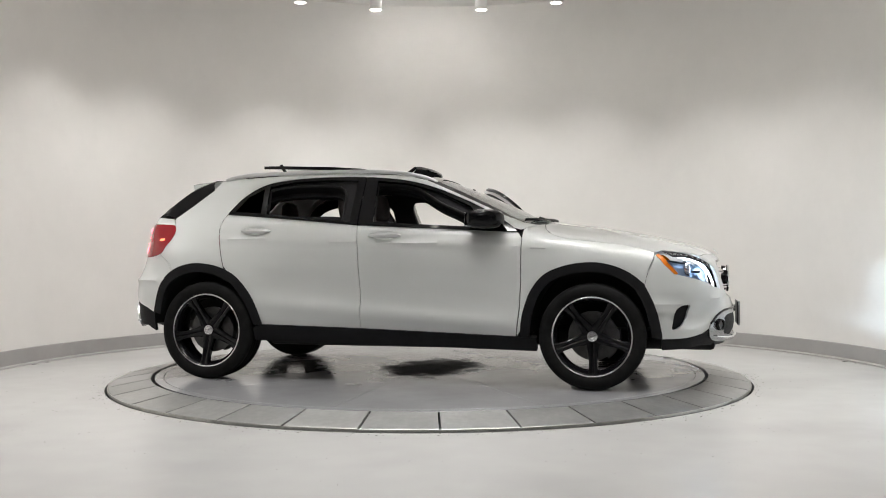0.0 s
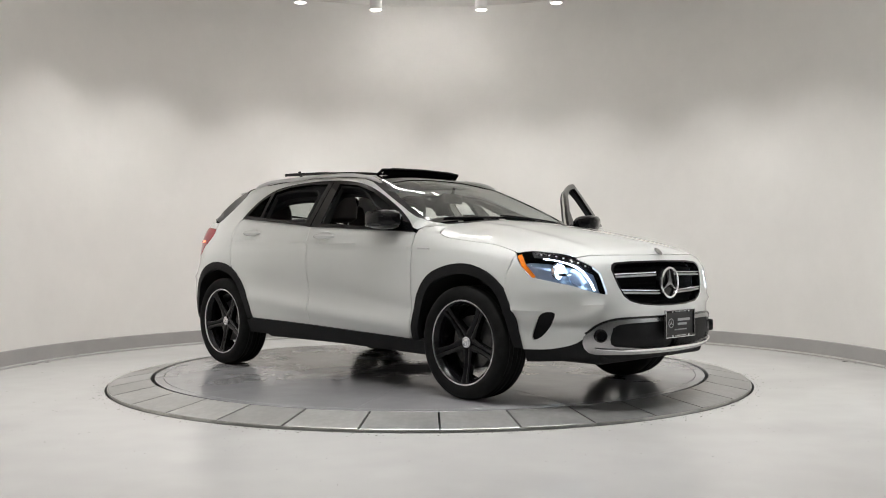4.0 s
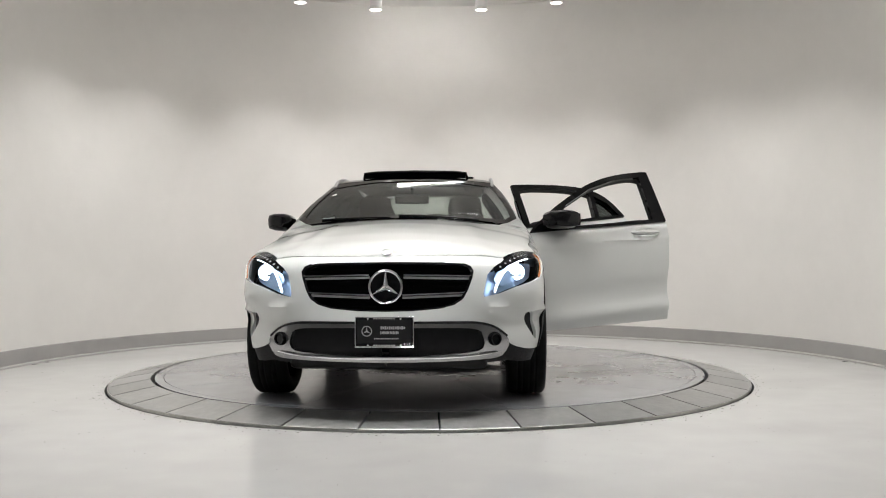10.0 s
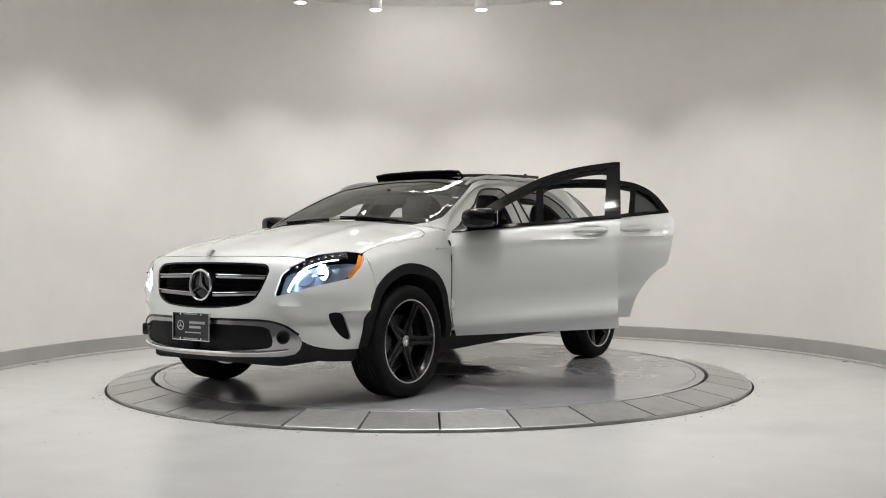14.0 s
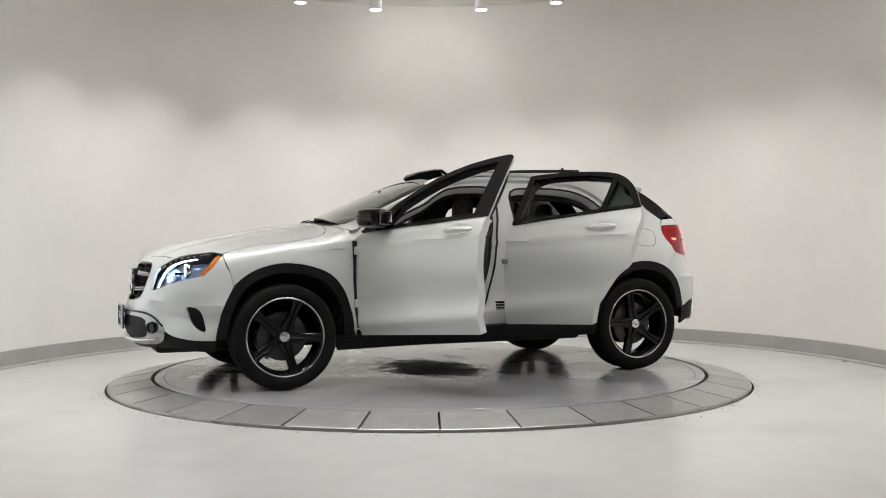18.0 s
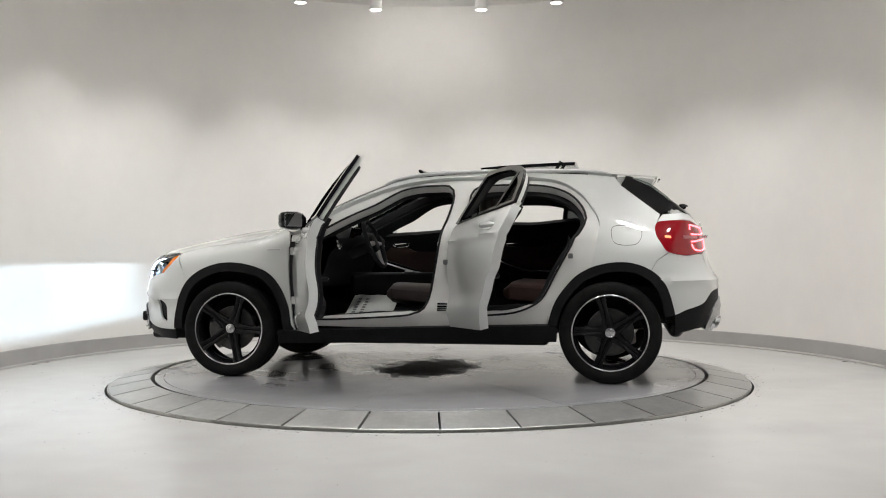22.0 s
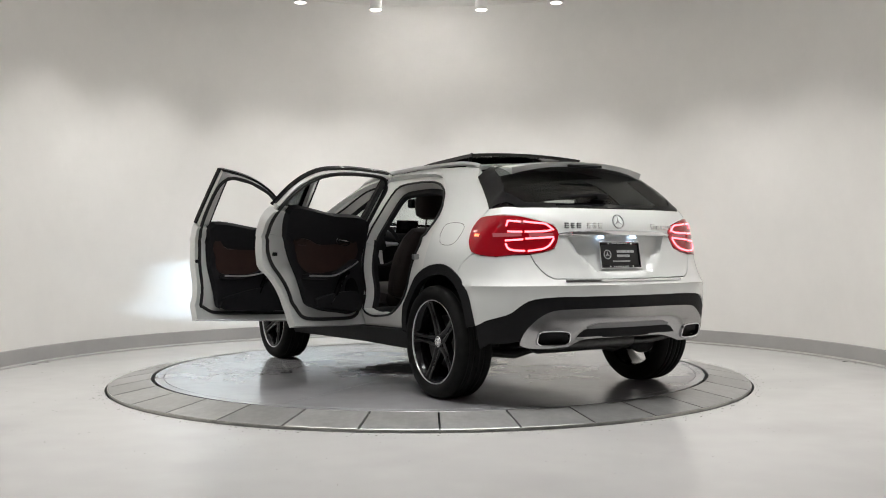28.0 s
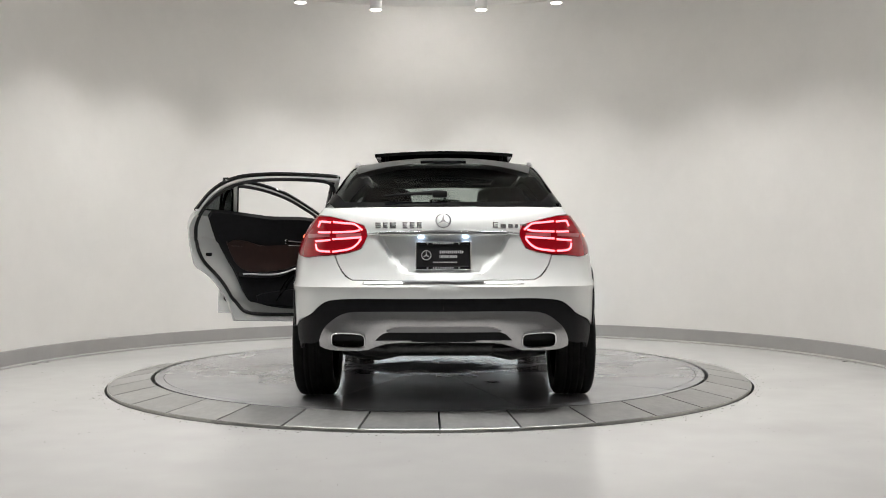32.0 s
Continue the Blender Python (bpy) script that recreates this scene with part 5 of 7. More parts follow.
for s in (-1, 1):
    bm = bmesh.new()
    rowsx = []
    sx = shoot(np.array([(-1.9, y, z) for y, z in EXH]), BACK)[:, 0]
    for dx, k in ((0.0, -0.005), (-0.010, -0.003), (-0.012, 0.001), (-0.008, 0.004), (0.05, 0.004)):
        rowsx.append([bm.verts.new((x - 0.014 + dx, s * y, z)) for x, (y, z) in zip(sx, grow(EXH, k))])
    inner = [bm.verts.new((x + 0.10, s * y, z)) for x, (y, z) in zip(sx, grow(EXH, -0.008))]
    rr = [inner] + rowsx
    for a_, b_ in zip(rr[:-1], rr[1:]):
        for i in range(len(EXH)):
            j = (i + 1) % len(EXH)
            bm.faces.new((a_[i], a_[j], b_[j], b_[i]))
    bmesh.ops.recalc_face_normals(bm, faces=bm.faces)
    part("exhaust_tip", bm, M_CHROME, diff, "chrome exhaust tip", m=OFFM)
    bm = bmesh.new()
    bm.faces.new([bm.verts.new((x + 0.035, s * y, z)) for x, (y, z) in zip(sx, EXH)])
    part("exhaust_mouth", bm, M_DARK, diff, m=OFFM)

# roof spoiler
bm = bmesh.new()
ny, nx = 24, 8
gridv = {}
for i in range(ny + 1):
    y = -0.515 + 1.03 * i / ny
    xr = -1.700 + 0.060 * (abs(y) / 0.565) ** 2.2
    for j in range(nx + 1):
        t = j / nx
        x = -1.40 + (xr + 1.40) * t
        zt = 1.462 - 0.014 * t - 0.006 * t * t - 0.070 * (abs(y) / 0.60) ** 2.3
        gridv[i, j, 0] = bm.verts.new((x, y, zt + 0.003))
        gridv[i, j, 1] = bm.verts.new((x + 0.012 * t, y * 0.99, zt - 0.045 + 0.020 * t - 0.035 * (1 - 0.5 * t) * (abs(y) / 0.575) ** 4))
for i in range(ny):
    for j in range(nx):
        bm.faces.new([gridv[a, b, 0] for a, b in ((i, j), (i, j + 1), (i + 1, j + 1), (i + 1, j))])
        bm.faces.new([gridv[a, b, 1] for a, b in ((i, j), (i + 1, j), (i + 1, j + 1), (i, j + 1))])
    for j in (0, nx):
        bm.faces.new([gridv[i, j, 0], gridv[i + 1, j, 0], gridv[i + 1, j, 1], gridv[i, j, 1]])
for j in range(nx):
    for i in (0, ny):
        bm.faces.new([gridv[i, j, 0], gridv[i, j + 1, 0], gridv[i, j + 1, 1], gridv[i, j, 1]])
bmesh.ops.recalc_face_normals(bm, faces=bm.faces)
spo = cpart("roof_spoiler", bm, M_PAINT)
bm = bmesh.new()
box(bm, (-1.706, 0, 1.420), (0.012, 0.27, 0.014), None, 0.003, 1)
part("brake_light", bm, M_GLOSSBLK, spo, "dark high brake light", m=OFFM)
# rear wiper
bm = bmesh.new()
wp = shoot(np.array([(-1.85, y, z) for y, z in ((0.02, 1.19), (0.10, 1.19), (0.20, 1.18), (0.34, 1.165))]), (-0.62, 0, 0.78))
tube(bm, [tuple(p + np.array([-0.022, 0, 0.022])) for p in wp], [0.016, 0.012, 0.009, 0.006], 8)
box(bm, tuple(wp[0] + np.array([-0.015, 0.0, 0.015])), (0.05, 0.09, 0.04), None, 0.012, 2)
cpart("rear_wiper", bm, M_CLAD)


# ---- wheels ----
M_RIMBLK = mat("gloss_black_alloy", (0.005, 0.005, 0.006), 0.2, coat=0.15, spec=0.22)
M_RIMEDGE = mat("machined_alloy", (0.62, 0.62, 0.63), 0.25, metal=1.0, noise_scale=60, vary=0.05)
M_BRAKE = mat("dark_cast_steel", (0.07, 0.07, 0.07), 0.4, metal=0.8, noise_scale=30, vary=0.2)
TYRE_R = 0.344
ROT_W = Matrix(((1, 0, 0, 0), (0, 0, 1, 0), (0, -1, 0, 0), (0, 0, 0, 1)))  # local z to +y


def wheel_meshes():
    out = {}
    bm = bmesh.new()
    prof = [(0.243, -0.100), (0.256, -0.108), (0.290, -0.119), (0.315, -0.117), (0.332, -0.106)]
    for h in np.linspace(-0.094, 0.094, 19):
        groove = min(abs(abs(h) - 0.052), abs(abs(h) - 0.018)) < 0.0042
        prof.append((TYRE_R - (0.007 if groove else 0.0) - 0.004 * (abs(h) / 0.094) ** 3, h))
    prof += [(0.332, 0.106), (0.315, 0.117), (0.290, 0.119), (0.272, 0.114), (0.262, 0.108), (0.250, 0.104)]
    lathe(bm, prof, 72, ROT_W)
    bmesh.ops.recalc_face_normals(bm, faces=bm.faces)
    out["tyre"] = mesh_of(bm, "tyre", M_RUBBER, angle=30)
    bm = bmesh.new()
    lathe(bm, [(0.246, -0.10), (0.236, -0.09), (0.226, -0.03), (0.222, 0.05), (0.232, 0.085), (0.247, 0.100)], 60, ROT_W)
    out["rim"] = mesh_of(bm, "rim", M_RIMBLK)
    bm = bmesh.new()
    lathe(bm, [(0.247, 0.098), (0.249, 0.106), (0.255, 0.109), (0.260, 0.106), (0.260, 0.098)], 72, ROT_W)
    out["rim_edge"] = mesh_of(bm, "rim_edge", M_RIMEDGE)
    bm = bmesh.new()
    secs = []
    for r, w, h, d in ((0.030, 0.040, 0.066, 0.05), (0.065, 0.040, 0.068, 0.05), (0.10, 0.031, 0.070, 0.045), (0.15, 0.027, 0.078, 0.045), (0.20, 0.028, 0.088, 0.04), (0.228, 0.034, 0.095, 0.035), (0.246, 0.042, 0.099, 0.03)):
        secs.append([bm.verts.new((r, y, h + z)) for y, z in ((-w, -d), (-w, -0.006), (-w * 0.72, 0.0), (-w * 0.18, -0.004), (0, -0.009), (w * 0.18, -0.004), (w * 0.72, 0.0), (w, -0.006), (w, -d))])
    for a_, b_ in zip(secs[:-1], secs[1:]):
        for i in range(8):
            bm.faces.new((a_[i], b_[i], b_[i + 1], a_[i + 1]))
    bmesh.ops.transform(bm, matrix=ROT_W, verts=bm.verts)
    bmesh.ops.recalc_face_normals(bm, faces=bm.faces)
    out["spoke"] = mesh_of(bm, "spoke", M_RIMBLK, angle=50)
    bm = bmesh.new()
    lathe(bm, [(0.0, 0.074), (0.022, 0.074), (0.027, 0.072), (0.033, 0.071), (0.035, 0.060)], 32, ROT_W)
    out["hub_cap"] = mesh_of(bm, "hub_cap", M_RIMEDGE)
    bm = bmesh.new()
    emblem(bm, (0, 0, 0), 0.026, Matrix.Identity(4), 0.004, 0.002)
    bmesh.ops.transform(bm, matrix=ROT_W @ Matrix.Translation((0, 0, 0.075)), verts=bm.verts)
    out["hub_emblem"] = mesh_of(bm, "hub_emblem", M_CHROME, angle=20)
    bm = bmesh.new()
    lathe(bm, [(0.075, 0.02), (0.08, 0.012), (0.158, 0.012), (0.160, 0.008), (0.160, -0.012), (0.158, -0.016), (0.07, -0.016), (0.06, 0.02)], 48, ROT_W)
    out["brake_disc"] = mesh_of(bm, "brake_disc", M_BRAKE)
    bm = bmesh.new()
    lathe(bm, [(0.10, 0.035), (0.172, 0.035), (0.178, 0.028), (0.178, -0.04), (0.10, -0.04)], 10, ROT_W, True, -35, 35)
    out["caliper"] = mesh_of(bm, "caliper", M_BRAKE)
    bm = bmesh.new()
    for k in range(5):
        a = 2 * math.pi * (k + 0.5) / 5
        lathe(bm, [(0.0, 0.058), (0.010, 0.057), (0.011, 0.045)], 10, ROT_W @ Matrix.Translation((0.056 * math.cos(a), 0.056 * math.sin(a), 0)))
    out["wheel_bolts"] = mesh_of(bm, "wheel_bolts", M_STEELDISC)
    return out


WM = wheel_meshes()
for x, s, ph in ((1.3495, 1, 33), (1.3495, -1, 20), (-1.3495, 1, -3), (-1.3495, -1, 12)):
    w = new("wheel", WM["tyre"])
    w.parent = car
    tagged(w, "black tyre on a five-spoke gloss black alloy wheel")
    w.matrix_basis = Matrix.Translation(CAR_OFF) @ pose(x, s * 0.787, TYRE_R, 0, 0, 0 if s > 0 else 180)
    for nm in ("rim", "rim_edge", "hub_cap", "hub_emblem", "brake_disc", "caliper", "wheel_bolts"):
        ob = new(nm, WM[nm])
        ob.parent = w
        if nm == "rim_edge":
            tagged(ob, "bright machined rim edge")
        if nm == "wheel_bolts":
            ob.matrix_basis = pose(0, 0, 0, 0, ph + 36, 0)
        if nm == "caliper":
            ob.matrix_basis = pose(0, 0, 0, 0, 20 if s > 0 else 160, 0)
    for k in range(5):
        ob = new("spoke", WM["spoke"])
        ob.parent = w
        ob.matrix_basis = pose(0, 0, 0, 0, ph + 72 * k, 0)

# wheel wells, belly and running gear
for x in (1.3495, -1.3495):
    for s in (-1, 1):
        bm = bmesh.new()
        lathe(bm, [(0.05, -0.30), (0.425, -0.30), (0.425, 0.095)], 24, Matrix.Translation((x, s * 0.76, 0.37)) @ pose(0, 0, 0, 90 if s < 0 else -90, 0, 0), False, -178 if s > 0 else 2, -2 if s > 0 else 178)
        cpart("wheel_liner", bm, M_DARK)
bm = bmesh.new()
box(bm, (0.0, 0, 0.285), (1.86, 1.50, 0.09), None, 0.03, 2)
box(bm, (1.86, 0, 0.275), (0.52, 1.10, 0.07), None, 0.03, 2)
box(bm, (1.35, 0, 0.30), (0.9, 0.86, 0.12), None, 0.03, 2)
box(bm, (-1.30, 0, 0.37), (0.80, 0.80, 0.08), None, 0.03, 2)
box(bm, (-1.86, 0, 0.43), (0.30, 1.20, 0.04), None, 0.015, 2)
cpart("underbody", bm, M_DARK)
bm = bmesh.new()
tube(bm, [(-1.80, -0.30, 0.35), (-1.80, -0.25, 0.34), (-1.80, 0.45, 0.34), (-1.80, 0.50, 0.35)], [0.035, 0.055, 0.055, 0.035], 16)
cpart("muffler", bm, M_BRAKE, "dull steel muffler")
for s in (-1, 1):
    bm = bmesh.new()
    tube(bm, [tuple(p) for p in smooth_line([(-1.98, s * 0.53, 0.400), (-1.90, s * 0.50, 0.365), (-1.84, s * 0.36, 0.335), (-1.80, s * 0.20, 0.340)], 16)], 0.026, 10)
    cpart("exhaust_pipe", bm, M_BRAKE, "dull steel exhaust pipe")
    bm = bmesh.new()
    tube(bm, [(-1.42, s * 0.62, 0.275), (-1.50, s * 0.40, 0.255), (-1.50, s * 0.16, 0.300)], [0.024, 0.030, 0.024], 10)
    cpart("suspension_arm", bm, M_BRAKE, "dull steel suspension arm")
    bm = bmesh.new()
    tube(bm, [(-1.46 + 0.006 * math.sin(k * 0.9), s * 0.52, 0.30 + 0.008 * k) for k in range(18)], 0.035, 10)
    cpart("spring", bm, M_DARK)
bm = bmesh.new()
tube(bm, [(-1.35, -0.70, 0.33), (-1.35, -0.2, 0.28), (-1.35, 0.2, 0.28), (-1.35, 0.70, 0.33)], 0.035, 12)
tube(bm, [(-1.35, -0.11, 0.31), (-1.35, 0.11, 0.31)], 0.07, 16)
cpart("rear_axle", bm, M_DARK)
bm = bmesh.new()
tube(bm, [(1.35, -0.70, 0.33), (1.35, 0.70, 0.33)], 0.03, 12)
cpart("front_axle", bm, M_DARK)

# ---- doors ----
F_OPEN = [(0.80, 0.97), (0.62, 1.085), (0.45, 1.172), (0.308, 1.235), (0.20, 1.300), (0.109, 1.345), (0.0, 1.368), (-0.12, 1.374), (-0.21, 1.372), (-0.245, 1.34), (-0.252, 1.28), (-0.225, 1.15),
          (-0.188, 1.033), (-0.152, 0.795), (-0.110, 0.60), (-0.06, 0.505), (0.013, 0.458), (0.112, 0.440), (0.449, 0.42), (0.66, 0.415), (0.76, 0.44), (0.81, 0.52), (0.83, 0.70), (0.83, 0.88)]
R_OPEN = [(-0.375, 1.092), (-0.385, 1.27), (-0.40, 1.33), (-0.448, 1.362), (-0.60, 1.372), (-0.80, 1.370), (-0.95, 1.350), (-1.07, 1.30), (-1.15, 1.22), (-1.182, 1.14), (-1.165, 1.08), (-1.10, 0.97), (-0.964, 0.712),
          (-0.90, 0.60), (-0.82, 0.52), (-0.70, 0.475), (-0.52, 0.455), (-0.42, 0.455), (-0.355, 0.48), (-0.335, 0.56), (-0.335, 0.75), (-0.35, 0.95)]


fo = [tuple(p) for p in smooth_line(F_OPEN, 80, True)]
ro = [tuple(p) for p in smooth_line(R_OPEN, 70, True)]
jamb_out = [(0.862, 0.36)] + [(x, z) for x, z in F_LEAD[1:]] + [(0.90, 1.04)] + [(x, z + 0.03) for x, z in dlo[::-1]] + [(x - 0.02, z) for x, z in line(R_TRAIL, 8)[::-1]] + [p for p in ra if p[0] > -1.219][::-1] + [(-0.93, 0.37), (-0.2, 0.35)]
for mir in (False, True):
    bm = bmesh.new()
    skin(bm, [side(jamb_out), side(fo), side(ro)], LEFT, 0.04, off=-0.032, thick=0.06, mirror=mir)
    jamb = cpart("door_frame", bm, M_TRIM if mir else M_JAMB, "" if mir else "white painted door frame")
    bm = bmesh.new()
    skin(bm, [side(grow(jamb_out, -0.03)), side(grow(fo, -0.008)), side(grow(ro, -0.030))], LEFT, 0.04, off=-0.094, thick=0.03, mirror=mir)
    part("pillar_trim", bm, M_TRIM, jamb, "black inner pillar trim", m=OFFM)
    for lp in (fo, ro):
        bm = bmesh.new()
        g = np.array(grow(lp, 0.008))
        P = shoot(np.array([(x, 0.8, z) for x, z in g]), LEFT)
        P = P - normal_at(P) * 0.028
        if mir:
            P = P * [1, -1, 1]
        tube(bm, [tuple(p) for p in np.vstack([P, P[:1]])], 0.008, 6, False)
        part("door_seal", bm, M_SEAL, jamb, m=OFFM)
    # hinges, striker and stickers in the frame
    if not mir:
        # black strip over the frame stands in for shade deep in the fender gap
        bm = bmesh.new()
        skin(bm, [side([(0.836, 0.40), (0.852, 0.55), (0.858, 0.72), (0.858, 0.97), (0.892, 0.97), (0.889, 0.70), (0.872, 0.50), (0.856, 0.38)])], LEFT, 0.03, off=-0.010, thick=0.006)
        part("hinge_seal", bm, M_SEAL, jamb, m=OFFM)
        for x, z in ((-0.30, 0.94), (-0.295, 0.56), (0.86, 0.90), (0.855, 0.55)):
            p = shoot(np.array([(x, 0.8, z)]), LEFT)[0]
            bm = bmesh.new()
            box(bm, (p[0], p[1] - 0.015, p[2]), (0.05, 0.05, 0.055), None, 0.008, 2)
            part("hinge", bm, M_JAMB, jamb, m=OFFM)
        for x, z in ((-0.235, 0.82), (-1.09, 0.86)):
            p = shoot(np.array([(x, 0.8, z)]), LEFT)[0]
            bm = bmesh.new()
            box(bm, (p[0], p[1] - 0.018, p[2]), (0.035, 0.045, 0.035), None, 0.006, 1)
            part("striker", bm, M_STEELDISC, jamb, m=OFFM)
        st = [(-0.245, 0.555), (-0.165, 0.555), (-0.165, 0.475), (-0.245, 0.475)]
        bm = bmesh.new()
        skin(bm, [side(st)], LEFT, 0.03, off=-0.029, thick=0.002)
        stick = part("sticker", bm, M_PAPER, jamb, "pale label with dark print on the pillar", m=OFFM)
        for k in range(4):
            bm = bmesh.new()
            z = 0.545 - k * 0.018
            skin(bm, [side([(-0.24, z), (-0.17, z), (-0.17, z - 0.011), (-0.24, z - 0.011)])], LEFT, 0.03, off=-0.026, thick=0.001)
            part("sticker_print", bm, M_GLOSSBLK, jamb, m=OFFM)

belt_f = line(BELT[:4], 16)
belt_r = line(BELT[3:], 14)
b_cut = line(B_CUT, 10)
H_F, H_R = Vector((0.872, 0.850, 0)), Vector((-0.245, 0.850, 0))
dlo_f = [p for p in dlo if p[0] > -0.235]
dlo_r = [p for p in dlo if p[0] < -0.255]
F_LOW = [(0.853, 0.338)] + [(x - gap, z) for x, z in F_LEAD[1:]] + belt_f[:-1] + [(x + gap, z) for x, z in b_cut[::-1]]
R_LOW = [(x - gap, z) for x, z in b_cut] + belt_r[1:-1] + line(R_TRAIL, 10)[::-1] + [(x - 0.004, z) for x, z in ra if x > -1.215][::-1]
F_WIN = [(0.862, 1.026)] + belt_f[1:-1] + [(-0.240, 1.083), (-0.244, 1.416)] + dlo_f[:-1]
R_WIN = [(-0.249, 1.085)] + belt_r[1:] + dlo_r + [(-0.250, 1.418)]
F_HOLE = [(0.660, 1.062), (0.30, 1.082), (-0.13, 1.106), (-0.150, 1.385), (0.06, 1.358), (0.29, 1.295), (0.52, 1.192)]
R_HOLE = [(-0.310, 1.116), (-0.8, 1.160), (-0.935, 1.172), (-0.965, 1.355), (-0.78, 1.384), (-0.52, 1.393), (-0.315, 1.388)]
R_QUART = [(-0.985, 1.176), (-1.185, 1.190), (-1.11, 1.280), (-1.015, 1.340)]
F_HOLE, R_HOLE, R_QUART = grow(F_HOLE, 0.011), grow(R_HOLE, 0.013), grow(R_QUART, 0.010)


def door_press(P):
    """Pressed relief of the door skins: a rounded top edge and two soft creases."""
    x, z = P[:, 0], P[:, 2]
    bl = np.interp(-x, [-b[0] for b in BELT], [b[1] for b in BELT])
    ends = np.clip((0.84 - x) / 0.12, 0, 1) * np.clip((x + 1.24) / 0.15, 0, 1)
    roll = -0.012 * np.clip(1 - (bl - z) / 0.045, 0, 1) ** 2
    upper = 0.003 * np.exp(-((z - 0.945 - 0.02 * (0.85 - x)) / 0.028) ** 2)
    lower = 0.002 * np.exp(-((z - 0.50 - 0.105 * (0.85 - x)) / 0.035) ** 2)
    cup = sum(0.026 * np.exp(-((x - hx) / 0.062) ** 2 - ((z - hz) / 0.024) ** 2) for hx, hz in ((-0.042, 1.000), (-0.992, 1.039)))
    return roll + (upper + lower) * ends - cup


def inset_line(loop, d, n):
    """Evenly spaced points a distance d inside a closed outline, with no loops at sharp corners."""
    L = np.array(loop, float)
    L = np.vstack([L, L[:1]])
    s = np.concatenate([[0], np.cumsum(np.linalg.norm(np.diff(L, axis=0), axis=1))])
    q = np.linspace(0, s[-1], 300, endpoint=False)
    D = np.stack([np.interp(q, s, L[:, c]) for c in (0, 1)], 1)
    dv = np.interp(D[:, 1], [1.02, 1.14], [d, d * 0.45])
    G = D + (np.array(grow(D, -1.0)) - D) * dv[:, None]
    near = np.array([np.min(np.linalg.norm(D - g, axis=1)) for g in G])
    G = G[near > dv * 0.90]
    G = np.vstack([G, G[:1]])
    s = np.concatenate([[0], np.cumsum(np.linalg.norm(np.diff(G, axis=0), axis=1))])
    q = np.linspace(0, s[-1], n, endpoint=False)
    return np.stack([np.interp(q, s, G[:, c]) for c in (0, 1)], 1)


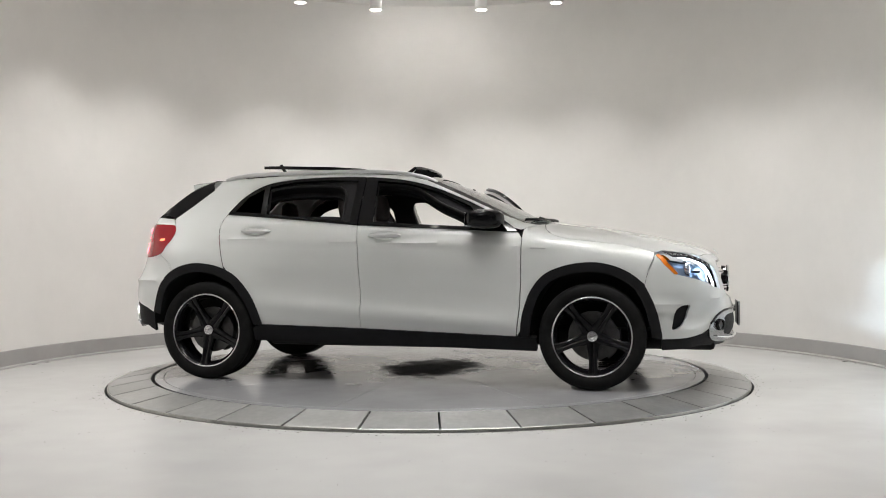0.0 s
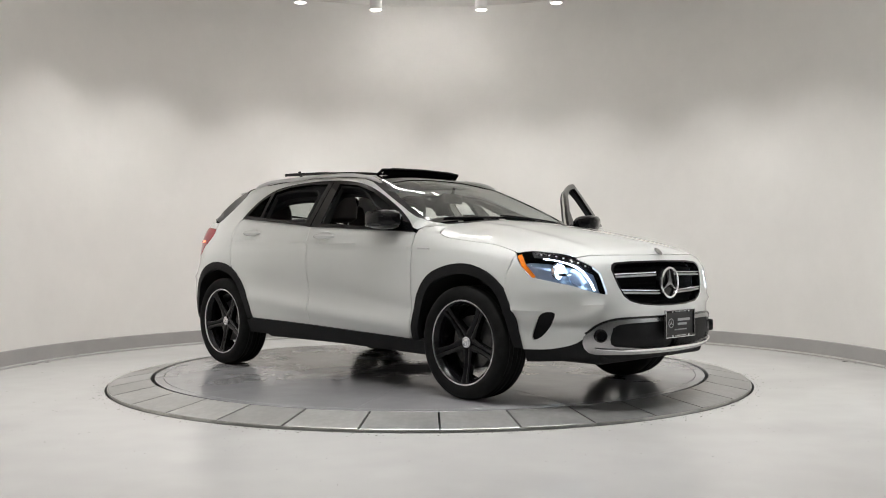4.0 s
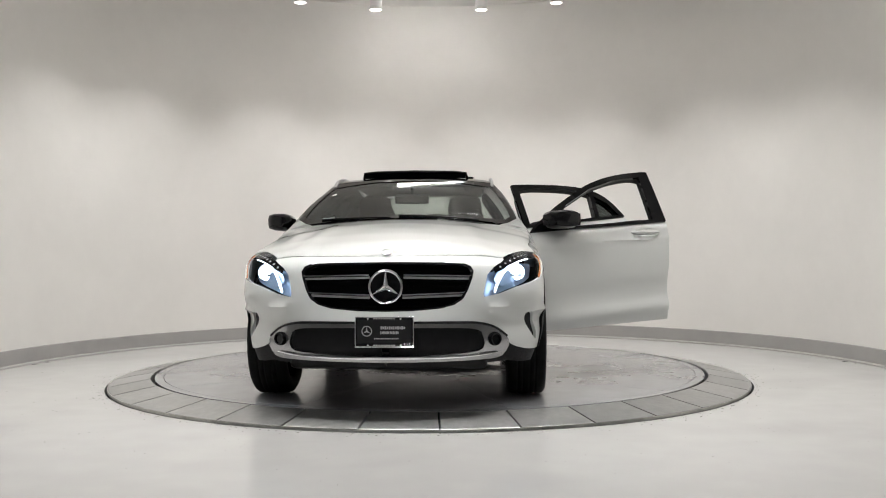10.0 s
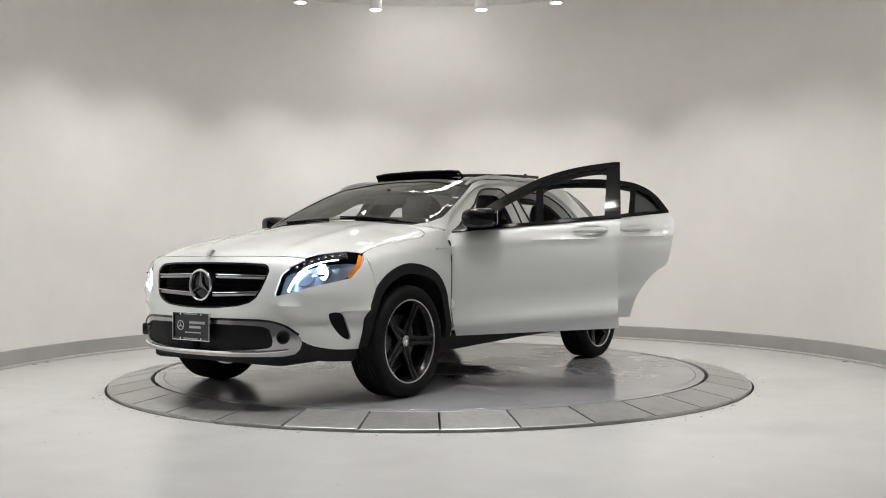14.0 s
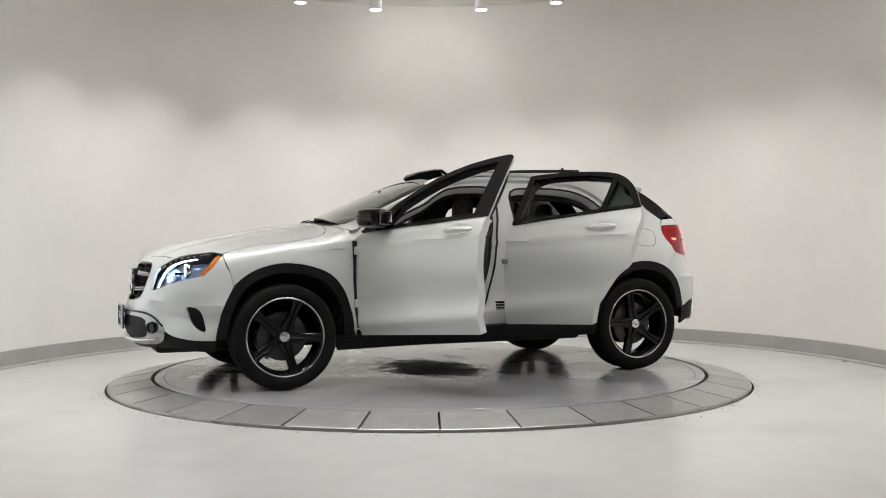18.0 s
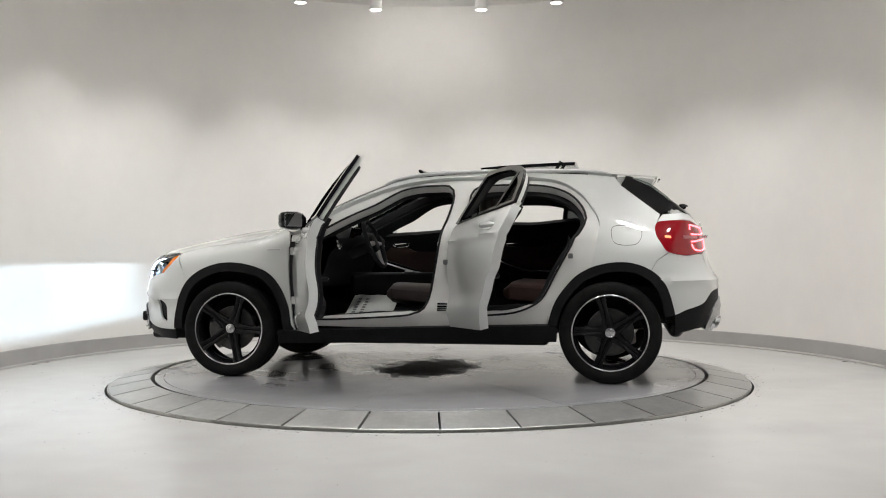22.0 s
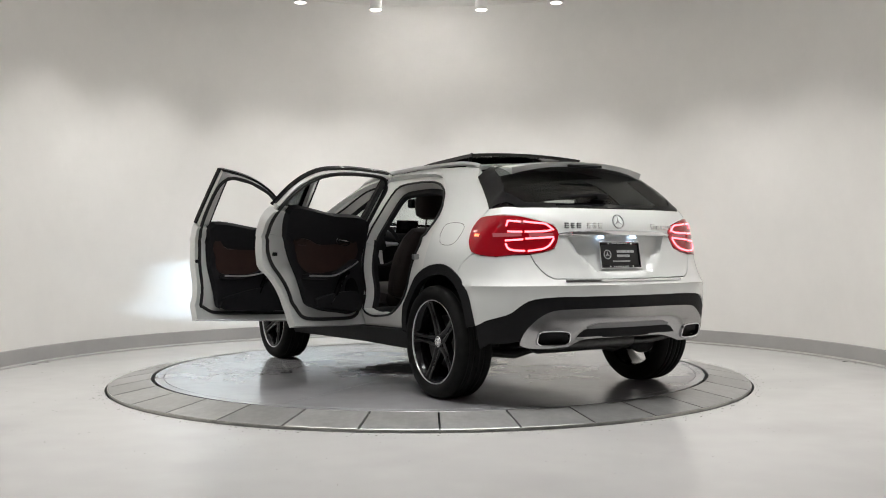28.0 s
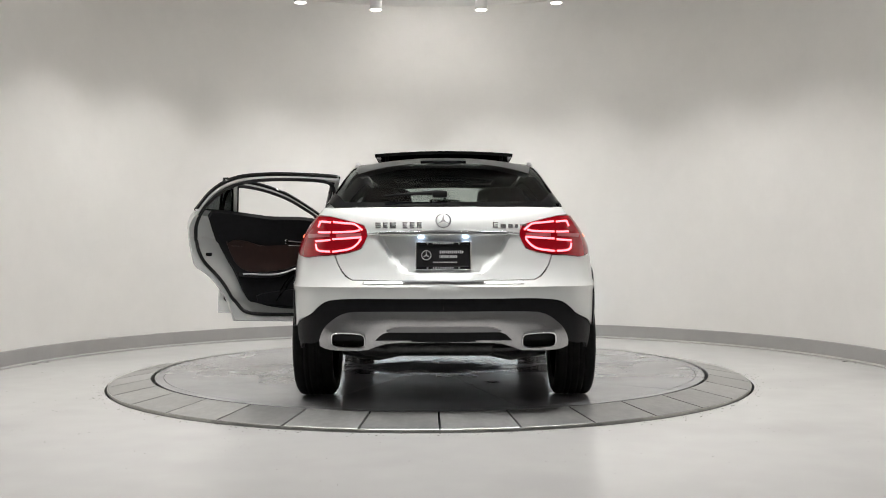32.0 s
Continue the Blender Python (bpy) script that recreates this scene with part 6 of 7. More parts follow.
def door(name, mir, front_door, angle, label, lift=0.0, shift=(0, 0, 0)):
    s = -1 if mir else 1
    H = (H_F if front_door else H_R).copy()
    H.y *= s
    low, win, hole = (F_LOW, F_WIN, F_HOLE) if front_door else (R_LOW, R_WIN, R_HOLE)
    if not mir:
        # the frame's upper edge, tucked under the roof when shut
        win = [(x, z + (0.040 if front_door else 0.022) * min(1, max(0, (z - 1.12) / 0.2))) for x, z in win]
        if front_door:
            low = [(x - 0.006 if x > 0.7 else x, z) for x, z in low]
        k = 0.026 if front_door else 0.012
        hole = [(x, z + k * min(1, max(0, (z - 1.12) / 0.2))) for x, z in hole]
    base = Matrix.Translation(-H)

    def put(nm, bm, material, parent=None, lab="", angle_s=35, smooth=True):
        bmesh.ops.transform(bm, matrix=base, verts=bm.verts)
        ob = part(nm, bm, material, parent or car, lab, smooth, angle_s)
        return ob

    bm = bmesh.new()
    skin(bm, [side(low)], LEFT, 0.025, thick=0.055, mirror=mir, fn=flank, shape=door_press)
    d = put(name, bm, [M_PAINT], None, label)
    d.matrix_basis = Matrix.Translation(CAR_OFF + H + Vector(shift)) @ Matrix.Rotation(radians(angle), 4, "Z") @ Matrix.Rotation(radians(lift), 4, "Y")
    bm = bmesh.new()
    skin(bm, [side(win), side(hole)] + ([] if front_door else [side(R_QUART)]), LEFT, 0.03, off=0.001, thick=0.022, mirror=mir, fn=flank)
    put("window_frame", bm, M_GLOSSBLK, d, "gloss black window frame")
    inner_win = grow(win, -0.014)
    bm = bmesh.new()
    skin(bm, [side(inner_win), side(grow(hole, 0.0125))] + ([] if front_door else [side(grow(R_QUART, 0.005))]), LEFT, 0.03, off=-0.023, thick=0.026, mirror=mir, fn=flank)
    put("inner_frame", bm, M_TRIM if mir else M_JAMB, d, "" if mir else "white inner window frame")
    bm = bmesh.new()
    skin(bm, [side(grow(hole, 0.013)), side(grow(hole, 0.001))], LEFT, 0.03, off=-0.021, thick=0.032, mirror=mir, fn=flank)
    put("window_seal", bm, M_SEAL, d)
    if not front_door:
        bm = bmesh.new()
        skin(bm, [side(grow(R_QUART, 0.006))], LEFT, 0.05, off=-0.010, thick=0.004, mirror=mir, fn=flank)
        put("quarter_glass", bm, M_TINT, d, "small fixed tinted pane")
        bm = bmesh.new()
        skin(bm, [side([(-0.956, 1.158), (-0.988, 1.162), (-1.012, 1.372), (-0.968, 1.384)])], LEFT, 0.03, off=0.003, thick=0.012, mirror=mir, fn=flank)
        put("window_divider", bm, M_GLOSSBLK, d)
    # inner trim
    if front_door:
        trim = [(0.825, 0.45), (0.850, 0.70), (0.845, 0.96), (0.72, 1.058), (0.3, 1.094), (-0.13, 1.120), (-0.140, 1.0), (-0.115, 0.80), (-0.075, 0.60), (0.0, 0.47), (0.12, 0.43), (0.5, 0.42)]
        insert = [(0.62, 0.90), (0.60, 0.78), (0.30, 0.71), (-0.02, 0.705), (-0.07, 0.84), (-0.08, 0.945), (0.25, 0.955)]
        arm = [(0.62, 0.80), (0.46, 0.735), (0.20, 0.665), (-0.03, 0.66), (-0.03, 0.69), (0.20, 0.695), (0.44, 0.775), (0.60, 0.83)]
        hx, hz, px = 0.46, 0.955, [(0.55, 0.60), (0.0, 0.56), (0.04, 0.49), (0.50, 0.47)]
    else:
        trim = [(-0.32, 0.47), (-0.315, 0.75), (-0.31, 1.128), (-0.75, 1.172), (-1.13, 1.200), (-1.138, 1.12), (-1.06, 0.95), (-0.95, 0.75), (-0.86, 0.585), (-0.75, 0.50), (-0.55, 0.465)]
        insert = [(-0.385, 0.95), (-0.40, 0.83), (-0.62, 0.745), (-0.88, 0.745), (-0.995, 0.92), (-0.995, 1.005), (-0.70, 0.985)]
        arm = [(-0.40, 0.82), (-0.52, 0.74), (-0.66, 0.69), (-0.90, 0.70), (-0.90, 0.728), (-0.66, 0.722), (-0.54, 0.775), (-0.42, 0.85)]
        hx, hz, px = -0.52, 0.955, [(-0.40, 0.62), (-0.78, 0.60), (-0.70, 0.53), (-0.42, 0.52)]
    bm = bmesh.new()
    skin(bm, [side([tuple(p) for p in smooth_line(trim, 50, True)])], LEFT, 0.04, off=-0.055, thick=0.045, mirror=mir, fn=flank)
    put("door_trim", bm, M_TRIM, d, "black inner door trim")
    bm = bmesh.new()
    skin(bm, [side([tuple(p) for p in smooth_line(insert, 40, True)])], LEFT, 0.04, off=-0.098, thick=0.010, mirror=mir, fn=flank)
    put("door_insert", bm, M_BROWN, d, "dark brown leather insert")
    bm = bmesh.new()
    skin(bm, [side([tuple(p) for p in smooth_line(arm, 36, True)])], LEFT, 0.04, off=-0.098, thick=0.050, mirror=mir, fn=flank)
    put("armrest", bm, M_TRIM, d)
    bm = bmesh.new()
    la = smooth_line(arm[:4], 16)
    P = shoot(np.array([(x, 0.8, z + 0.014) for x, z in la]), LEFT, fn=flank)
    P = (P - normal_at(P, flank) * 0.149) * [1, s, 1]
    tube(bm, [tuple(p) for p in P], 0.006, 8)
    put("armrest_strip", bm, M_SILVER, d, "silver armrest strip")
    bm = bmesh.new()
    p = (shoot(np.array([(hx, 0.8, hz)]), LEFT, fn=flank)[0] - np.array([0, 0.105, 0])) * [1, s, 1]
    lp = smooth_line([(0.07, 0.0), (0.05, 0.025), (-0.03, 0.028), (-0.07, 0.02), (-0.06, -0.015), (0.03, -0.022)], 24, True)
    tube(bm, [(p[0] + a, p[1], p[2] + b) for a, b in np.vstack([lp, lp[:1]])], 0.005, 8, False)
    tube(bm, [(p[0] + 0.05, p[1] - s * 0.004, p[2]), (p[0] - 0.055, p[1] - s * 0.012, p[2] + 0.008)], 0.011, 8)
    put("inner_handle", bm, M_CHROME, d, "chrome inner handle")
    bm = bmesh.new()
    skin(bm, [side([tuple(p) for p in smooth_line(px, 24, True)])], LEFT, 0.05, off=-0.098, thick=0.03, mirror=mir, fn=flank)
    put("door_pocket", bm, M_TRIM, d)
    # grab bar that runs down from the armrest
    bm = bmesh.new()
    g0 = [(hx + 0.06, 0.735), (hx - 0.02, 0.69), (hx - 0.09, 0.62), (hx - 0.13, 0.57)]
    P = shoot(np.array([(x, 0.8, z) for x, z in smooth_line(g0, 10)]), LEFT, fn=flank)
    P = (P - normal_at(P, flank) * 0.118) * [1, s, 1]
    tube(bm, [tuple(q) for q in P], [0.010 + 0.008 * math.sin(math.pi * k / 9) for k in range(10)], 8)
    put("grab_bar", bm, M_GLOSSBLK, d)
    bm = bmesh.new()
    sp = [(0.76, 0.58), (0.76, 0.50), (0.70, 0.46), (0.62, 0.48), (0.61, 0.56), (0.68, 0.61)] if front_door else [(-0.40, 0.68), (-0.36, 0.60), (-0.41, 0.54), (-0.48, 0.56), (-0.50, 0.64), (-0.45, 0.69)]
    skin(bm, [side([tuple(p) for p in smooth_line(sp, 20, True)])], LEFT, 0.03, off=-0.100, thick=0.008, mirror=mir, fn=flank)
    put("door_speaker", bm, M_MESH, d)
    # weather strip round the edge
    bm = bmesh.new()
    if front_door:
        full = [(0.853, 0.338)] + F_LEAD[1:] + [p for p in win if p[1] > 1.13][::-1] + b_cut[::-1]
        full = [p for p in full if not (0.7 < p[0] < 0.85 and p[1] < 1.09 and p[1] > 1.0)]
    else:
        full = b_cut + [(-0.249, 1.2)] + [p for p in win[::-1] if p[1] > 1.25] + line(R_TRAIL, 10)[::-1] + [p for p in ra if p[0] > -1.215][::-1]
    g = inset_line(full, 0.042, 110)
    for _ in range(14):
        g = 0.5 * g + 0.25 * (np.roll(g, 1, 0) + np.roll(g, -1, 0))
    P = shoot(np.array([(x, 0.8, z) for x, z in g]), LEFT, fn=flank)
    P = (P - normal_at(P, flank) * 0.058)
    P = P * [1, s, 1]
    tube(bm, [tuple(q) for q in np.vstack([P, P[:1]])], 0.012, 8, False)
    put("weather_strip", bm, M_SEAL, d)
    # latch on the free edge
    lx, lz = (-0.205, 0.80) if front_door else (-1.135, 0.86)
    p = shoot(np.array([(lx + 0.02, 0.8, lz)]), LEFT, fn=flank)[0] * [1, s, 1]
    bm = bmesh.new()
    box(bm, (lx + 0.002, p[1] - s * 0.034, lz), (0.018, 0.034, 0.030), None, 0.003, 1)
    box(bm, (lx + 0.012, p[1] - s * 0.052, lz + 0.004), (0.044, 0.018, 0.024), None, 0.004, 1)
    put("latch", bm, M_CLAD, d, "black door latch")
    for dz in (0.034, -0.034, 0.105):
        q = shoot(np.array([(lx + 0.02, 0.8, lz + dz)]), LEFT, fn=flank)[0] * [1, s, 1]
        bm = bmesh.new()
        bmesh.ops.create_uvsphere(bm, u_segments=8, v_segments=6, radius=0.007, matrix=Matrix.Translation((lx + 0.006 + (0.0 if front_door else 0.35 * max(dz, -0.05) * -0.4), q[1] - s * 0.030, lz + dz)))
        put("latch_bolt", bm, M_CLAD, d)
    # outer handle
    hx = -0.042 if front_door else -0.992
    hz = 1.003 if front_door else 1.042
    bm = bmesh.new()
    n = 14
    rr = []
    for k in range(n + 1):
        t = k / n * 2 - 1
        x = hx + 0.116 * t
        q = shoot(np.array([(x, 0.8, hz)]), LEFT, fn=flank)[0]
        lift = 0.030 * (1 - abs(t) ** 4) + 0.001
        hh = 0.020 * (1 - 0.35 * t * t) * (1 - 0.6 * abs(t) ** 8)
        rr.append([bm.verts.new((x, s * (q[1] + lift + b), hz + a)) for a, b in ((-hh, -0.012), (-hh * 0.8, 0.0), (0, 0.006), (hh * 0.8, 0.0), (hh, -0.012))])
    for a_, b_ in zip(rr[:-1], rr[1:]):
        for i in range(4):
            bm.faces.new((a_[i], b_[i], b_[i + 1], a_[i + 1]))
        bm.faces.new((a_[4], b_[4], b_[0], a_[0]))
    bm.faces.new(rr[0])
    bm.faces.new(rr[-1])
    bmesh.ops.recalc_face_normals(bm, faces=bm.faces)
    hd = put("door_handle", bm, M_PAINT, d, "white pull handle")
    bm = bmesh.new()
    cup = [tuple(p) for p in smooth_line([(hx + 0.09, hz), (hx + 0.05, hz + 0.028), (hx - 0.05, hz + 0.028), (hx - 0.09, hz), (hx - 0.05, hz - 0.026), (hx + 0.05, hz - 0.026)], 30, True)]
    skin(bm, [side(cup)], LEFT, 0.012, off=0.0022, thick=0.002, mirror=mir, fn=flank, shape=door_press)
    put("handle_cup", bm, M_PAINT, d)
    if front_door:
        # mirror on the door
        bm = bmesh.new()
        secs = []
        for t, w, h, xo in ((0.0, 0.055, 0.030, 0.0), (0.12, 0.085, 0.052, 0.0), (0.35, 0.105, 0.064, 0.0), (0.7, 0.100, 0.062, -0.006), (0.92, 0.080, 0.052, -0.016), (1.0, 0.045, 0.032, -0.022)):
            y = 0.815 + 0.185 * t
            zc = 1.100 + 0.008 * t
            ring_v = []
            for k in range(16):
                a = 2 * math.pi * k / 16
                ca, sa = math.cos(a), math.sin(a)
                ca = math.copysign(abs(ca) ** 0.6, ca)
                sa = math.copysign(abs(sa) ** 0.6, sa)
                ring_v.append(bm.verts.new((0.650 + xo + (w * 1.30 if ca > 0 else w * 1.0) * ca, s * y, zc + h * sa)))
            secs.append(ring_v)
        for a_, b_ in zip(secs[:-1], secs[1:]):
            for k in range(16):
                bm.faces.new((a_[k], a_[(k + 1) % 16], b_[(k + 1) % 16], b_[k]))
        bm.faces.new(secs[0])
        bm.faces.new(secs[-1])
        bmesh.ops.recalc_face_normals(bm, faces=bm.faces)
        put("mirror_housing", bm, M_GLOSSBLK, d, "gloss black wing mirror")
        bm = bmesh.new()
        box(bm, (0.5435, s * 0.905, 1.103), (0.005, 0.118, 0.086), Matrix.Rotation(radians(s * 6), 4, "Z"), 0.0022, 1)
        put("mirror_glass", bm, mat("mirror_glass", (0.75, 0.77, 0.78), 0.02, metal=1.0), d, "mirror glass")
        bm = bmesh.new()
        tube(bm, [(0.70, s * 0.77, 1.035), (0.67, s * 0.80, 1.050), (0.64, s * 0.84, 1.065)], [0.035, 0.030, 0.026], 10)
        put("mirror_foot", bm, M_GLOSSBLK, d)
        bm = bmesh.new()
        box(bm, (0.700, s * 0.93, 1.120), (0.05, 0.13, 0.006), Matrix.Rotation(radians(s * -12), 4, "Z"), 0.002, 1)
        put("mirror_strip", bm, M_CLAD, d)
    return d


door("front_door", False, True, -66.5, "white front door, swung wide open", 1.4, (-0.04, 0.015, 0))
door("rear_door", False, False, -64.5, "white rear door, swung wide open", 1.0, (-0.045, 0.03, 0))
door("front_door", True, True, 0, "white front door, closed, window lowered")
door("rear_door", True, False, 0, "white rear door, closed, window lowered")

# small emblem bars on the fenders and the fuel flap
for s in (-1, 1):
    bm = bmesh.new()
    P = ss([(0.955, 0.920), (1.055, 0.916), (1.055, 0.905), (0.955, 0.909)])
    skin(bm, [P], LEFT, 0.02, off=0.007, thick=0.007, mirror=s < 0)
    cpart("fender_badge", bm, M_SILVER, "thin silver fender strip")
bm = bmesh.new()
fl = [tuple(p) for p in smooth_line([(-1.36, 1.04), (-1.40, 1.065), (-1.50, 1.063), (-1.555, 1.04), (-1.56, 0.985), (-1.52, 0.935), (-1.42, 0.932), (-1.37, 0.96)], 40, True)]
skin(bm, [side(fl), side(grow(fl, -0.0028))], LEFT, 0.02, off=0.0008, thick=0.002)
cpart("fuel_flap_gap", bm, M_SEAL, "thin dark joint of the fuel flap")

# ---- cabin ----
bm = bmesh.new()
box(bm, (-0.25, 0, 0.355), (2.3, 1.50, 0.05), None, 0.01, 1)
cpart("cabin_floor", bm, M_CARPET, "black carpet")
bm = bmesh.new()
sun_in = [(-0.01, 0.36, 1.45), (-0.01, -0.36, 1.45), (-0.34, -0.38, 1.48), (-0.34, 0.38, 1.48)]
skin(bm, [both([(0.15, 0.0, 1.4), (0.15, 0.4, 1.4), (0.10, 0.50, 1.4), (-0.5, 0.53, 1.4), (-1.3, 0.50, 1.4), (-1.35, 0.0, 1.4)]), sun_in], (0, 0, 1), 0.06, off=-0.045, thick=0.012)
cpart("headliner", bm, M_HEADLINER, "dark grey headliner")
# bulkhead between cabin and engine bay
bm = bmesh.new()
box(bm, (0.945, 0, 0.66), (0.03, 1.60, 0.62), None, 0.008, 1)
box(bm, (0.945, 0, 1.00), (0.028, 1.36, 0.10), None, 0.008, 1)
for s in (-1, 1):
    box(bm, (0.89, s * 0.79, 0.66), (0.12, 0.02, 0.56), None, 0.006, 1)
cpart("bulkhead", bm, M_CARPET, "black carpeted bulkhead")
# dashboard
bm = bmesh.new()
DASH = [(0.93, 1.03), (0.80, 1.065), (0.66, 1.06), (0.56, 1.03), (0.525, 0.985), (0.54, 0.93), (0.60, 0.87), (0.62, 0.78), (0.70, 0.66), (0.95, 0.60)]
prof = smooth_line(DASH, 26)
rows = []
for k in range(21):
    y = -0.70 + 1.40 * k / 20
    hoodz = 0.045 * math.exp(-((y - 0.37) / 0.17) ** 4)
    fwd = 0.06 * (abs(y) / 0.7) ** 2
    rows.append([bm.verts.new((x + fwd * (1 if x < 0.8 else 0), y, z + hoodz * max(0, min(1, (z - 0.95) / 0.1)))) for x, z in prof])
for a_, b_ in zip(rows[:-1], rows[1:]):
    for i in range(len(prof) - 1):
        bm.faces.new((a_[i], b_[i], b_[i + 1], a_[i + 1]))
bmesh.ops.recalc_face_normals(bm, faces=bm.faces)
dash = cpart("dashboard", bm, M_TRIM, "black dashboard with brown upper face")
for y in (0.66, 0.06, -0.07, -0.20, -0.64):
    bm = bmesh.new()
    rt = Matrix.Rotation(radians(-80), 4, "Y")
    z = 0.955 if abs(y) > 0.5 else 0.915
    c = Matrix.Translation((0.545 + 0.05 * (abs(y) > 0.5), y, z)) @ rt
    lathe(bm, [(0.030, 0.0), (0.036, 0.014), (0.042, 0.012), (0.044, 0.0)], 24, c)
    for a in (0, 90):
        d_ = Vector((math.cos(radians(a)), math.sin(radians(a)), 0)) * 0.032
        tube(bm, [c @ (d_ + Vector((0, 0, 0.006))), c @ (-d_ + Vector((0, 0, 0.006)))], 0.004, 6)
    part("air_vent", bm, M_CHROME, dash, "round chrome air vent", m=OFFM)
bm = bmesh.new()
box(bm, (0.60, 0.0, 1.095), (0.018, 0.20, 0.12), Matrix.Rotation(radians(-12), 4, "Y"), 0.006, 2)
part("screen", bm, M_GLOSSBLK, dash, "dark standing display", m=OFFM)
bm = bmesh.new()
box(bm, (0.545, 0.37, 1.035), (0.01, 0.28, 0.08), Matrix.Rotation(radians(-14), 4, "Y"), 0.004, 1)
part("instruments", bm, M_GLOSSBLK, dash, m=OFFM)
bm = bmesh.new()
box(bm, (0.575, -0.36, 0.955), (0.02, 0.50, 0.09), Matrix.Rotation(radians(-10), 4, "Y"), 0.008, 2)
part("dash_insert", bm, M_BROWN, dash, m=OFFM)
# steering wheel
MS = Matrix.Translation((0.40, 0.37, 0.955)) @ Matrix.Rotation(radians(-68), 4, "Y")
bm = bmesh.new()
for k in range(1):
    ringp = [MS @ Vector((0.185 * math.cos(2 * math.pi * i / 40), 0.185 * math.sin(2 * math.pi * i / 40), 0)) for i in range(41)]
    tube(bm, ringp, 0.016, 10, False)
wheel = cpart("steering_wheel", bm, M_TRIM, "black leather steering wheel")
bm = bmesh.new()
lathe(bm, [(0.0, 0.02), (0.05, 0.018), (0.068, 0.008), (0.07, -0.03)], 24, MS)
part("wheel_hub", bm, M_TRIM, wheel, m=OFFM)
for a in (90, -90, 180):
    bm = bmesh.new()
    d_ = Vector((math.cos(radians(a)), math.sin(radians(a)), 0))
    tube(bm, [MS @ (d_ * 0.06), MS @ (d_ * 0.12), MS @ (d_ * 0.180)], [0.022, 0.015, 0.013], 8)
    part("wheel_spoke", bm, M_SILVER, wheel, "silver wheel spoke", m=OFFM)
bm = bmesh.new()
tube(bm, [MS @ Vector((0, 0, -0.02)), MS @ Vector((0, 0, -0.20))], 0.045, 12)
cpart("steering_column", bm, M_TRIM)
# centre console
bm = bmesh.new()
box(bm, (0.25, 0, 0.55), (0.85, 0.20, 0.36), None, 0.04, 3)
box(bm, (-0.18, 0, 0.66), (0.34, 0.19, 0.22), None, 0.04, 3)
cpart("centre_console", bm, M_TRIM, "black centre console")
bm = bmesh.new()
lathe(bm, [(0, 0.012), (0.03, 0.012), (0.034, 0.0)], 20, Matrix.Translation((0.22, 0.0, 0.735)))
cpart("control_knob", bm, M_SILVER)


def loft_pad(bm, secs, seg=20, power=0.55):
    """A padded form through cross-sections (centre, half width, half depth, axis-u, axis-v)."""
    rows = []
    for c, w, h, u, v in secs:
        row = []
        for k in range(seg):
            a = 2 * math.pi * k / seg
            ca, sa = math.cos(a), math.sin(a)
            ca = math.copysign(abs(ca) ** power, ca)
            sa = math.copysign(abs(sa) ** power, sa)
            row.append(bm.verts.new(Vector(c) + Vector(u) * w * ca + Vector(v) * h * sa))
        rows.append(row)
    for a_, b_ in zip(rows[:-1], rows[1:]):
        for k in range(seg):
            bm.faces.new((a_[k], a_[(k + 1) % seg], b_[(k + 1) % seg], b_[k]))
    bm.faces.new(rows[0])
    bm.faces.new(rows[-1])
    bmesh.ops.recalc_face_normals(bm, faces=bm.faces)


def front_seat(y):
    U = (0, 1, 0)
    bm = bmesh.new()
    loft_pad(bm, [((0.26, y, 0.585), 0.20, 0.035, U, (0, 0, 1)), ((0.22, y, 0.59), 0.245, 0.075, U, (0, 0, 1)), ((0.0, y, 0.57), 0.255, 0.085, U, (0, 0, 1)),
                  ((-0.22, y, 0.55), 0.255, 0.085, U, (0, 0, 1)), ((-0.28, y, 0.545), 0.20, 0.04, U, (0, 0, 1))], power=0.72)
    st = cpart("front_seat", bm, M_LEATHER, "dark brown leather front seat")
    bm = bmesh.new()
    secs = []
    for t, w, h in ((0.0, 0.19, 0.05), (0.06, 0.245, 0.085), (0.3, 0.255, 0.085), (0.6, 0.245, 0.075), (0.85, 0.20, 0.06), (0.97, 0.15, 0.05), (1.0, 0.10, 0.025)):
        x, z = -0.24 - 0.19 * t, 0.56 + 0.50 * t
        secs.append(((x, y, z), w, h, U, (0.94, 0, 0.33)))
    loft_pad(bm, secs)
    part("backrest", bm, M_LEATHER, st, m=OFFM)
    bm = bmesh.new()
    secs = [((-0.455 - 0.02 * t, y, 1.125 + 0.225 * t), w, h, U, (0.97, 0, 0.2)) for t, w, h in ((0.0, 0.09, 0.025), (0.1, 0.130, 0.055), (0.5, 0.142, 0.065), (0.88, 0.125, 0.055), (1.0, 0.08, 0.025))]
    loft_pad(bm, secs, power=0.7)
    part("headrest", bm, M_LEATHER, st, m=OFFM)
    for dy in (-0.05, 0.05):
        bm = bmesh.new()
        tube(bm, [(-0.43, y + dy, 1.02), (-0.46, y + dy, 1.16)], 0.007, 8)
        part("headrest_post", bm, M_CHROME, st, m=OFFM)
    bm = bmesh.new()
    box(bm, (-0.02, y, 0.43), (0.46, 0.40, 0.13), None, 0.03, 2)
    part("seat_base", bm, M_TRIM, st, m=OFFM)


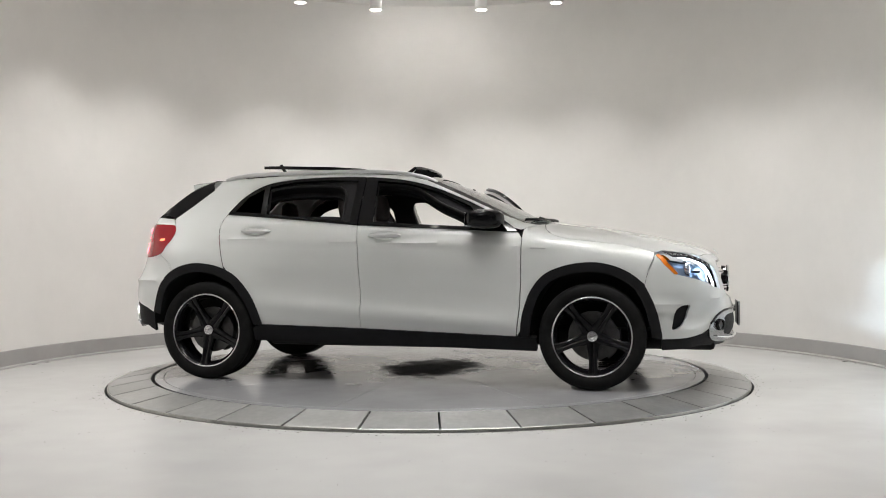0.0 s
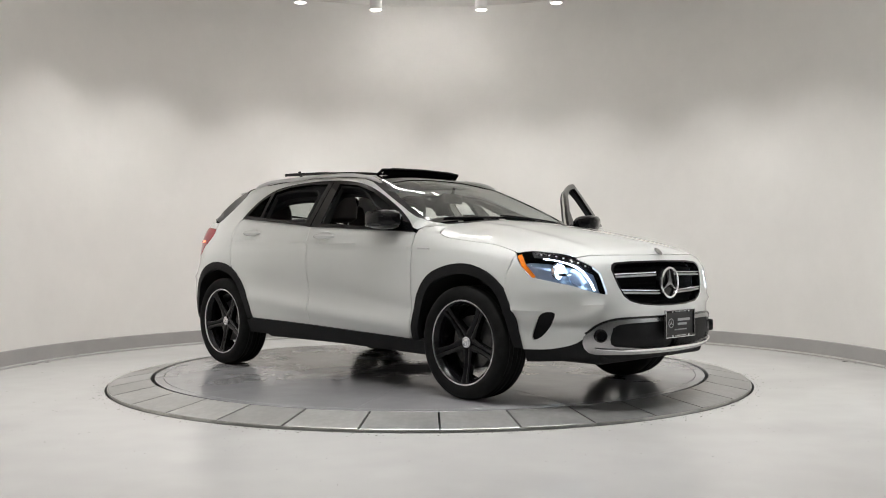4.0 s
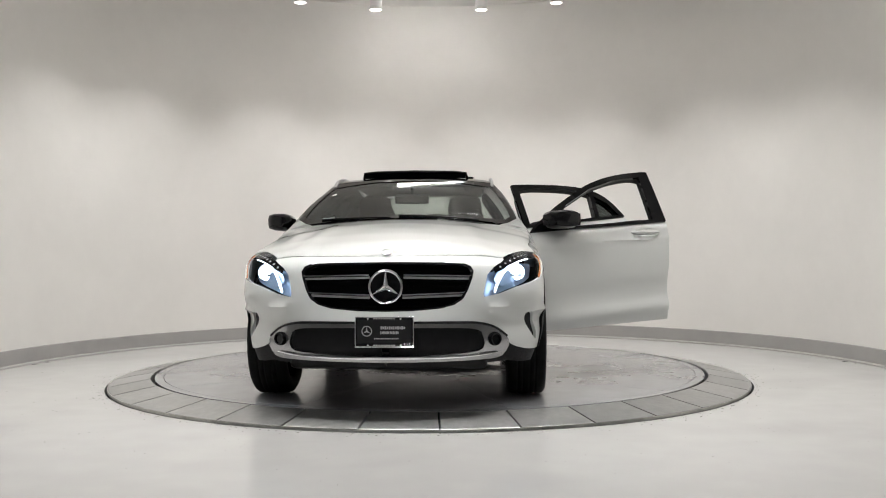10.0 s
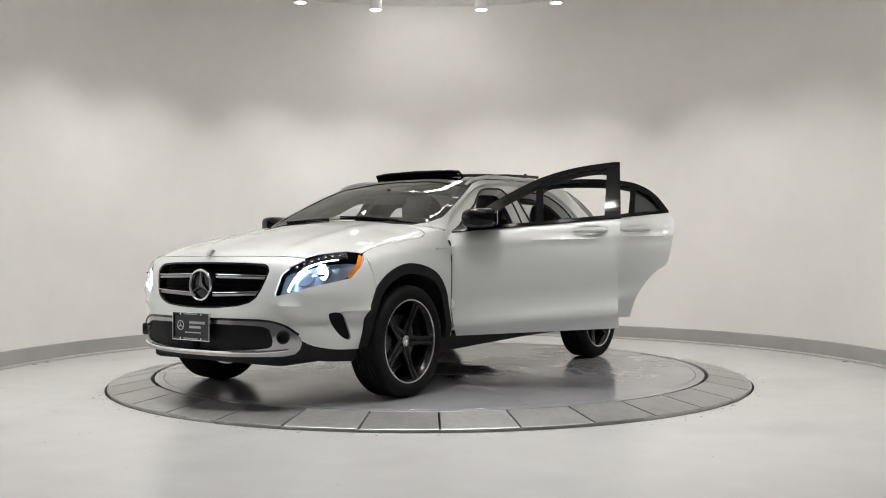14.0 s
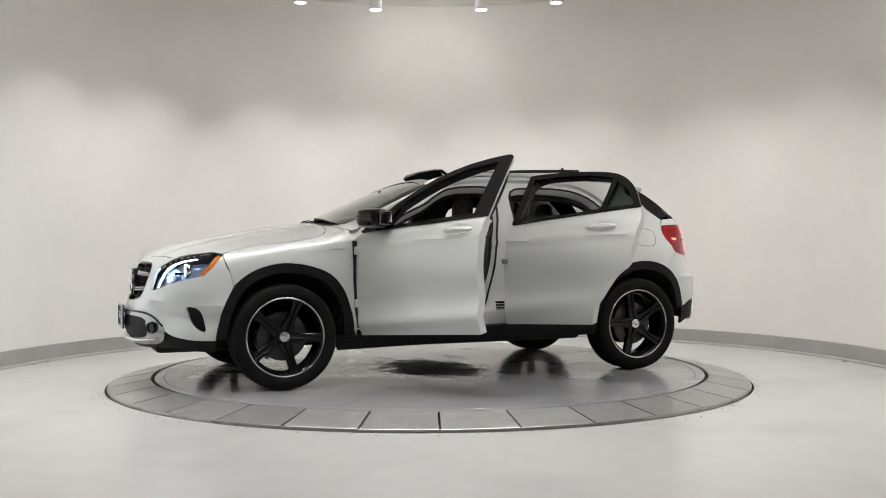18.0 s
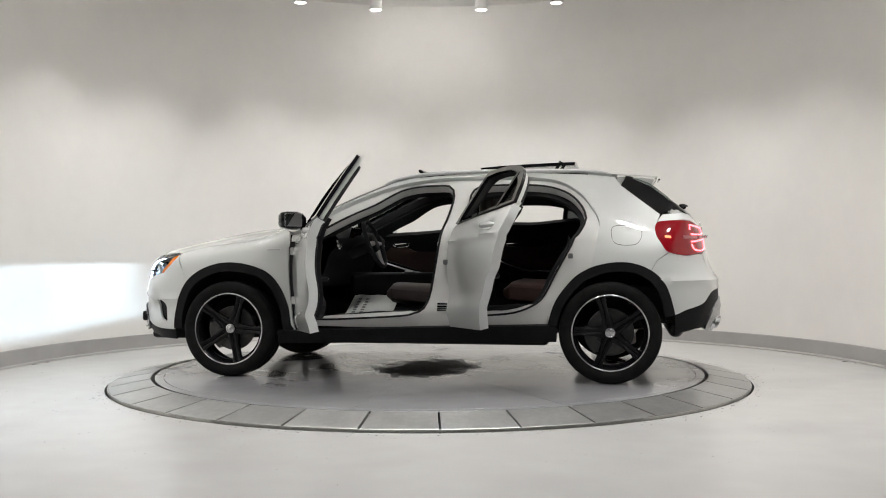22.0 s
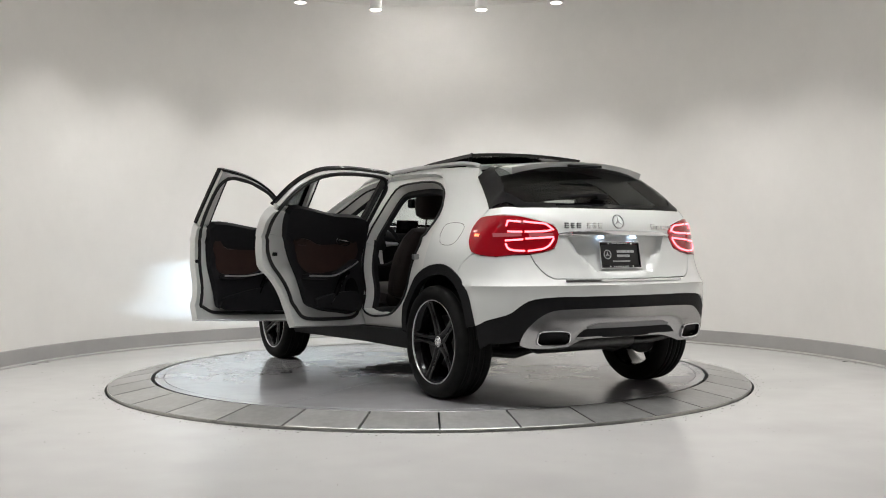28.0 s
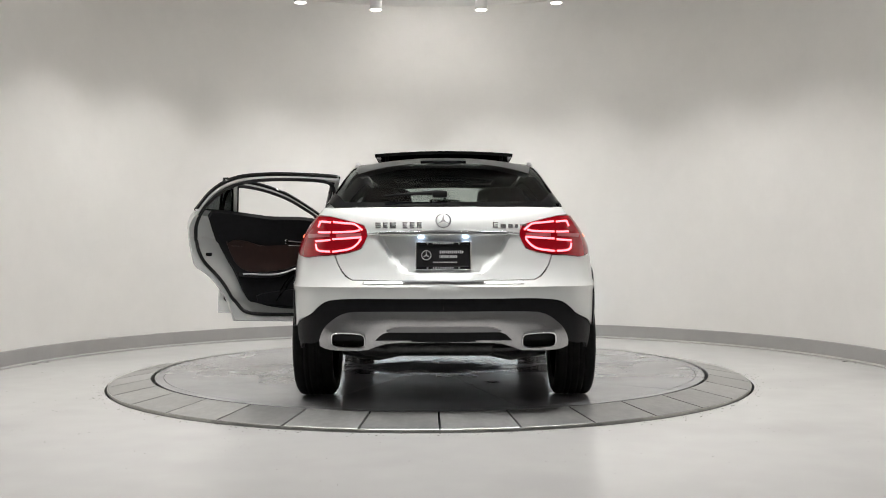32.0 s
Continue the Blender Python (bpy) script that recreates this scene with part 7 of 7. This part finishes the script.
front_seat(0.37)
front_seat(-0.37)
bm = bmesh.new()
U = (0, 1, 0)
loft_pad(bm, [((-0.60, 0, 0.60), 0.60, 0.03, U, (0, 0, 1)), ((-0.65, 0, 0.60), 0.65, 0.075, U, (0, 0, 1)), ((-0.9, 0, 0.58), 0.66, 0.085, U, (0, 0, 1)), ((-1.12, 0, 0.56), 0.65, 0.08, U, (0, 0, 1))], 28, 0.4)
rs = cpart("rear_bench", bm, M_BROWN, "dark brown leather rear bench")
bm = bmesh.new()
loft_pad(bm, [((-1.06 - 0.18 * t, 0, 0.58 + 0.47 * t), w, h, U, (0.94, 0, 0.33)) for t, w, h in ((0, 0.6, 0.05), (0.1, 0.66, 0.085), (0.6, 0.65, 0.075), (0.9, 0.60, 0.06), (1.0, 0.55, 0.03))], 28, 0.4)
part("backrest", bm, M_LEATHER, rs, m=OFFM)
for y in (-0.40, 0.0, 0.40):
    bm = bmesh.new()
    hgt = 0.21 if y else 0.10
    loft_pad(bm, [((-1.25 - 0.02 * t, y, 1.09 + hgt * t), w, h, U, (0.97, 0, 0.2)) for t, w, h in ((0, 0.08, 0.02), (0.15, 0.115, 0.042), (0.6, 0.12, 0.048), (0.9, 0.10, 0.04), (1.0, 0.07, 0.02))], power=0.7)
    part("headrest", bm, M_LEATHER, rs, m=OFFM)
    for dy in (-0.04, 0.04):
        bm = bmesh.new()
        tube(bm, [(-1.23, y + dy, 1.02), (-1.255, y + dy, 1.13)], 0.006, 8)
        part("headrest_post", bm, M_CHROME, rs, m=OFFM)
bm = bmesh.new()
box(bm, (-0.90, 0, 0.44), (0.50, 1.30, 0.16), None, 0.03, 2)
part("bench_base", bm, M_CARPET, rs, m=OFFM)
bm = bmesh.new()
box(bm, (-1.55, 0, 0.62), (0.55, 1.20, 0.06), None, 0.01, 1)
box(bm, (-1.47, 0, 1.06), (0.34, 1.25, 0.02), None, 0.006, 1)
cpart("cargo_cover", bm, M_TRIM)
# inner mirror
bm = bmesh.new()
box(bm, (0.375, 0.0, 1.280), (0.035, 0.25, 0.072), Matrix.Rotation(radians(12), 4, "Z"), 0.012, 2)
tube(bm, [(0.375, 0, 1.30), (0.40, 0, 1.36)], 0.012, 8)
im = cpart("inner_mirror", bm, M_CLAD, "black inner mirror")
bm = bmesh.new()
box(bm, (0.354, 0.0, 1.280), (0.003, 0.21, 0.052), Matrix.Rotation(radians(12), 4, "Z"), 0.001, 1)
part("mirror_glass", bm, mat("inner_mirror_glass", (0.75, 0.77, 0.78), 0.02, metal=1.0), im, m=OFFM)

# paper mat in the driver's footwell
bm = bmesh.new()
gp = {}
for i in range(7):
    for j in range(6):
        x, y = 0.26 + 0.36 * i / 6, 0.13 + 0.43 * j / 5
        gp[i, j] = bm.verts.new((x, y, 0.388 + 0.17 * (1 - j / 5) ** 1.3 + 0.004 * math.sin(3 * i + 2 * j)))
for i in range(6):
    for j in range(5):
        bm.faces.new((gp[i, j], gp[i + 1, j], gp[i + 1, j + 1], gp[i, j + 1]))
mat_ob = cpart("paper_mat", bm, M_PAPER, "white paper floor protector with grey print")
for r in range(2):
    for k in range(7):
        bm = bmesh.new()
        yk = 0.20 + k * 0.040
        zk = 0.394 + 0.17 * (1 - (yk - 0.13) / 0.43) ** 1.3
        box(bm, (0.50 + r * 0.06, yk, zk), (0.026, 0.026 if k % 2 else 0.018, 0.001), Matrix.Rotation(-0.40, 4, "X"))
        part("print_bar", bm, M_STEELDISC, mat_ob, m=OFFM, smooth=False)

# ---- grit and scuffs on the floor ----
random.seed(4)


def crumb(x, y, size, label):
    bm = bmesh.new()
    bmesh.ops.create_icosphere(bm, subdivisions=1, radius=1.0)
    for v in bm.verts:
        k = random.uniform(0.6, 1.1)
        v.co = Vector((v.co.x * size * k, v.co.y * size * 0.6 * k, abs(v.co.z) * size * 0.3 * k))
    ob = thing("debris", bm, M_DARK, label, "debris", "crumbs of dirt on the floor")
    ob.matrix_basis = pose(x, y, FLOOR_Z + 0.001, 0, 0, random.uniform(0, 180))


for x, y, size in ((-3.38, 0.81, 0.035), (-3.34, 0.97, 0.028), (3.53, 0.70, 0.03), (3.57, 0.60, 0.022), (3.47, 0.92, 0.02)):
    crumb(x, y, size, "dark crumb of dirt by the baseboard")
for k in range(26):
    a = radians(random.choice((random.uniform(190, 215), random.uniform(-30, 0), random.uniform(250, 300))))
    r = RING_R + random.uniform(0.02, 0.09)
    crumb(r * math.cos(a), r * math.sin(a), random.uniform(0.003, 0.009), "tiny dark crumb of dirt beside the ring")

# fine grit swept against the ring and strewn thinly over the floor
random.seed(11)
bm = bmesh.new()
for k in range(420):
    if k < 260:
        a, r = radians(random.uniform(165, 375)), RING_R + 0.03 + abs(random.gauss(0, 0.05))
        size = random.uniform(0.0015, 0.005)
    else:
        a, r = radians(random.uniform(170, 370)), random.uniform(2.45, 3.5)
        size = random.uniform(0.0012, 0.003)
    c = Vector((r * math.cos(a), r * math.sin(a), FLOOR_Z + 0.0005))
    turn = random.uniform(0, 6.28)
    ring_p = [c + Vector((size * (1.6 if j % 2 else 1.0) * math.cos(turn + j * 1.257), size * 0.8 * math.sin(turn + j * 1.257), 0)) for j in range(5)]
    vs = [bm.verts.new(p) for p in ring_p]
    tip = bm.verts.new(c + Vector((0, 0, size * 0.5)))
    for j in range(5):
        bm.faces.new((vs[j], vs[(j + 1) % 5], tip))
thing("grit", bm, mat("grit_brown", (0.07, 0.06, 0.05), 0.9), "fine brown grit scattered on the pale floor", "grit", kind="stuff", smooth=False)


# ---- what moves ----
TURN = [(0, -14.72), (1.75, -28.69), (3.5, -42.42), (5.5, -58.13), (7.5, -73.64), (9.5, -89.41), (11.5, -105.49), (14.5, -129.07),
        (16.5, -145.57), (18.5, -161.80), (20.5, -178.85), (22.5, -195.21), (25.5, -219.75), (29.0, -247.74), (32.0, -271.09)]


def motions():
    for ob in (car, turntable):
        walk(ob, [(t, pose(0, 0, 0, 0, 0, a)) for t, a in TURN])


motions()
